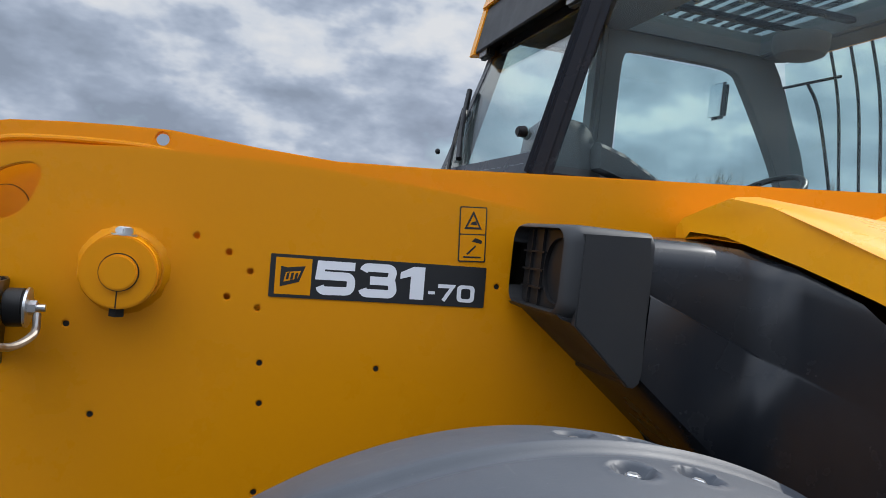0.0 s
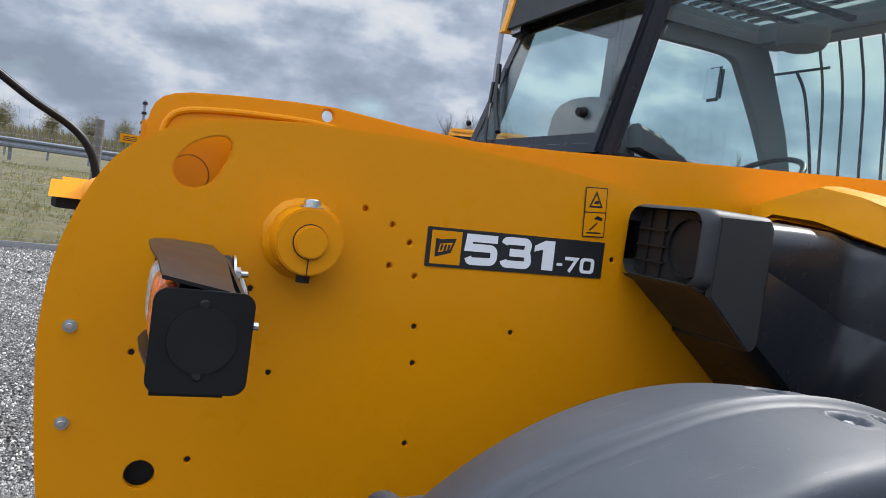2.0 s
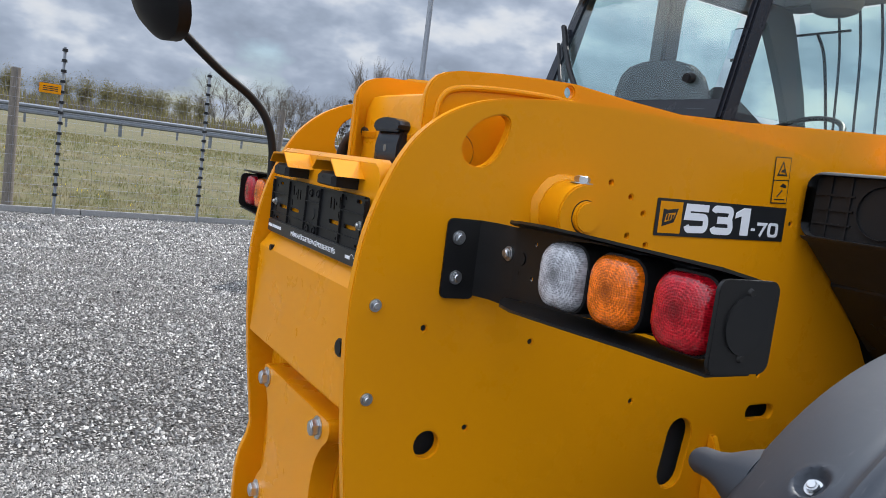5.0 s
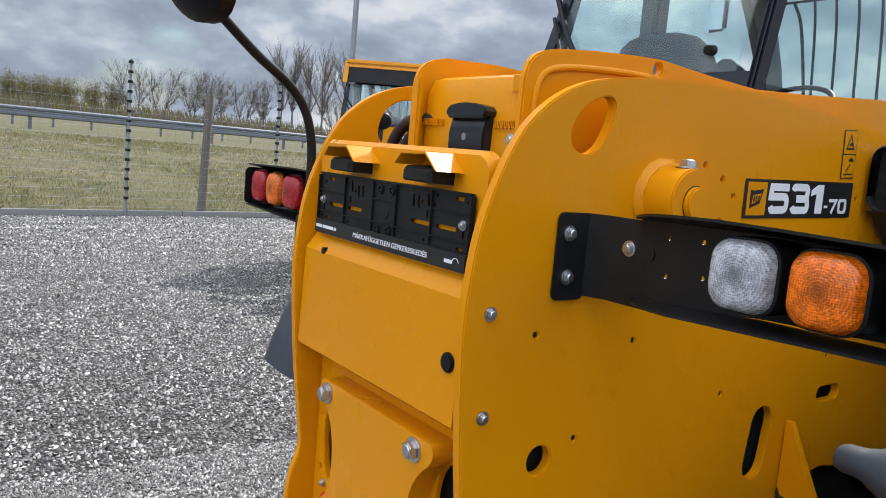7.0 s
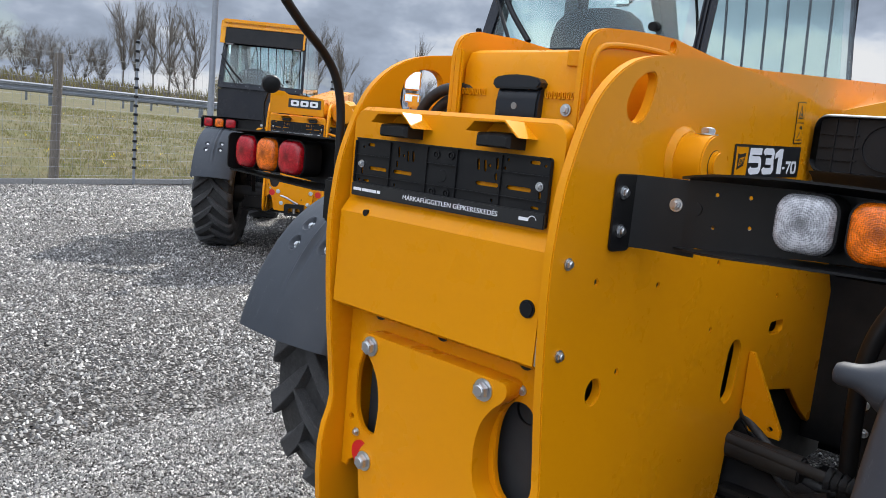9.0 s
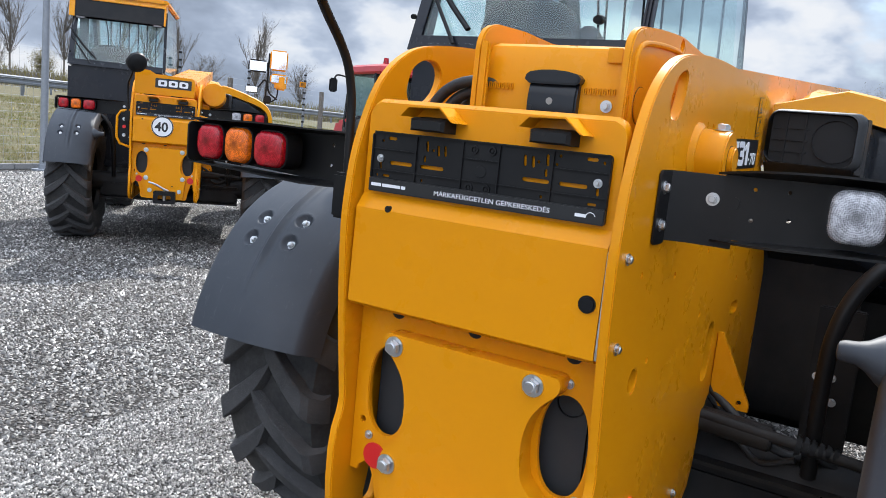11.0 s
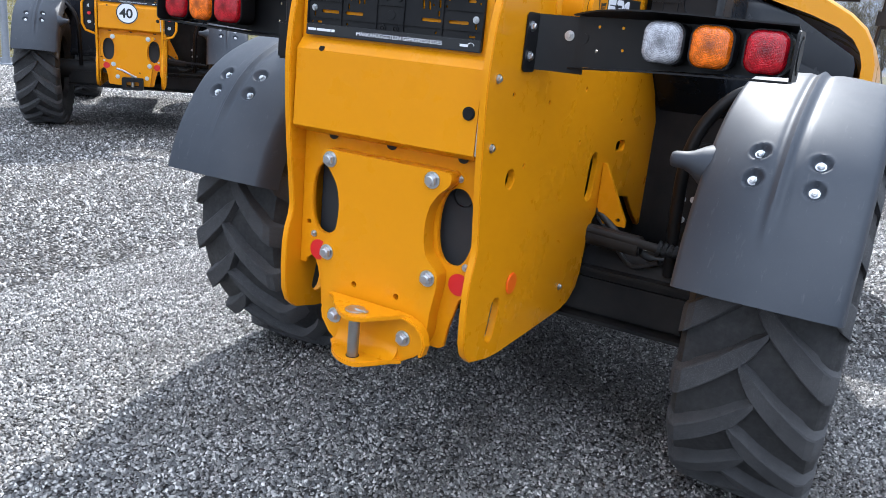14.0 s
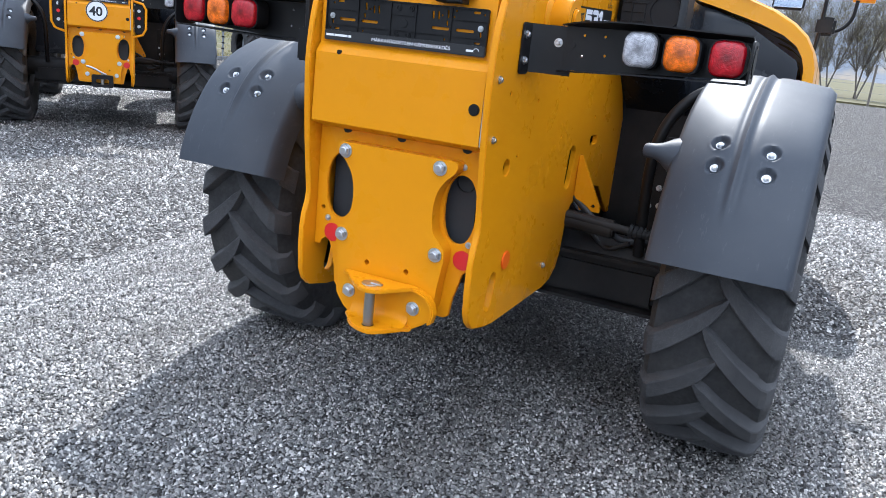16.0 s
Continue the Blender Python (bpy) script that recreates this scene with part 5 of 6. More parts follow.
        stroke([(x1 - 0.002, y1 - h), (x0 + h + 0.001, y1 - h), (x0 + h - 0.001, m_)] + bend((x1 - h - r, m_ - r), r, 90, 0) + bend((x1 - h - r, y0 + h + r), r, 0, -90) + bend((x0 + h + r, y0 + h + r * 0.9), r, -90, -170, 3), w)

    def three(x0, x1, y0, y1, w):
        h, m_, r = w / 2, (y0 + y1) / 2, 0.009
        stroke(bend((x0 + h + r, y1 - h - r), r, 170, 90, 3) + bend((x1 - h - r - 0.002, y1 - h - r), r, 90, 0) + bend((x1 - h - r - 0.002, m_ + r * 0.8), r * 0.8, 0, -90, 3), w)
        stroke([(x0 + 0.022, m_)] + bend((x1 - h - r, m_ - r * 0.8), r * 0.8, 90, 0, 3) + bend((x1 - h - r, y0 + h + r), r, 0, -90) + bend((x0 + h + r, y0 + h + r), r, -90, -170, 3), w, z1=0.0021)

    five(0.087, 0.163, 0.0095, 0.0725, 0.0160)
    three(0.170, 0.246, 0.0085, 0.0735, 0.0160)
    part("model_number", moved(prism([(0.2735, 0.0095), (0.3015, 0.0095), (0.3015, 0.0725), (0.278, 0.0725), (0.252, 0.0600), (0.252, 0.0475), (0.2735, 0.0535)], "z", 0.0008, 0.0019), dm), WHITE, decal)
    part("model_dash", moved(prism(rounded(0.311, 0.325, 0.0215, 0.0275, 0.001, 2), "z", 0.0008, 0.0019), dm), WHITE, decal)
    stroke([(0.331, 0.0385), (0.3615, 0.0385), (0.343, 0.0100)], 0.0075)
    part("model_number", moved(prism(rounded(0.371, 0.408, 0.0090, 0.0425, 0.009, 5), "z", 0.0008, 0.0019, [rounded(0.3795, 0.3995, 0.0155, 0.0360, 0.005, 5)]), dm), WHITE, decal)
    for u in (0.030, 0.038, 0.046):
        part("maker_mark", moved(prism([(u, 0.033), (u + 0.005, 0.034), (u + 0.007, 0.047), (u + 0.002, 0.0455)], "z", 0.0020, 0.0023), dm), PRINT_BLACK, decal)
    wm = pose(0.9915, -0.3112, 1.5500, 90, 0, 0) @ pose(0, 0, 0, 0, 0, 4.0)
    lab = part("warning_label", moved(prism(rounded(0, 0.056, 0, 0.108, 0.003, 3), "z", 0, 0.0006), wm), PRINT_BLACK, tele, "yellow and black warning label with pictograms")
    for z0, z1 in ((0.0025, 0.0525), (0.0550, 0.1055)):
        part("label_field", moved(prism(rounded(0.0025, 0.0535, z0, z1, 0.002, 2), "z", 0.0006, 0.0011), wm), YELLOW, lab)
    part("pictogram", moved(prism([(0.010, 0.064), (0.046, 0.064), (0.028, 0.100)], "z", 0.0011, 0.0015, [[(0.016, 0.068), (0.040, 0.068), (0.028, 0.092)]]), wm), PRINT_BLACK, lab)
    for pic in ([(0.022, 0.073), (0.036, 0.072), (0.034, 0.080), (0.026, 0.078)], rounded(0.010, 0.046, 0.008, 0.011, 0.001, 2), [(0.016, 0.016), (0.019, 0.014), (0.036, 0.030), (0.034, 0.033)], [(0.026, 0.040), (0.046, 0.036), (0.048, 0.042), (0.034, 0.047)]):
        part("pictogram", moved(prism(pic, "z", 0.0011, 0.0015), wm), PRINT_BLACK, lab)

    # lamp boards
    for s in (1, -1):
        # s = 1: right side, mirrored for the left
        def put(bm):
            if s == 1:
                return bm
            for v in bm.verts:
                if v.co.y < -0.42:
                    v.co.y -= 0.05 * min(1.0, (-v.co.y - 0.42) / 0.25)
                v.co.z -= 0.016 * min(1.0, max(0.0, (-v.co.y - 0.33) / 0.25))
            return mirrored(bm)
        x0 = 0.182
        board_face = prism([(-0.415, 1.330), (-0.415, 1.453), (-0.47, 1.455), (-0.64, 1.458), (-0.922, 1.452), (-0.922, 1.358), (-0.64, 1.343), (-0.50, 1.330)], "x", x0 + 0.040, x0 + 0.044,
                           [circle(-0.470, 1.430, 0.004, 8), circle(-0.470, 1.372, 0.004, 8), circle(-0.530, 1.432, 0.004, 8), circle(-0.535, 1.380, 0.004, 8), circle(-0.435, 1.375, 0.005, 8)])
        for v in board_face.verts:
            v.co.x -= 0.018 * max(0.0, (-v.co.y - 0.60) / 0.32)
        board = part("lamp_board", put(board_face), BLACK_STEEL, tele, "black folded steel board with three tail lamps")
        # top and bottom flanges of the channel
        def flange(z0, z1, z2, tilt=0.0):
            pts = [(0.222, -0.400), (0.185, -0.440), (0.150, -0.490), (0.128, -0.550), (0.118, -0.620), (0.118, -0.700), (0.124, -0.800), (0.124, -0.9295), (0.212, -0.9295), (0.222, -0.640), (0.226, -0.400)]
            m = prism(pts, "z", 0, 0.004)
            for v in m.verts:
                q = min(1, max(0, (-v.co.y - 0.40) / 0.24))
                v.co.z += tilt * (0.222 - v.co.x)
                if v.co.x > 0.19:
                    v.co.x -= 0.016 * max(0.0, (-v.co.y - 0.60) / 0.32)
                v.co.z += z0 + (z1 - z0) * q + (z2 - z1) * max(0, (-v.co.y - 0.64) / 0.285)
            return m
        part("board_flange", put(flange(1.452, 1.455, 1.450, 0.14)), BLACK_STEEL, board)
        part("board_flange", put(flange(1.322, 1.338, 1.346)), BLACK_STEEL, board)
        cap = rounded(0.118, 0.217, 1.350, 1.456, 0.014, 5)
        part("end_cap", put(prism(cap, "y", -0.930, -0.936, (), 0.0012)), BLACK_STEEL, board, "flat black end plate")
        part("end_disc", put(cyl((0.168, -0.936, 1.406), (0.168, -0.9385, 1.406), 0.034, n=30)), BLACK_PLASTIC, board)
        for z in (1.442, 1.369):
            part("cap_screw", put(cyl((0.167, -0.936, z), (0.167, -0.939, z), 0.0055, 0.0035, n=14)), CHASSIS, board)
        # mounting bracket bolted onto the side plate, folded outwards
        br = rounded(0.141, 0.212, 1.305, 1.450, 0.012, 4)
        part("bracket", put(prism(br, "y", -0.3115, -0.3165, (), 0.001)), BLACK_STEEL, board)
        arm = [(0.206, -0.3120), (0.214, -0.3120), (0.2265, -0.35), (0.2265, -0.44), (0.2225, -0.44), (0.2225, -0.352)]
        part("bracket_arm", put(prism(arm, "z", 1.312, 1.450)), BLACK_STEEL, board)
        bz = part("bolt", put(bolt_mesh(0.0095, 0.007)), ZINC, board)
        bz.matrix_basis = aim((0.165, -0.317 * s, 1.416), (0, -s, 0))
        twin(bz, aim((0.168, -0.317 * s, 1.344), (0, -s, 0)))
        twin(bz, aim((0.2220, -0.396 * s, 1.403), (-1, 0, 0)))
        part("grommet", put(cyl((0.2225, -0.435, 1.400), (0.2195, -0.435, 1.400), 0.012, n=18)), BLACK_PLASTIC, board)
        lens = ((0.650, LENS_CLEAR, "clear ribbed reversing lamp"), (0.758, LENS_AMBER, "amber indicator lamp"), (0.874, LENS_RED, "red tail lamp"))
        zl = 1.406
        if s == -1:
            lens = ((0.650, LENS_RED, "red tail lamp"), (0.758, LENS_AMBER, "amber indicator lamp"), (0.866, LENS_RED, "red tail lamp"))
        if s == 1:
            for (a, b_) in (((0.232, -0.385, 1.408), (0.262, -0.385, 1.410)),):
                part("rubber_mount", cyl(a, b_, 0.031, n=20, bevel=0.003), BLACK_PLASTIC, board)
            part("washer", cyl((0.262, -0.385, 1.410), (0.266, -0.385, 1.410), 0.032, n=26), ZINC, board)
            part("stud", join(cyl((0.266, -0.385, 1.410), (0.290, -0.385, 1.411), 0.006, n=10), cyl((0.266, -0.385, 1.410), (0.277, -0.385, 1.410), 0.012, n=6)), ZINC, board)
            part("stud", cyl((0.210, -0.875, 1.412), (0.232, -0.875, 1.412), 0.0045, n=10), ZINC, board)
            part("stud", join(cyl((0.226, -0.60, 1.408), (0.252, -0.60, 1.408), 0.005, n=10), cyl((0.226, -0.60, 1.408), (0.236, -0.60, 1.408), 0.011, n=6)), ZINC, board)
            part("earth_strap", tube([(0.280, -0.392, 1.400), (0.285, -0.43, 1.375), (0.268, -0.50, 1.365), (0.245, -0.57, 1.385), (0.240, -0.60, 1.405)], 0.0062, 10), PIN_STEEL, board, "braided metal earth strap")
        for y, mat, text in lens:
            rings = []
            for dx, half, rr in ((0.0, 0.0440, 0.026), (-0.007, 0.0440, 0.026), (-0.013, 0.0424, 0.026), (-0.018, 0.0385, 0.025), (-0.0210, 0.031, 0.022), (-0.0230, 0.018, 0.014), (-0.0235, 0.005, 0.0045)):
                rings.append([(0.145 + dx, -y + u, zl + v * 1.04) for u, v in rounded(-half, half, -half, half, rr, 6)])
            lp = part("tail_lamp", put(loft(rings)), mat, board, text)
            mid = sum((v.co for v in lp.data.vertices), Vector()) / len(lp.data.vertices)
            lp.data.transform(Matrix.Translation(-mid))
            lp.matrix_basis = Matrix.Translation(mid)
            base = prism([(-y + u, zl + v) for u, v in rounded(-0.0485, 0.0485, -0.0485, 0.0485, 0.030, 6)], "x", 0.143, 0.200, (), 0.004)
            part("lamp_base", put(base), BLACK_PLASTIC, lp).matrix_basis = Matrix.Translation(-mid)

    # gusset standing off the right plate
    part("gusset", prism([(-0.312, 1.000), (-0.325, 1.000), (-0.420, 0.812), (-0.420, 0.790), (-0.340, 0.790), (-0.312, 0.846)], "x", 0.912, 0.930, [circle(-0.394, 0.812, 0.007, 10)], 0.002), YELLOW, tele, "yellow triangular gusset")

    # mudguards and wheels
    for s in (1, -1):
        f = fender_shape()
        fen = part("mudguard", f if s == 1 else mirrored(f), FENDER, tele, "dark grey moulded plastic mudguard", sharp=50)
        inset = 0.0 if s == 1 else -0.022
        fen.matrix_basis = Matrix.Translation((0, inset, 0))
        fb = None
        for deg, y in MUD_BOLTS:
            d = Vector((-math.cos(radians(deg)), 0, math.sin(radians(deg))))
            p = Vector((MUD_X, y * s, MUD_Z)) + d * (mud_radius(deg, y) - 0.0155)
            if fb is None:
                fb = part("mudguard_bolt", bolt_mesh(0.0098, 0.008), ZINC, fen)
                fb.matrix_basis = aim(p, d)
            else:
                twin(fb, aim(p, d))
        st = loft([[(x + r * math.cos(a), y, z + 0.85 * r * math.sin(a)) for a in [2 * math.pi * k / 20 for k in range(20)]] for y, x, z, r in ((-0.634, 0.492, 1.108, 0.012), (-0.637, 0.492, 1.108, 0.022), (-0.646, 0.493, 1.108, 0.027), (-0.672, 0.496, 1.108, 0.029), (-0.690, 0.505, 1.105, 0.038), (-0.715, 0.525, 1.098, 0.062), (-0.745, 0.550, 1.090, 0.085))])
        part("mounting_stub", st if s == 1 else mirrored(st), FENDER, fen)
        arm = tube([(0.88, -0.80, 1.305), (0.87, -0.72, 1.285), (0.85, -0.645, 1.20), (0.84, -0.605, 1.08), (0.86, -0.595, 0.92), (0.92, -0.595, 0.66)], 0.021, 12)
        part("mudguard_arm", arm if s == 1 else mirrored(arm), BLACK_STEEL, fen, "black bent tube arm")
        for x in (TX, TX + 2.75):
            wheel(tele, Matrix.Translation((x, -0.955 * s + inset, 0.605)), True, s)

    # rear axle, chassis rails and what shows behind the tail
    axle = part("axle", join(box(0.90, 1.18, -0.70, 0.70, 0.44, 0.62, 0.03), cyl((TX, -0.80, 0.60), (TX, 0.80, 0.60), 0.10, n=20)), CHASSIS, tele, "black cast rear axle")
    part("axle_flange", prism([(0.895, 0.618), (0.870, 0.622), (0.868, 0.634), (1.205, 0.634), (1.203, 0.622), (1.185, 0.618)], "y", -0.70, -0.30, (), 0.003), CHASSIS, axle)
    part("axle_flange", prism([(0.895, 0.452), (0.872, 0.446), (0.872, 0.434), (1.205, 0.434), (1.203, 0.446), (1.185, 0.452)], "y", -0.70, 0.70, (), 0.003), CHASSIS, axle)
    part("steer_rod", cyl((0.86, -0.72, 0.745), (0.86, -0.28, 0.775), 0.016, n=14), CHASSIS, axle)
    part("steer_ram", cyl((0.88, -0.50, 0.745), (0.88, -0.28, 0.755), 0.036, n=18, bevel=0.006), CHASSIS, axle)
    for k in range(6):
        part("rod_boot", cyl((0.86, -0.56 - 0.018 * k, 0.757), (0.86, -0.572 - 0.018 * k, 0.756), 0.030 - 0.002 * k, 0.024 - 0.002 * k, n=16), HOSE, axle)
    part("axle_hose", tube([(0.93, -0.30, 0.84), (0.90, -0.42, 0.76), (0.93, -0.52, 0.70), (0.96, -0.62, 0.70), (0.98, -0.68, 0.66)], 0.012, 10), HOSE, axle)
    part("axle_hose", tube([(0.97, -0.30, 0.80), (0.95, -0.40, 0.70), (0.92, -0.47, 0.66), (0.90, -0.56, 0.70)], 0.009, 10), HOSE, axle)
    part("chassis_rail", box(0.9, 4.3, -0.285, 0.285, 0.50, 0.85, 0.01), CHASSIS, tele)
    part("engine_bay_panel", box(1.66, 1.68, -0.96, -0.312, 0.55, 1.25), CHASSIS, tele)
    part("sump_guard", box(1.20, 1.75, -0.70, -0.31, 0.42, 0.47, 0.01), CHASSIS, tele)
    nut = None
    for y, z in ((-0.562, 0.897), (-0.570, 0.824), (-0.60, 0.90), (-0.61, 0.83)):
        if nut is None:
            nut = part("bolt", bolt_mesh(0.009, 0.012), ZINC, axle)
            nut.matrix_basis = aim((1.083, y, z), (-1, 0, 0))
        else:
            twin(nut, aim((1.083, y, z), (-1, 0, 0)))
    part("hanger_plate", box(1.085, 1.11, -0.66, -0.54, 0.62, 1.10, 0.004), CHASSIS, axle)

    POD = Matrix.Translation((0, 0, -0.015))
    # engine pod: intake snout, black covers, yellow hood
    def snout_ring(x, g):
        return [(x, y, z) for y, z in rounded(-0.575 + g, -0.322, 1.493 + g * 0.4, 1.655 - g * 0.4, 0.030, 5)]
    shell = loft([snout_ring(*q) for q in ((1.258, 0.0), (1.124, 0.0), (1.112, 0.003), (1.104, 0.009), (1.099, 0.017), (1.098, 0.021), (1.103, 0.023), (1.258, 0.023))], caps=False)
    snout = part("air_intake", shell, SNOUT, tele, "black ribbed air intake", sharp=50)
    snout.matrix_basis = POD
    part("intake_back", box(1.124, 1.131, -0.556, -0.330, 1.503, 1.645), BLACK_PLASTIC, snout)
    part("intake_pipe", prism(circle(-0.500, 1.572, 0.060, 32), "x", 1.116, 1.1245, [circle(-0.500, 1.572, 0.0585, 32)]), BLACK_PLASTIC, snout)
    for z in (1.535, 1.568, 1.602):
        part("intake_rib", box(1.118, 1.1245, -0.430, -0.334, z - 0.002, z + 0.002), BLACK_PLASTIC, snout)
    for y in (-0.37, -0.42):
        part("intake_rib", box(1.118, 1.1245, y - 0.002, y + 0.002, 1.503, 1.645), BLACK_PLASTIC, snout)
    def under(x):
        return 1.487 - 0.80 * (x - 1.130)
    wedge = [(1.100, 1.500), (1.106, 1.494), (1.130, under(1.130)), (1.256, under(1.256) + 0.004), (1.258, 1.500)]
    part("side_panel", prism([(1.124, 1.640), (1.250, 1.646), (1.258, 1.50), (1.2600, 1.412), (1.2565, 1.396), (1.247, 1.387), (1.236, 1.388), (1.124, 1.486)], "y", -0.5765, -0.560, (), 0.0022), SNOUT, snout)
    part("snout_floor", prism(wedge, "y", -0.559, -0.321, (), 0.004), SNOUT, snout)
    pod_rings = []
    for x, yo, zi, zo, in ((1.262, -0.573, 1.650, 1.648), (1.36, -0.578, 1.655, 1.650), (1.45, -0.584, 1.660, 1.648), (1.485, -0.60, 1.662, 1.640), (1.51, -0.66, 1.664, 1.625), (1.53, -0.80, 1.668, 1.578), (1.545, -0.985, 1.668, 1.47), (1.75, -0.99, 1.66, 1.45), (3.0, -0.95, 1.48, 1.35)):
        zb = max(0.85, under(x))
        mid = (zb + zo) / 2 + 0.035
        ring = [(x, -0.318, zb), (x, yo + 0.03, zb), (x, yo + 0.004, zb + 0.02), (x, yo, mid - 0.006), (x, yo + 0.005, mid), (x, yo + 0.004, mid + 0.006), (x, yo + 0.006, zo - 0.05), (x, yo + 0.018, zo - 0.018), (x, yo + 0.045, zo - 0.002), (x, yo + 0.08, zo), (x, -0.318, zi)]
        pod_rings.append(ring)
    part("engine_cover", loft(pod_rings), COVER, tele, "black moulded engine cover", sharp=50).matrix_basis = POD
    part("engine_bay_panel", box(1.52, 1.54, -0.62, 0.28, 0.62, 1.40), CHASSIS, tele)
    # hood: a yellow arched shell from its rear rim forwards
    arch = [(-0.262, 1.664), (-0.262, 1.690), (-0.33, 1.704), (-0.42, 1.728), (-0.480, 1.742), (-0.56, 1.728), (-0.70, 1.686), (-0.85, 1.632), (-0.93, 1.590), (-0.985, 1.545), (-1.020, 1.490), (-1.040, 1.43), (-1.046, 1.345),
            (-1.004, 1.345), (-1.000, 1.42), (-0.985, 1.465), (-0.955, 1.508), (-0.90, 1.545), (-0.80, 1.583), (-0.65, 1.625), (-0.48, 1.668), (-0.36, 1.676), (-0.30, 1.664)]
    hr = []
    for x, dx, dz, lift in ((0.0, 0.0, 0.0, 0.0), (0.012, 0.004, 0.004, 0.0), (0.06, 0.006, 0.010, 0.0), (0.40, 0.010, -0.005, 0.0), (0.80, 0.010, -0.045, 0.0), (1.30, 0.0, -0.12, 0.0), (1.55, -0.03, -0.22, 0.0)):
        ring = []
        for y, z in arch:
            back = 1.495 + 0.05 * max(0.0, -0.70 - y) / 0.3 - (0.03 if -0.50 < y < -0.3 else 0.0)
            grow = 1.0 + (dx if z > 1.6 else dx * 0.5)
            ring.append((back + x, y * grow, z + dz * (0.4 if z < 1.45 else 1.0)))
        hr.append(ring)
    part("hood", loft(hr), YELLOW_HOOD, tele, "yellow moulded engine hood", sharp=36).matrix_basis = POD
    hump = [[(x, y, 1.66 + h * q) for y, q in ((-0.262, 0.0), (-0.264, 0.75), (-0.30, 1.0), (-0.40, 0.9), (-0.46, 0.4), (-0.46, 0.0))] for x, h in ((1.90, 0.06), (2.05, 0.125), (2.25, 0.155), (2.5, 0.13), (2.9, 0.02))]
    part("hose_guard", loft(hump), YELLOW_HOOD, tele, "yellow humped hose guard").matrix_basis = POD

    # cab
    cab = root("cab", "", "")
    cab.parent = tele
    tagged(cab, "black framed cab with tinted glass and yellow roof")
    YR, YL = 0.150, 1.130
    def post(a, b, w, d, name="cab_post"):
        a, b = Vector(a), Vector(b)
        bm = hexa([a + Vector(q) for q in ((-d, -w, 0), (d, -w, 0), (d, w, 0), (-d, w, 0))], [b + Vector(q) for q in ((-d, -w, 0), (d, -w, 0), (d, w, 0), (-d, w, 0))], 0.010)
        return part(name, bm, CABPOST, cab)
    part("cab_base", box(1.44, 3.10, YR, YL, 0.72, 1.80, 0.03), CABPOST, cab)
    post((1.424, YR + 0.006, 1.78), (1.614, YR + 0.022, 2.60), 0.010, 0.046)
    post((1.415, YR - 0.006, 1.78), (1.605, YR + 0.010, 2.60), 0.006, 0.024, "post_seal")
    part("cab_post", hexa([(1.43, YL - 0.06, 1.78), (1.50, YL - 0.06, 1.78), (1.50, YL - 0.01, 1.78), (1.42, YL - 0.01, 1.78)], [(1.63, YL - 0.06, 2.60), (1.69, YL - 0.06, 2.60), (1.69, YL - 0.02, 2.60), (1.62, YL - 0.02, 2.60)], 0.01), CAB_IN, cab)
    post((3.24, YR + 0.01, 1.78), (3.06, YR + 0.03, 2.68), 0.012, 0.012)
    part("door_post", box(2.06, 2.10, YL - 0.10, YL - 0.005, 1.78, 2.66, 0.015), CAB_IN, cab)
    # door frame with a rounded opening
    dw = [(2.115, 1.76), (3.33, 1.76), (3.30, 1.95), (3.22, 2.20), (3.05, 2.58), (3.00, 2.66), (2.115, 2.66)]
    opening = smooth_outline([(2.20, 1.82), (2.20, 2.05), (2.20, 2.40), (2.21, 2.535), (2.26, 2.565), (2.45, 2.57), (2.70, 2.57), (2.80, 2.55), (2.85, 2.49), (3.02, 2.20), (3.14, 1.95), (3.16, 1.84), (3.10, 1.80), (2.30, 1.79)], 3)
    part("door_frame", prism(dw, "y", YL - 0.06, YL - 0.012, [opening], 0.004), CAB_IN, cab, "grey cab door frame")
    part("header_beam", box(1.66, 2.112, YL - 0.075, YL - 0.015, 2.50, 2.655, 0.01), CAB_IN, cab)
    part("cab_lining", box(1.50, 3.2, YL - 0.10, YL - 0.04, 1.78, 1.84, 0.01), CAB_IN, cab)
    def pane(name, c):
        c = [Vector(p) for p in c]
        n = (c[1] - c[0]).cross(c[2] - c[0]).normalized() * 0.003
        bm = hexa([p - n for p in c], [p + n for p in c])
        o = part(name, bm, GLASS, cab)
        o.visible_shadow = False
        return o
    pane("rear_window", [(1.41, YR + 0.07, 1.82), (1.41, YL - 0.07, 1.82), (1.60, YL - 0.09, 2.46), (1.60, YR + 0.09, 2.46)])
    pane("side_window", [(1.47, YR, 1.82), (3.22, YR, 1.82), (3.06, YR + 0.02, 2.66), (1.70, YR + 0.02, 2.66)])
    pane("side_window", [(1.47, YL, 1.82), (2.15, YL, 1.82), (2.12, YL - 0.02, 2.56), (1.66, YL - 0.02, 2.56)])
    pane("door_window", [(2.25, YL, 1.82), (3.22, YL, 1.82), (3.04, YL - 0.02, 2.56), (2.22, YL - 0.02, 2.56)])
    pane("windscreen", [(3.23, YR + 0.05, 1.82), (3.23, YL - 0.05, 1.82), (3.06, YL - 0.07, 2.64), (3.06, YR + 0.07, 2.64)])
    # roof with its overhang, ring beam and roof window with guard slats
    def ring_out(y0, y1, x0, x1):
        return [(x0 + 0.05, y0), (x1 - 0.05, y0), (x1, y0 + 0.05), (x1, y1 - 0.05), (x1 - 0.05, y1), (x0 + 0.05, y1), (x0, y1 - 0.05), (x0, y0 + 0.05)]
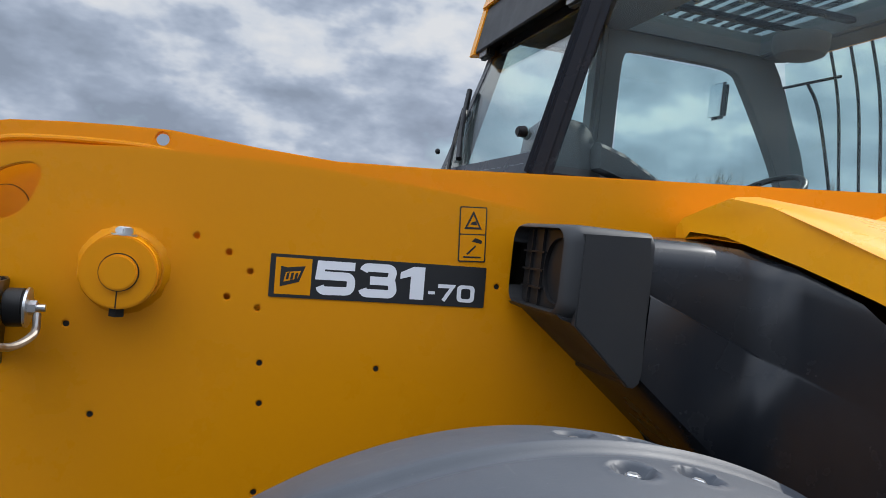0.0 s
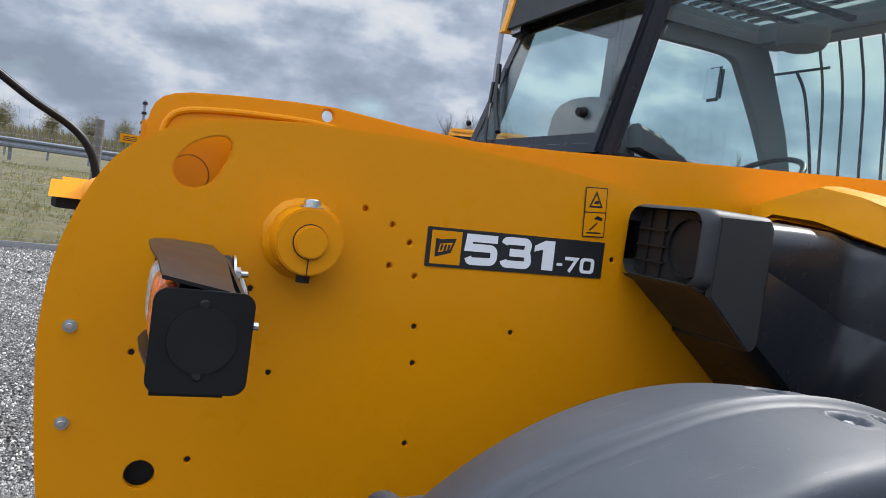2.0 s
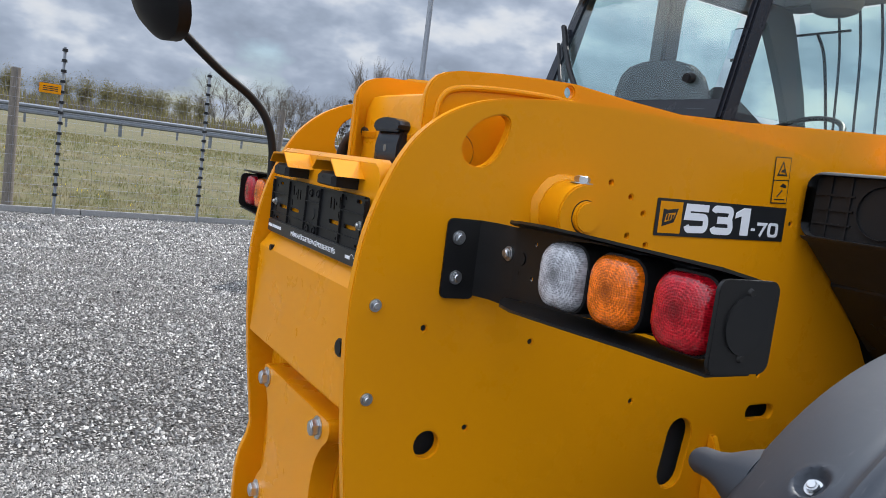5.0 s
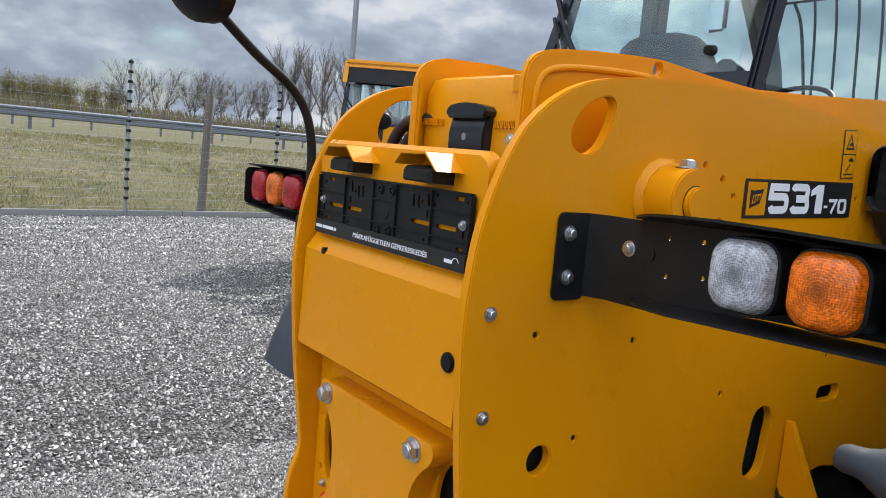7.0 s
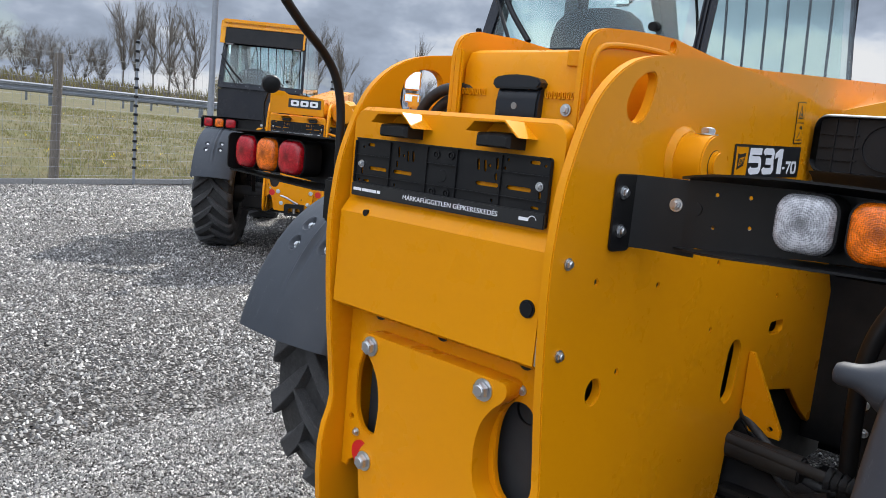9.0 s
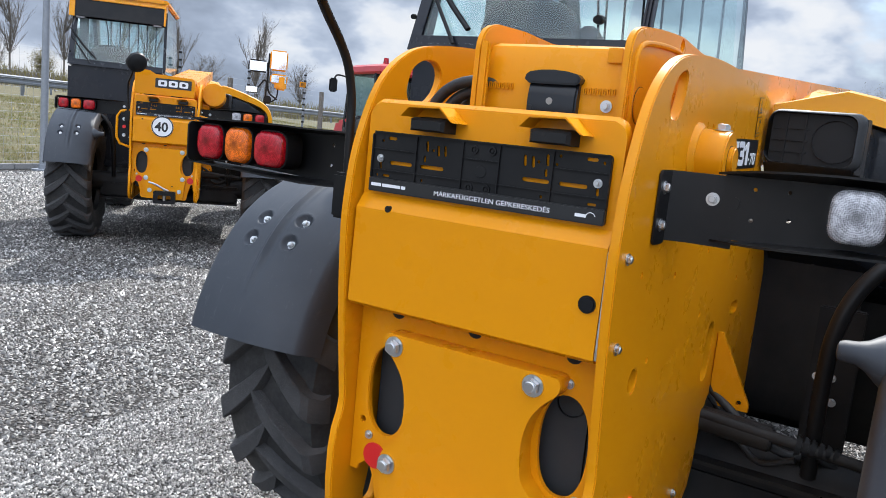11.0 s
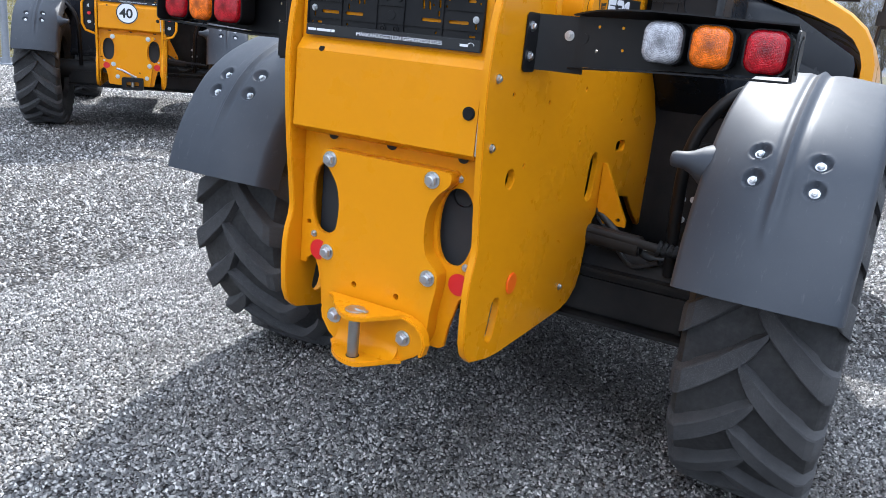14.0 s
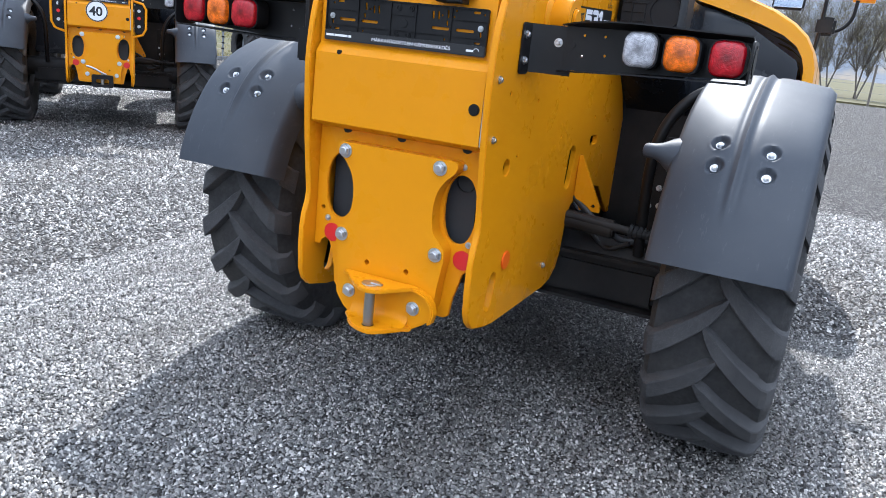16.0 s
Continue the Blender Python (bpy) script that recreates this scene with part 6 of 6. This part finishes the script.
    hole = [(2.20, YR + 0.11), (2.90, YR + 0.11), (2.90, YL - 0.08), (2.20, YL - 0.08)]
    gap = [(2.17, YR + 0.08), (2.93, YR + 0.08), (2.93, YL - 0.05), (2.17, YL - 0.05)]
    part("roof_liner", prism([(2.175, YR + 0.085), (2.925, YR + 0.085), (2.925, YL - 0.055), (2.175, YL - 0.055)], "z", 2.655, 2.756, [hole]), CAB_IN, cab)
    part("roof_lining", prism(ring_out(YR + 0.02, YL - 0.02, 1.62, 3.06), "z", 2.650, 2.672, [gap]), CAB_IN, cab)
    rf = part("roof", prism(ring_out(YR - 0.01, YL + 0.01, 1.52, 3.16), "z", 2.68, 2.75, [gap], 0.02), YELLOW_HOOD, cab, "yellow cab roof")
    part("roof_rear", hexa([(1.530, YR + 0.02, 2.635), (1.560, YR + 0.02, 2.635), (1.560, YL, 2.635), (1.530, YL, 2.635)], [(1.555, YR, 2.725), (1.59, YR, 2.725), (1.59, YL, 2.725), (1.555, YL, 2.725)], 0.006), YELLOW_HOOD, rf)
    part("roof_visor", hexa([(1.505, YR + 0.037, 2.415), (1.520, YR + 0.037, 2.415), (1.520, YL - 0.047, 2.415), (1.505, YL - 0.047, 2.415)], [(1.545, YR + 0.037, 2.634), (1.560, YR + 0.037, 2.634), (1.560, YL - 0.047, 2.634), (1.545, YL - 0.047, 2.634)], 0.004), BLACK_PLASTIC, rf, "black rear visor")
    for y0, y1 in ((YR + 0.015, YR + 0.035), (YL - 0.045, YL + 0.012)):
        part("roof_cheek", hexa([(1.500, y0, 2.408), (1.60, y0, 2.42), (1.60, y1, 2.42), (1.500, y1, 2.408)], [(1.552, y0, 2.70), (1.80, y0, 2.70), (1.80, y1, 2.70), (1.552, y1, 2.70)], 0.004), YELLOW_HOOD, rf)
    part("roof_underside", hexa([(1.517, YR + 0.037, 2.450), (1.62, YR + 0.037, 2.462), (1.62, YL - 0.020, 2.462), (1.517, YL - 0.020, 2.450)], [(1.525, YR + 0.037, 2.50), (1.66, YR + 0.037, 2.52), (1.66, YL - 0.020, 2.52), (1.525, YL - 0.020, 2.50)]), BLACK_PLASTIC, rf)
    part("cabin_speaker", loft([[(2.83 + r * math.cos(a), 0.73 + r * math.sin(a), z) for a in [2 * math.pi * k / 28 for k in range(28)]] for r, z in ((0.11, 2.653), (0.11, 2.60), (0.095, 2.565), (0.06, 2.548), (0.01, 2.545))]), CAB_IN, cab, "round grey roof console")
    slat = None
    for k in range(9):
        x = 2.24 + k * 0.077
        if slat is None:
            slat = part("guard_slat", box(-0.010, 0.010, YR + 0.10, YL - 0.05, 2.760, 2.780, 0.003), CABPOST, rf)
            slat.matrix_basis = Matrix.Translation((x, 0, 0))
        else:
            twin(slat, Matrix.Translation((x, 0, 0)))
    for y in (YR + 0.40, YR + 0.62):
        part("guard_rail", box(2.20, 2.90, y - 0.018, y + 0.018, 2.6765, 2.700, 0.003), CABPOST, rf)
    o = part("roof_glass", prism(hole, "z", 2.715, 2.720), GLASS, rf)
    o.visible_shadow = False
    for y in (YR + 0.10, YL - 0.10):
        wl_ = part("work_lamp", box(1.525, 1.56, y - 0.05, y + 0.05, 2.385, 2.432, 0.008), BLACK_PLASTIC, cab, "square rear work lamp")
        part("work_lamp_glass", box(1.5205, 1.5245, y - 0.042, y + 0.042, 2.391, 2.427, 0.002), LENS_CLEAR, wl_)
    # black surround of the rear window
    for q in (((1.396, YR + 0.02, 1.79), (1.396, YL - 0.02, 1.79), (1.412, YL - 0.02, 1.86), (1.412, YR + 0.02, 1.86)), ((1.574, YR + 0.03, 2.40), (1.574, YL - 0.05, 2.40), (1.596, YL - 0.05, 2.47), (1.596, YR + 0.03, 2.47)),
              ((1.396, YL - 0.055, 1.79), (1.396, YL - 0.005, 1.79), (1.596, YL - 0.02, 2.47), (1.596, YL - 0.07, 2.47))):
        q = [Vector(p) for p in q]
        part("window_surround", hexa([p + Vector((0.004, 0, 0)) for p in q], [p + Vector((0.018, 0, 0)) for p in q]), CABPOST, cab)
    # windscreen guard of bent bars
    gd = root("screen_guard", "", "")
    gd.parent = tele
    tagged(gd, "black bar guard before the windscreen")
    for k in range(8):
        y = YR + 0.06 + k * 0.108
        part("guard_bar", tube([(3.40, y, 1.72), (3.36, y, 2.0), (3.30, y, 2.45), (3.20, y, 2.78)], 0.007, 8), CABPOST, gd)
    for z, x in ((1.74, 3.39),):
        part("guard_bar", cyl((x, YR + 0.04, z), (x, YL - 0.06, z), 0.008, n=8), CABPOST, gd)
    part("guard_bar", tube([(3.12, 1.135, 2.54), (3.20, 1.12, 2.30), (3.32, 1.10, 1.90)], 0.013, 8), CABPOST, gd)
    part("guard_bar", cyl((3.12, 1.135, 2.54), (3.19, 0.86, 2.56), 0.008, n=8), CABPOST, gd)
    part("guard_bar", tube([(3.15, 1.01, 2.55), (3.21, 0.99, 2.42), (3.30, 0.985, 2.10), (3.36, 0.98, 1.80)], 0.008, 8), CABPOST, gd)
    im = part("door_mirror", box(2.85, 2.89, 1.20, 1.315, 2.35, 2.55, 0.018), CABPOST, cab, "mirror beside the cab door")
    part("mirror_glass", box(2.8465, 2.8495, 1.212, 1.303, 2.362, 2.538, 0.001), MIRROR, im)
    # seat, wheel, wiper, catch, mirror inside
    seat_sec = lambda z, w, x, d: [(x + dx, 0.745 + u, z) for u, dx in ((-w, d * 0.45), (-w * 0.85, d * 0.1), (-w * 0.4, 0), (w * 0.4, 0), (w * 0.85, d * 0.1), (w, d * 0.45), (w * 0.85, d), (-w * 0.85, d))]
    part("seat_back", loft([seat_sec(*q) for q in ((1.40, 0.24, 1.74, 0.20), (1.75, 0.235, 1.70, 0.18), (1.95, 0.228, 1.685, 0.15), (2.03, 0.20, 1.685, 0.13), (2.072, 0.155, 1.692, 0.11), (2.092, 0.09, 1.705, 0.08), (2.096, 0.03, 1.72, 0.05))]), SEAT, cab, "dark moulded seat back", sharp=60)
    part("seat_arm", loft([[(x, 0.50 + u, z + v) for u, v in ((-0.04, -0.05), (0.04, -0.05), (0.04, 0.03), (0.02, 0.05), (-0.02, 0.05), (-0.04, 0.03))] for x, z in ((1.80, 1.93), (1.90, 1.90), (2.05, 1.82), (2.25, 1.76))]), SEAT, cab)
    part("steering_column", tube([(2.95, 0.73, 1.5), (2.80, 0.73, 1.78), (2.70, 0.73, 1.88)], 0.045, 12), CAB_IN, cab)
    part("steering_wheel", moved(tube([(0.19 * math.cos(a), 0.19 * math.sin(a), 0) for a in [2 * math.pi * k / 24 for k in range(25)]], 0.014, 8, False), pose(2.70, 0.73, 1.88, 0, -40, 0)), BLACK_PLASTIC, cab)
    part("wiper", tube([(1.385, 0.90, 1.82), (1.435, 1.01, 2.00), (1.492, 1.11, 2.16)], 0.008, 8), BLACK_PLASTIC, cab, "black rear window wiper")
    part("wiper_blade", tube([(1.408, 0.85, 1.89), (1.452, 0.985, 2.05), (1.512, 1.115, 2.25)], 0.012, 8), BLACK_PLASTIC, cab)
    part("window_catch", cyl((1.40, 1.10, 1.945), (1.385, 1.10, 1.942), 0.014, 0.012, n=14, bevel=0.003), BLACK_PLASTIC, cab)
    part("window_catch", cyl((1.450, 0.332, 1.948), (1.420, 0.332, 1.944), 0.022, 0.018, n=18, bevel=0.004), BLACK_PLASTIC, cab)

    # the cab's parts are drawn long and tall; bring them to the machine's true length and height
    def true_x(x):
        return x if x < 1.0 else 1.315 + (x - 1.41) * 0.885
    done = set()
    for piece in list(cab.children_recursive) + list(gd.children_recursive):
        piece.matrix_basis.translation.x = true_x(piece.matrix_basis.translation.x)
        if piece.data in done:
            continue
        done.add(piece.data)
        for v in piece.data.vertices:
            v.co.x = true_x(v.co.x)
            v.co.z = v.co.z if v.co.z < 1.8 else 1.8 + (v.co.z - 1.8) * 0.82

    # round rear mirror on its bent arm
    arm = part("mirror_arm", tube([(0.018, 0.336, 1.30), (0.016, 0.338, 1.45), (0.012, 0.338, 1.53), (-0.010, 0.335, 1.595), (-0.055, 0.325, 1.642), (-0.14, 0.295, 1.690), (-0.235, 0.262, 1.755), (-0.27, 0.25, 1.785)], 0.0098, 12), BLACK_STEEL, tele, "black bent tube arm with a round mirror")
    part("arm_clamp", box(-0.005, 0.040, 0.311, 0.360, 1.27, 1.37, 0.006), BLACK_STEEL, arm)
    mm = aim((-0.275, 0.235, 1.812), (0.85, 0.30, 0.35))
    part("mirror_shell", moved(loft([[(r * math.cos(a), r * math.sin(a), z) for a in [2 * math.pi * k / 28 for k in range(28)]] for r, z in ((0.02, -0.055), (0.06, -0.045), (0.085, -0.025), (0.092, 0.0))]), mm), BLACK_PLASTIC, arm)
    part("mirror_glass", moved(cyl((0, 0, 0.0), (0, 0, 0.004), 0.088, 0.082, n=28), mm), MIRROR, arm)
    # front right mirror on a bracket
    fmm = pose(2.90, -0.800, 1.765, 0, 8, -6)
    fm = part("front_mirror", moved(box(-0.02, 0.02, -0.085, 0.085, -0.045, 0.045, 0.012), fmm), BLACK_PLASTIC, tele, "small black framed front mirror on a hooked tube")
    part("mirror_glass", moved(box(-0.024, -0.0205, -0.074, 0.074, -0.036, 0.036, 0.001), fmm), MIRROR, fm)
    part("mirror_tube", tube([(2.92, -0.87, 1.785), (2.92, -0.915, 1.85), (2.92, -0.945, 1.895), (2.92, -0.972, 1.90), (2.92, -0.985, 1.86), (2.92, -0.985, 1.62), (2.92, -0.97, 1.45)], 0.011, 10), BLACK_STEEL, fm)
    part("mirror_clamp", box(2.90, 2.95, -1.06, -0.96, 1.60, 1.70, 0.015), BLACK_PLASTIC, fm)
    sm = part("outer_mirror", moved(box(-0.03, 0.03, -0.08, 0.08, -0.10, 0.10, 0.025), pose(2.95, -1.17, 1.89, 0, 0, -10)), YELLOW_HOOD, tele, "yellow backed outer mirror")
    part("mirror_tube", tube([(2.95, -1.14, 1.80), (2.95, -1.13, 1.70), (2.95, -1.08, 1.64), (2.95, -1.0, 1.62)], 0.010, 8), BLACK_STEEL, sm)
    ffen = [[(3.76 - r * math.cos(a), y, 0.62 + r * math.sin(a)) for y, r in ((-0.74, 0.66), (-0.74, 0.70), (-1.10, 0.70), (-1.15, 0.66))] for a in [radians(20 + 10 * k) for k in range(14)]]
    part("front_mudguard", loft(ffen), FENDER, tele, "dark grey front mudguard")
    return tele


machine = telehandler(False)
twin_machine = copy_thing(machine, pose(3.56, 5.46, 0, 0, 0, 46.6))
tagged(twin_machine, "yellow and black telescopic handler with a round speed sign")
for piece in list(twin_machine.children_recursive):
    if piece.name.startswith("mirror_glass") and piece.parent.name.startswith("mirror_arm"):
        bpy.data.objects.remove(piece)
for piece in [c for c in twin_machine.children if c.name.startswith("tow_hitch")]:
    for c in list(piece.children_recursive) + [piece]:
        bpy.data.objects.remove(c)
coupling = part("tow_coupling", prism(rounded(-0.125, 0.075, 0.520, 0.640, 0.016, 4), "x", -0.060, -0.001, [rounded(-0.085, 0.035, 0.548, 0.600, 0.014, 4)], 0.004), BLACK_STEEL, twin_machine, "black closed tow coupling with a steel lever")
part("coupling_pin", cyl((-0.035, -0.025, 0.525), (-0.035, -0.025, 0.665), 0.016, n=18), PIN_STEEL, coupling)
part("coupling_lever", tube([(-0.040, -0.060, 0.645), (-0.052, -0.010, 0.668), (-0.060, 0.060, 0.705), (-0.062, 0.120, 0.722)], 0.010, 10), ZINC, coupling, "bright steel lever")
for y, z in ((0.115, 0.640), (-0.155, 0.640)):
    part("coupling_bolt", bolt_mesh(0.0155, 0.013), ZINC, coupling).matrix_basis = aim((-0.0005, y, z), (-1, 0, 0))
# speed sign, maker's plate and socket hoops of the second machine
sign = part("speed_sign", cyl((-0.0145, 0.02, 1.250), (-0.0185, 0.02, 1.250), 0.100, n=40), WHITE, twin_machine, "round white speed sign")
part("sign_ring", prism(circle(0.02, 1.250, 0.099, 40), "x", -0.0200, -0.0186, [circle(0.02, 1.250, 0.089, 40)]), PRINT_BLACK, sign)
lettering("40", 0.120, PRINT_BLACK, sign, pose(-0.0192, 0.088, 1.208, 90, 0, -90), "speed_number", bold=0.003)
topp = part("top_panel", prism([(-0.255, 1.545), (-0.255, 1.70), (-0.235, 1.722), (0.10, 1.735), (0.15, 1.765), (0.262, 1.768), (0.283, 1.745), (0.283, 1.545)], "x", -0.004, 0.010, (), 0.003), YELLOW, twin_machine, "yellow panel with a maker's plate")
plate_m = part("maker_plate", prism(rounded(-0.225, 0.100, 1.612, 1.700, 0.004, 3), "x", -0.0065, -0.0042), PRINT_BLACK, topp, "black maker's plate with white shapes")
for y in (-0.195, -0.100, -0.005):
    part("plate_mark", prism(rounded(y, y + 0.080, 1.628, 1.684, 0.012, 3), "x", -0.0085, -0.0066, [rounded(y + 0.024, y + 0.056, 1.644, 1.668, 0.006, 3)]), WHITE, plate_m)
for sgn in (-1, 1):
    hoop = [(0.05, sgn * 0.312, 1.38), (0.04, sgn * 0.40, 1.36), (0.04, sgn * 0.43, 1.31), (0.04, sgn * 0.43, 1.12), (0.04, sgn * 0.40, 1.06), (0.05, sgn * 0.312, 1.03)]
    hp_ = part("socket_hoop", tube(hoop, 0.012, 8, False), YELLOW, twin_machine, "yellow guard hoop round hose couplings")
    part("coupling_block", box(0.045, 0.075, min(sgn * 0.32, sgn * 0.41), max(sgn * 0.32, sgn * 0.41), 1.07, 1.34, 0.01), BLACK_PLASTIC, hp_)
    for z, mt in ((1.29, ZINC), (1.22, RED), (1.14, ZINC)):
        part("coupling", cyl((0.044, sgn * 0.365, z), (0.020, sgn * 0.365, z), 0.016, n=14), mt, hp_)

part("ram_cover", join(cyl((0.28, -0.42, 1.60), (0.70, -0.42, 1.58), 0.112, n=36, bevel=0.006)), YELLOW, twin_machine, "round yellow end of a cover")
for y0, y1, z0, z1, fill in ((-1.25, -1.02, 2.04, 2.31, "tall"), (-0.995, -0.74, 2.00, 2.16, "wide"), (-1.26, -1.03, 1.87, 2.00, "small")):
    shell = part("wing_mirror", box(2.93, 2.99, y0, y1, z0, z1, 0.025), YELLOW_HOOD if fill != "wide" else BLACK_PLASTIC, twin_machine, "wing mirror with a " + fill + " glass")
    part("mirror_glass", box(2.924, 2.929, y0 + 0.018, y1 - 0.018, z0 + 0.018, z1 - 0.018, 0.001), MIRROR, shell)
part("mirror_stalk", tube([(2.97, -1.14, 1.66), (2.99, -1.01, 1.80), (2.99, -1.01, 2.26)], 0.013, 8), BLACK_STEEL, twin_machine)


def tractor():
    t = root("tractor", "parked tractor with dark cab and red roof", "tractor")
    part("cab_frame", prism([(-0.8, 1.0), (0.9, 1.0), (1.0, 1.5), (0.75, 2.55), (-0.7, 2.55), (-0.85, 1.5)], "y", -0.80, 0.80, (), 0.05), GLASS_DARK, t, "dark glazed cab")
    for x0, x1 in ((-0.82, -0.70), (0.95, 0.74)):
        for y in (-0.79, 0.79):
            part("cab_post", hexa([(x0 - 0.05, y - 0.04, 1.0), (x0 + 0.05, y - 0.04, 1.0), (x0 + 0.05, y + 0.04, 1.0), (x0 - 0.05, y + 0.04, 1.0)], [(x1 - 0.05, y - 0.04, 2.56), (x1 + 0.05, y - 0.04, 2.56), (x1 + 0.05, y + 0.04, 2.56), (x1 - 0.05, y + 0.04, 2.56)]), CABPOST, t)
    part("roof", loft([[(x * f, y * f, z) for x, y in ((-0.95, -0.85), (1.0, -0.85), (1.05, 0), (1.0, 0.85), (-0.95, 0.85), (-1.0, 0))] for z, f in ((2.55, 0.97), (2.60, 1.0), (2.72, 0.97), (2.78, 0.80))]), RED_PAINT, t, "red cab roof")
    part("beacon", cyl((-0.6, 0.55, 2.76), (-0.6, 0.55, 2.92), 0.07, 0.05, n=16), LENS_RED, t)
    for y in (-0.75, 0.75):
        part("work_lamp", box(-1.02, -0.95, y - 0.08, y + 0.08, 2.42, 2.55, 0.02), LENS_CLEAR, t)
    part("bonnet", hexa([(0.9, -0.40, 0.9), (2.9, -0.35, 0.9), (2.9, 0.35, 0.9), (0.9, 0.40, 0.9)], [(0.95, -0.38, 1.65), (2.8, -0.28, 1.45), (2.8, 0.28, 1.45), (0.95, 0.38, 1.65)], 0.08), RED_PAINT, t, "red bonnet")
    part("chassis", box(-0.9, 2.9, -0.3, 0.3, 0.55, 1.0, 0.03), CHASSIS, t)
    for y in (-0.85, 0.85):
        part("mudguard", hexa([(-0.95, y - 0.25, 1.25), (0.2, y - 0.25, 1.45), (0.2, y + 0.25, 1.45), (-0.95, y + 0.25, 1.25)], [(-0.9, y - 0.25, 1.32), (0.2, y - 0.25, 1.53), (0.2, y + 0.25, 1.53), (-0.9, y + 0.25, 1.32)], 0.02), RED_PAINT, t)
        wheel(t, Matrix.Translation((-0.35, y * 1.05, 0.80)) @ Matrix.Diagonal((1.3, 1.15, 1.3, 1)), False)
        wheel(t, Matrix.Translation((2.3, y * 0.95, 0.58)) @ Matrix.Diagonal((0.94, 0.85, 0.94, 1)), False)
    arm = part("mirror_arm", tube([(0.6, 0.82, 2.45), (0.65, 1.15, 2.50), (0.65, 1.25, 2.40)], 0.02, 8), BLACK_STEEL, t)
    part("mirror", box(0.62, 0.68, 1.16, 1.36, 2.10, 2.42, 0.03), BLACK_PLASTIC, arm)
    return t


GLASS_DARK = make_glass("dark_tractor_glass", (0.45, 0.55, 0.53))
red_tractor = tractor()
red_tractor.matrix_basis = pose(13.48, 10.04, 0, 0, 0, 62)


# ---- loose stones on the yard ----
def make_stone():
    m = Mat("crushed_stone", (0.24, 0.24, 0.245), 0.75)
    g = m.n.new("ShaderNodeNewGeometry")
    tone = m.ramp(g.outputs["Random Per Island"], (0.0, (0.045, 0.044, 0.044)), (0.35, (0.10, 0.097, 0.095)), (0.62, (0.22, 0.211, 0.196)), (0.86, (0.44, 0.422, 0.392)), (1.0, (0.80, 0.77, 0.715)))
    patch = m.ramp(m.noise(1.3, 6, 0.70, m.scaled((0.8, 1.7, 1.0))), (0.46, 0.0), (0.60, 1.0))
    tone = m.mix(m.math("MULTIPLY", patch, 0.55), tone, (0.066, 0.057, 0.049))
    m.set("Base Color", m.mix(m.math("MULTIPLY", m.noise(260, 4, 0.6), 0.35), tone, (0.14, 0.134, 0.13)))
    m.set("Roughness", m.ramp(g.outputs["Random Per Island"], (0.0, 0.40), (1.0, 0.62)))
    return m.m


def scatter(name, count, x0, x1, y0, y1, small, large, seed, keep):
    """Many angular chips lying on the ground as one mesh."""
    rng = np.random.default_rng(seed)
    x, y = rng.uniform(x0, x1, count), rng.uniform(y0, y1, count)
    ok = keep(x, y)
    x, y = x[ok], y[ok]
    n = len(x)
    base = np.array([(1, 0.1, 0), (0.15, 1, 0.1), (-1, -0.1, 0.05), (-0.1, -1, 0), (0.2, 0.15, 0.75), (-0.25, -0.2, 0.7)], float)
    tri = np.array([(0, 1, 4), (1, 2, 5), (1, 5, 4), (2, 3, 5), (3, 0, 4), (3, 4, 5)])
    pts = base[None] + rng.normal(0, 0.17, (n, 6, 3))
    pts[:, :4, 2] -= 0.25
    size = small + (large - small) * rng.random(n) ** 2
    pts *= size[:, None, None] * rng.uniform(0.65, 1.15, (n, 1, 3))
    a = rng.uniform(0, 2 * np.pi, n)
    c, s = np.cos(a)[:, None], np.sin(a)[:, None]
    px, py = pts[..., 0] * c - pts[..., 1] * s, pts[..., 0] * s + pts[..., 1] * c
    tilt = rng.normal(0, 0.42, (n, 2))
    pz = pts[..., 2] + px * tilt[:, :1] + py * tilt[:, 1:] + 0.001
    v = np.stack([px + x[:, None], py + y[:, None], pz + 0.0015], -1).reshape(-1, 3)
    f = (tri[None] + 6 * np.arange(n)[:, None, None]).reshape(-1, 3)
    me = bpy.data.meshes.new(name)
    me.vertices.add(len(v))
    me.vertices.foreach_set("co", v.ravel())
    me.loops.add(f.size)
    me.loops.foreach_set("vertex_index", f.ravel().astype(np.int32))
    me.polygons.add(len(f))
    me.polygons.foreach_set("loop_start", np.arange(0, f.size, 3, dtype=np.int32))
    me.update()
    me.validate()
    me.materials.append(STONE)
    return tagged(new(name, me), "loose layer of crushed grey stone chips", "gravel", kind="stuff")


STONE = make_stone()
scatter("gravel_chips", 190000, -1.4, 2.6, -1.7, 2.3, 0.0050, 0.0098, 21, lambda x, y: x > -1.5)
scatter("gravel_chips", 140000, -3.0, 7.0, 0.0, 8.5, 0.0075, 0.016, 22, lambda x, y: ~((x > -1.4) & (x < 2.6) & (y < 2.3)))
scatter("gravel_chips", 25000, 2.6, 7.0, -4.0, 0.0, 0.010, 0.018, 23, lambda x, y: x > 2.6)
scatter("gravel_chips", 40000, -3.0, 9.0, 8.5, 13.0, 0.014, 0.026, 24, lambda x, y: (y - 12.78) * 0.989 - (x - 2.61) * 0.1495 < 0)
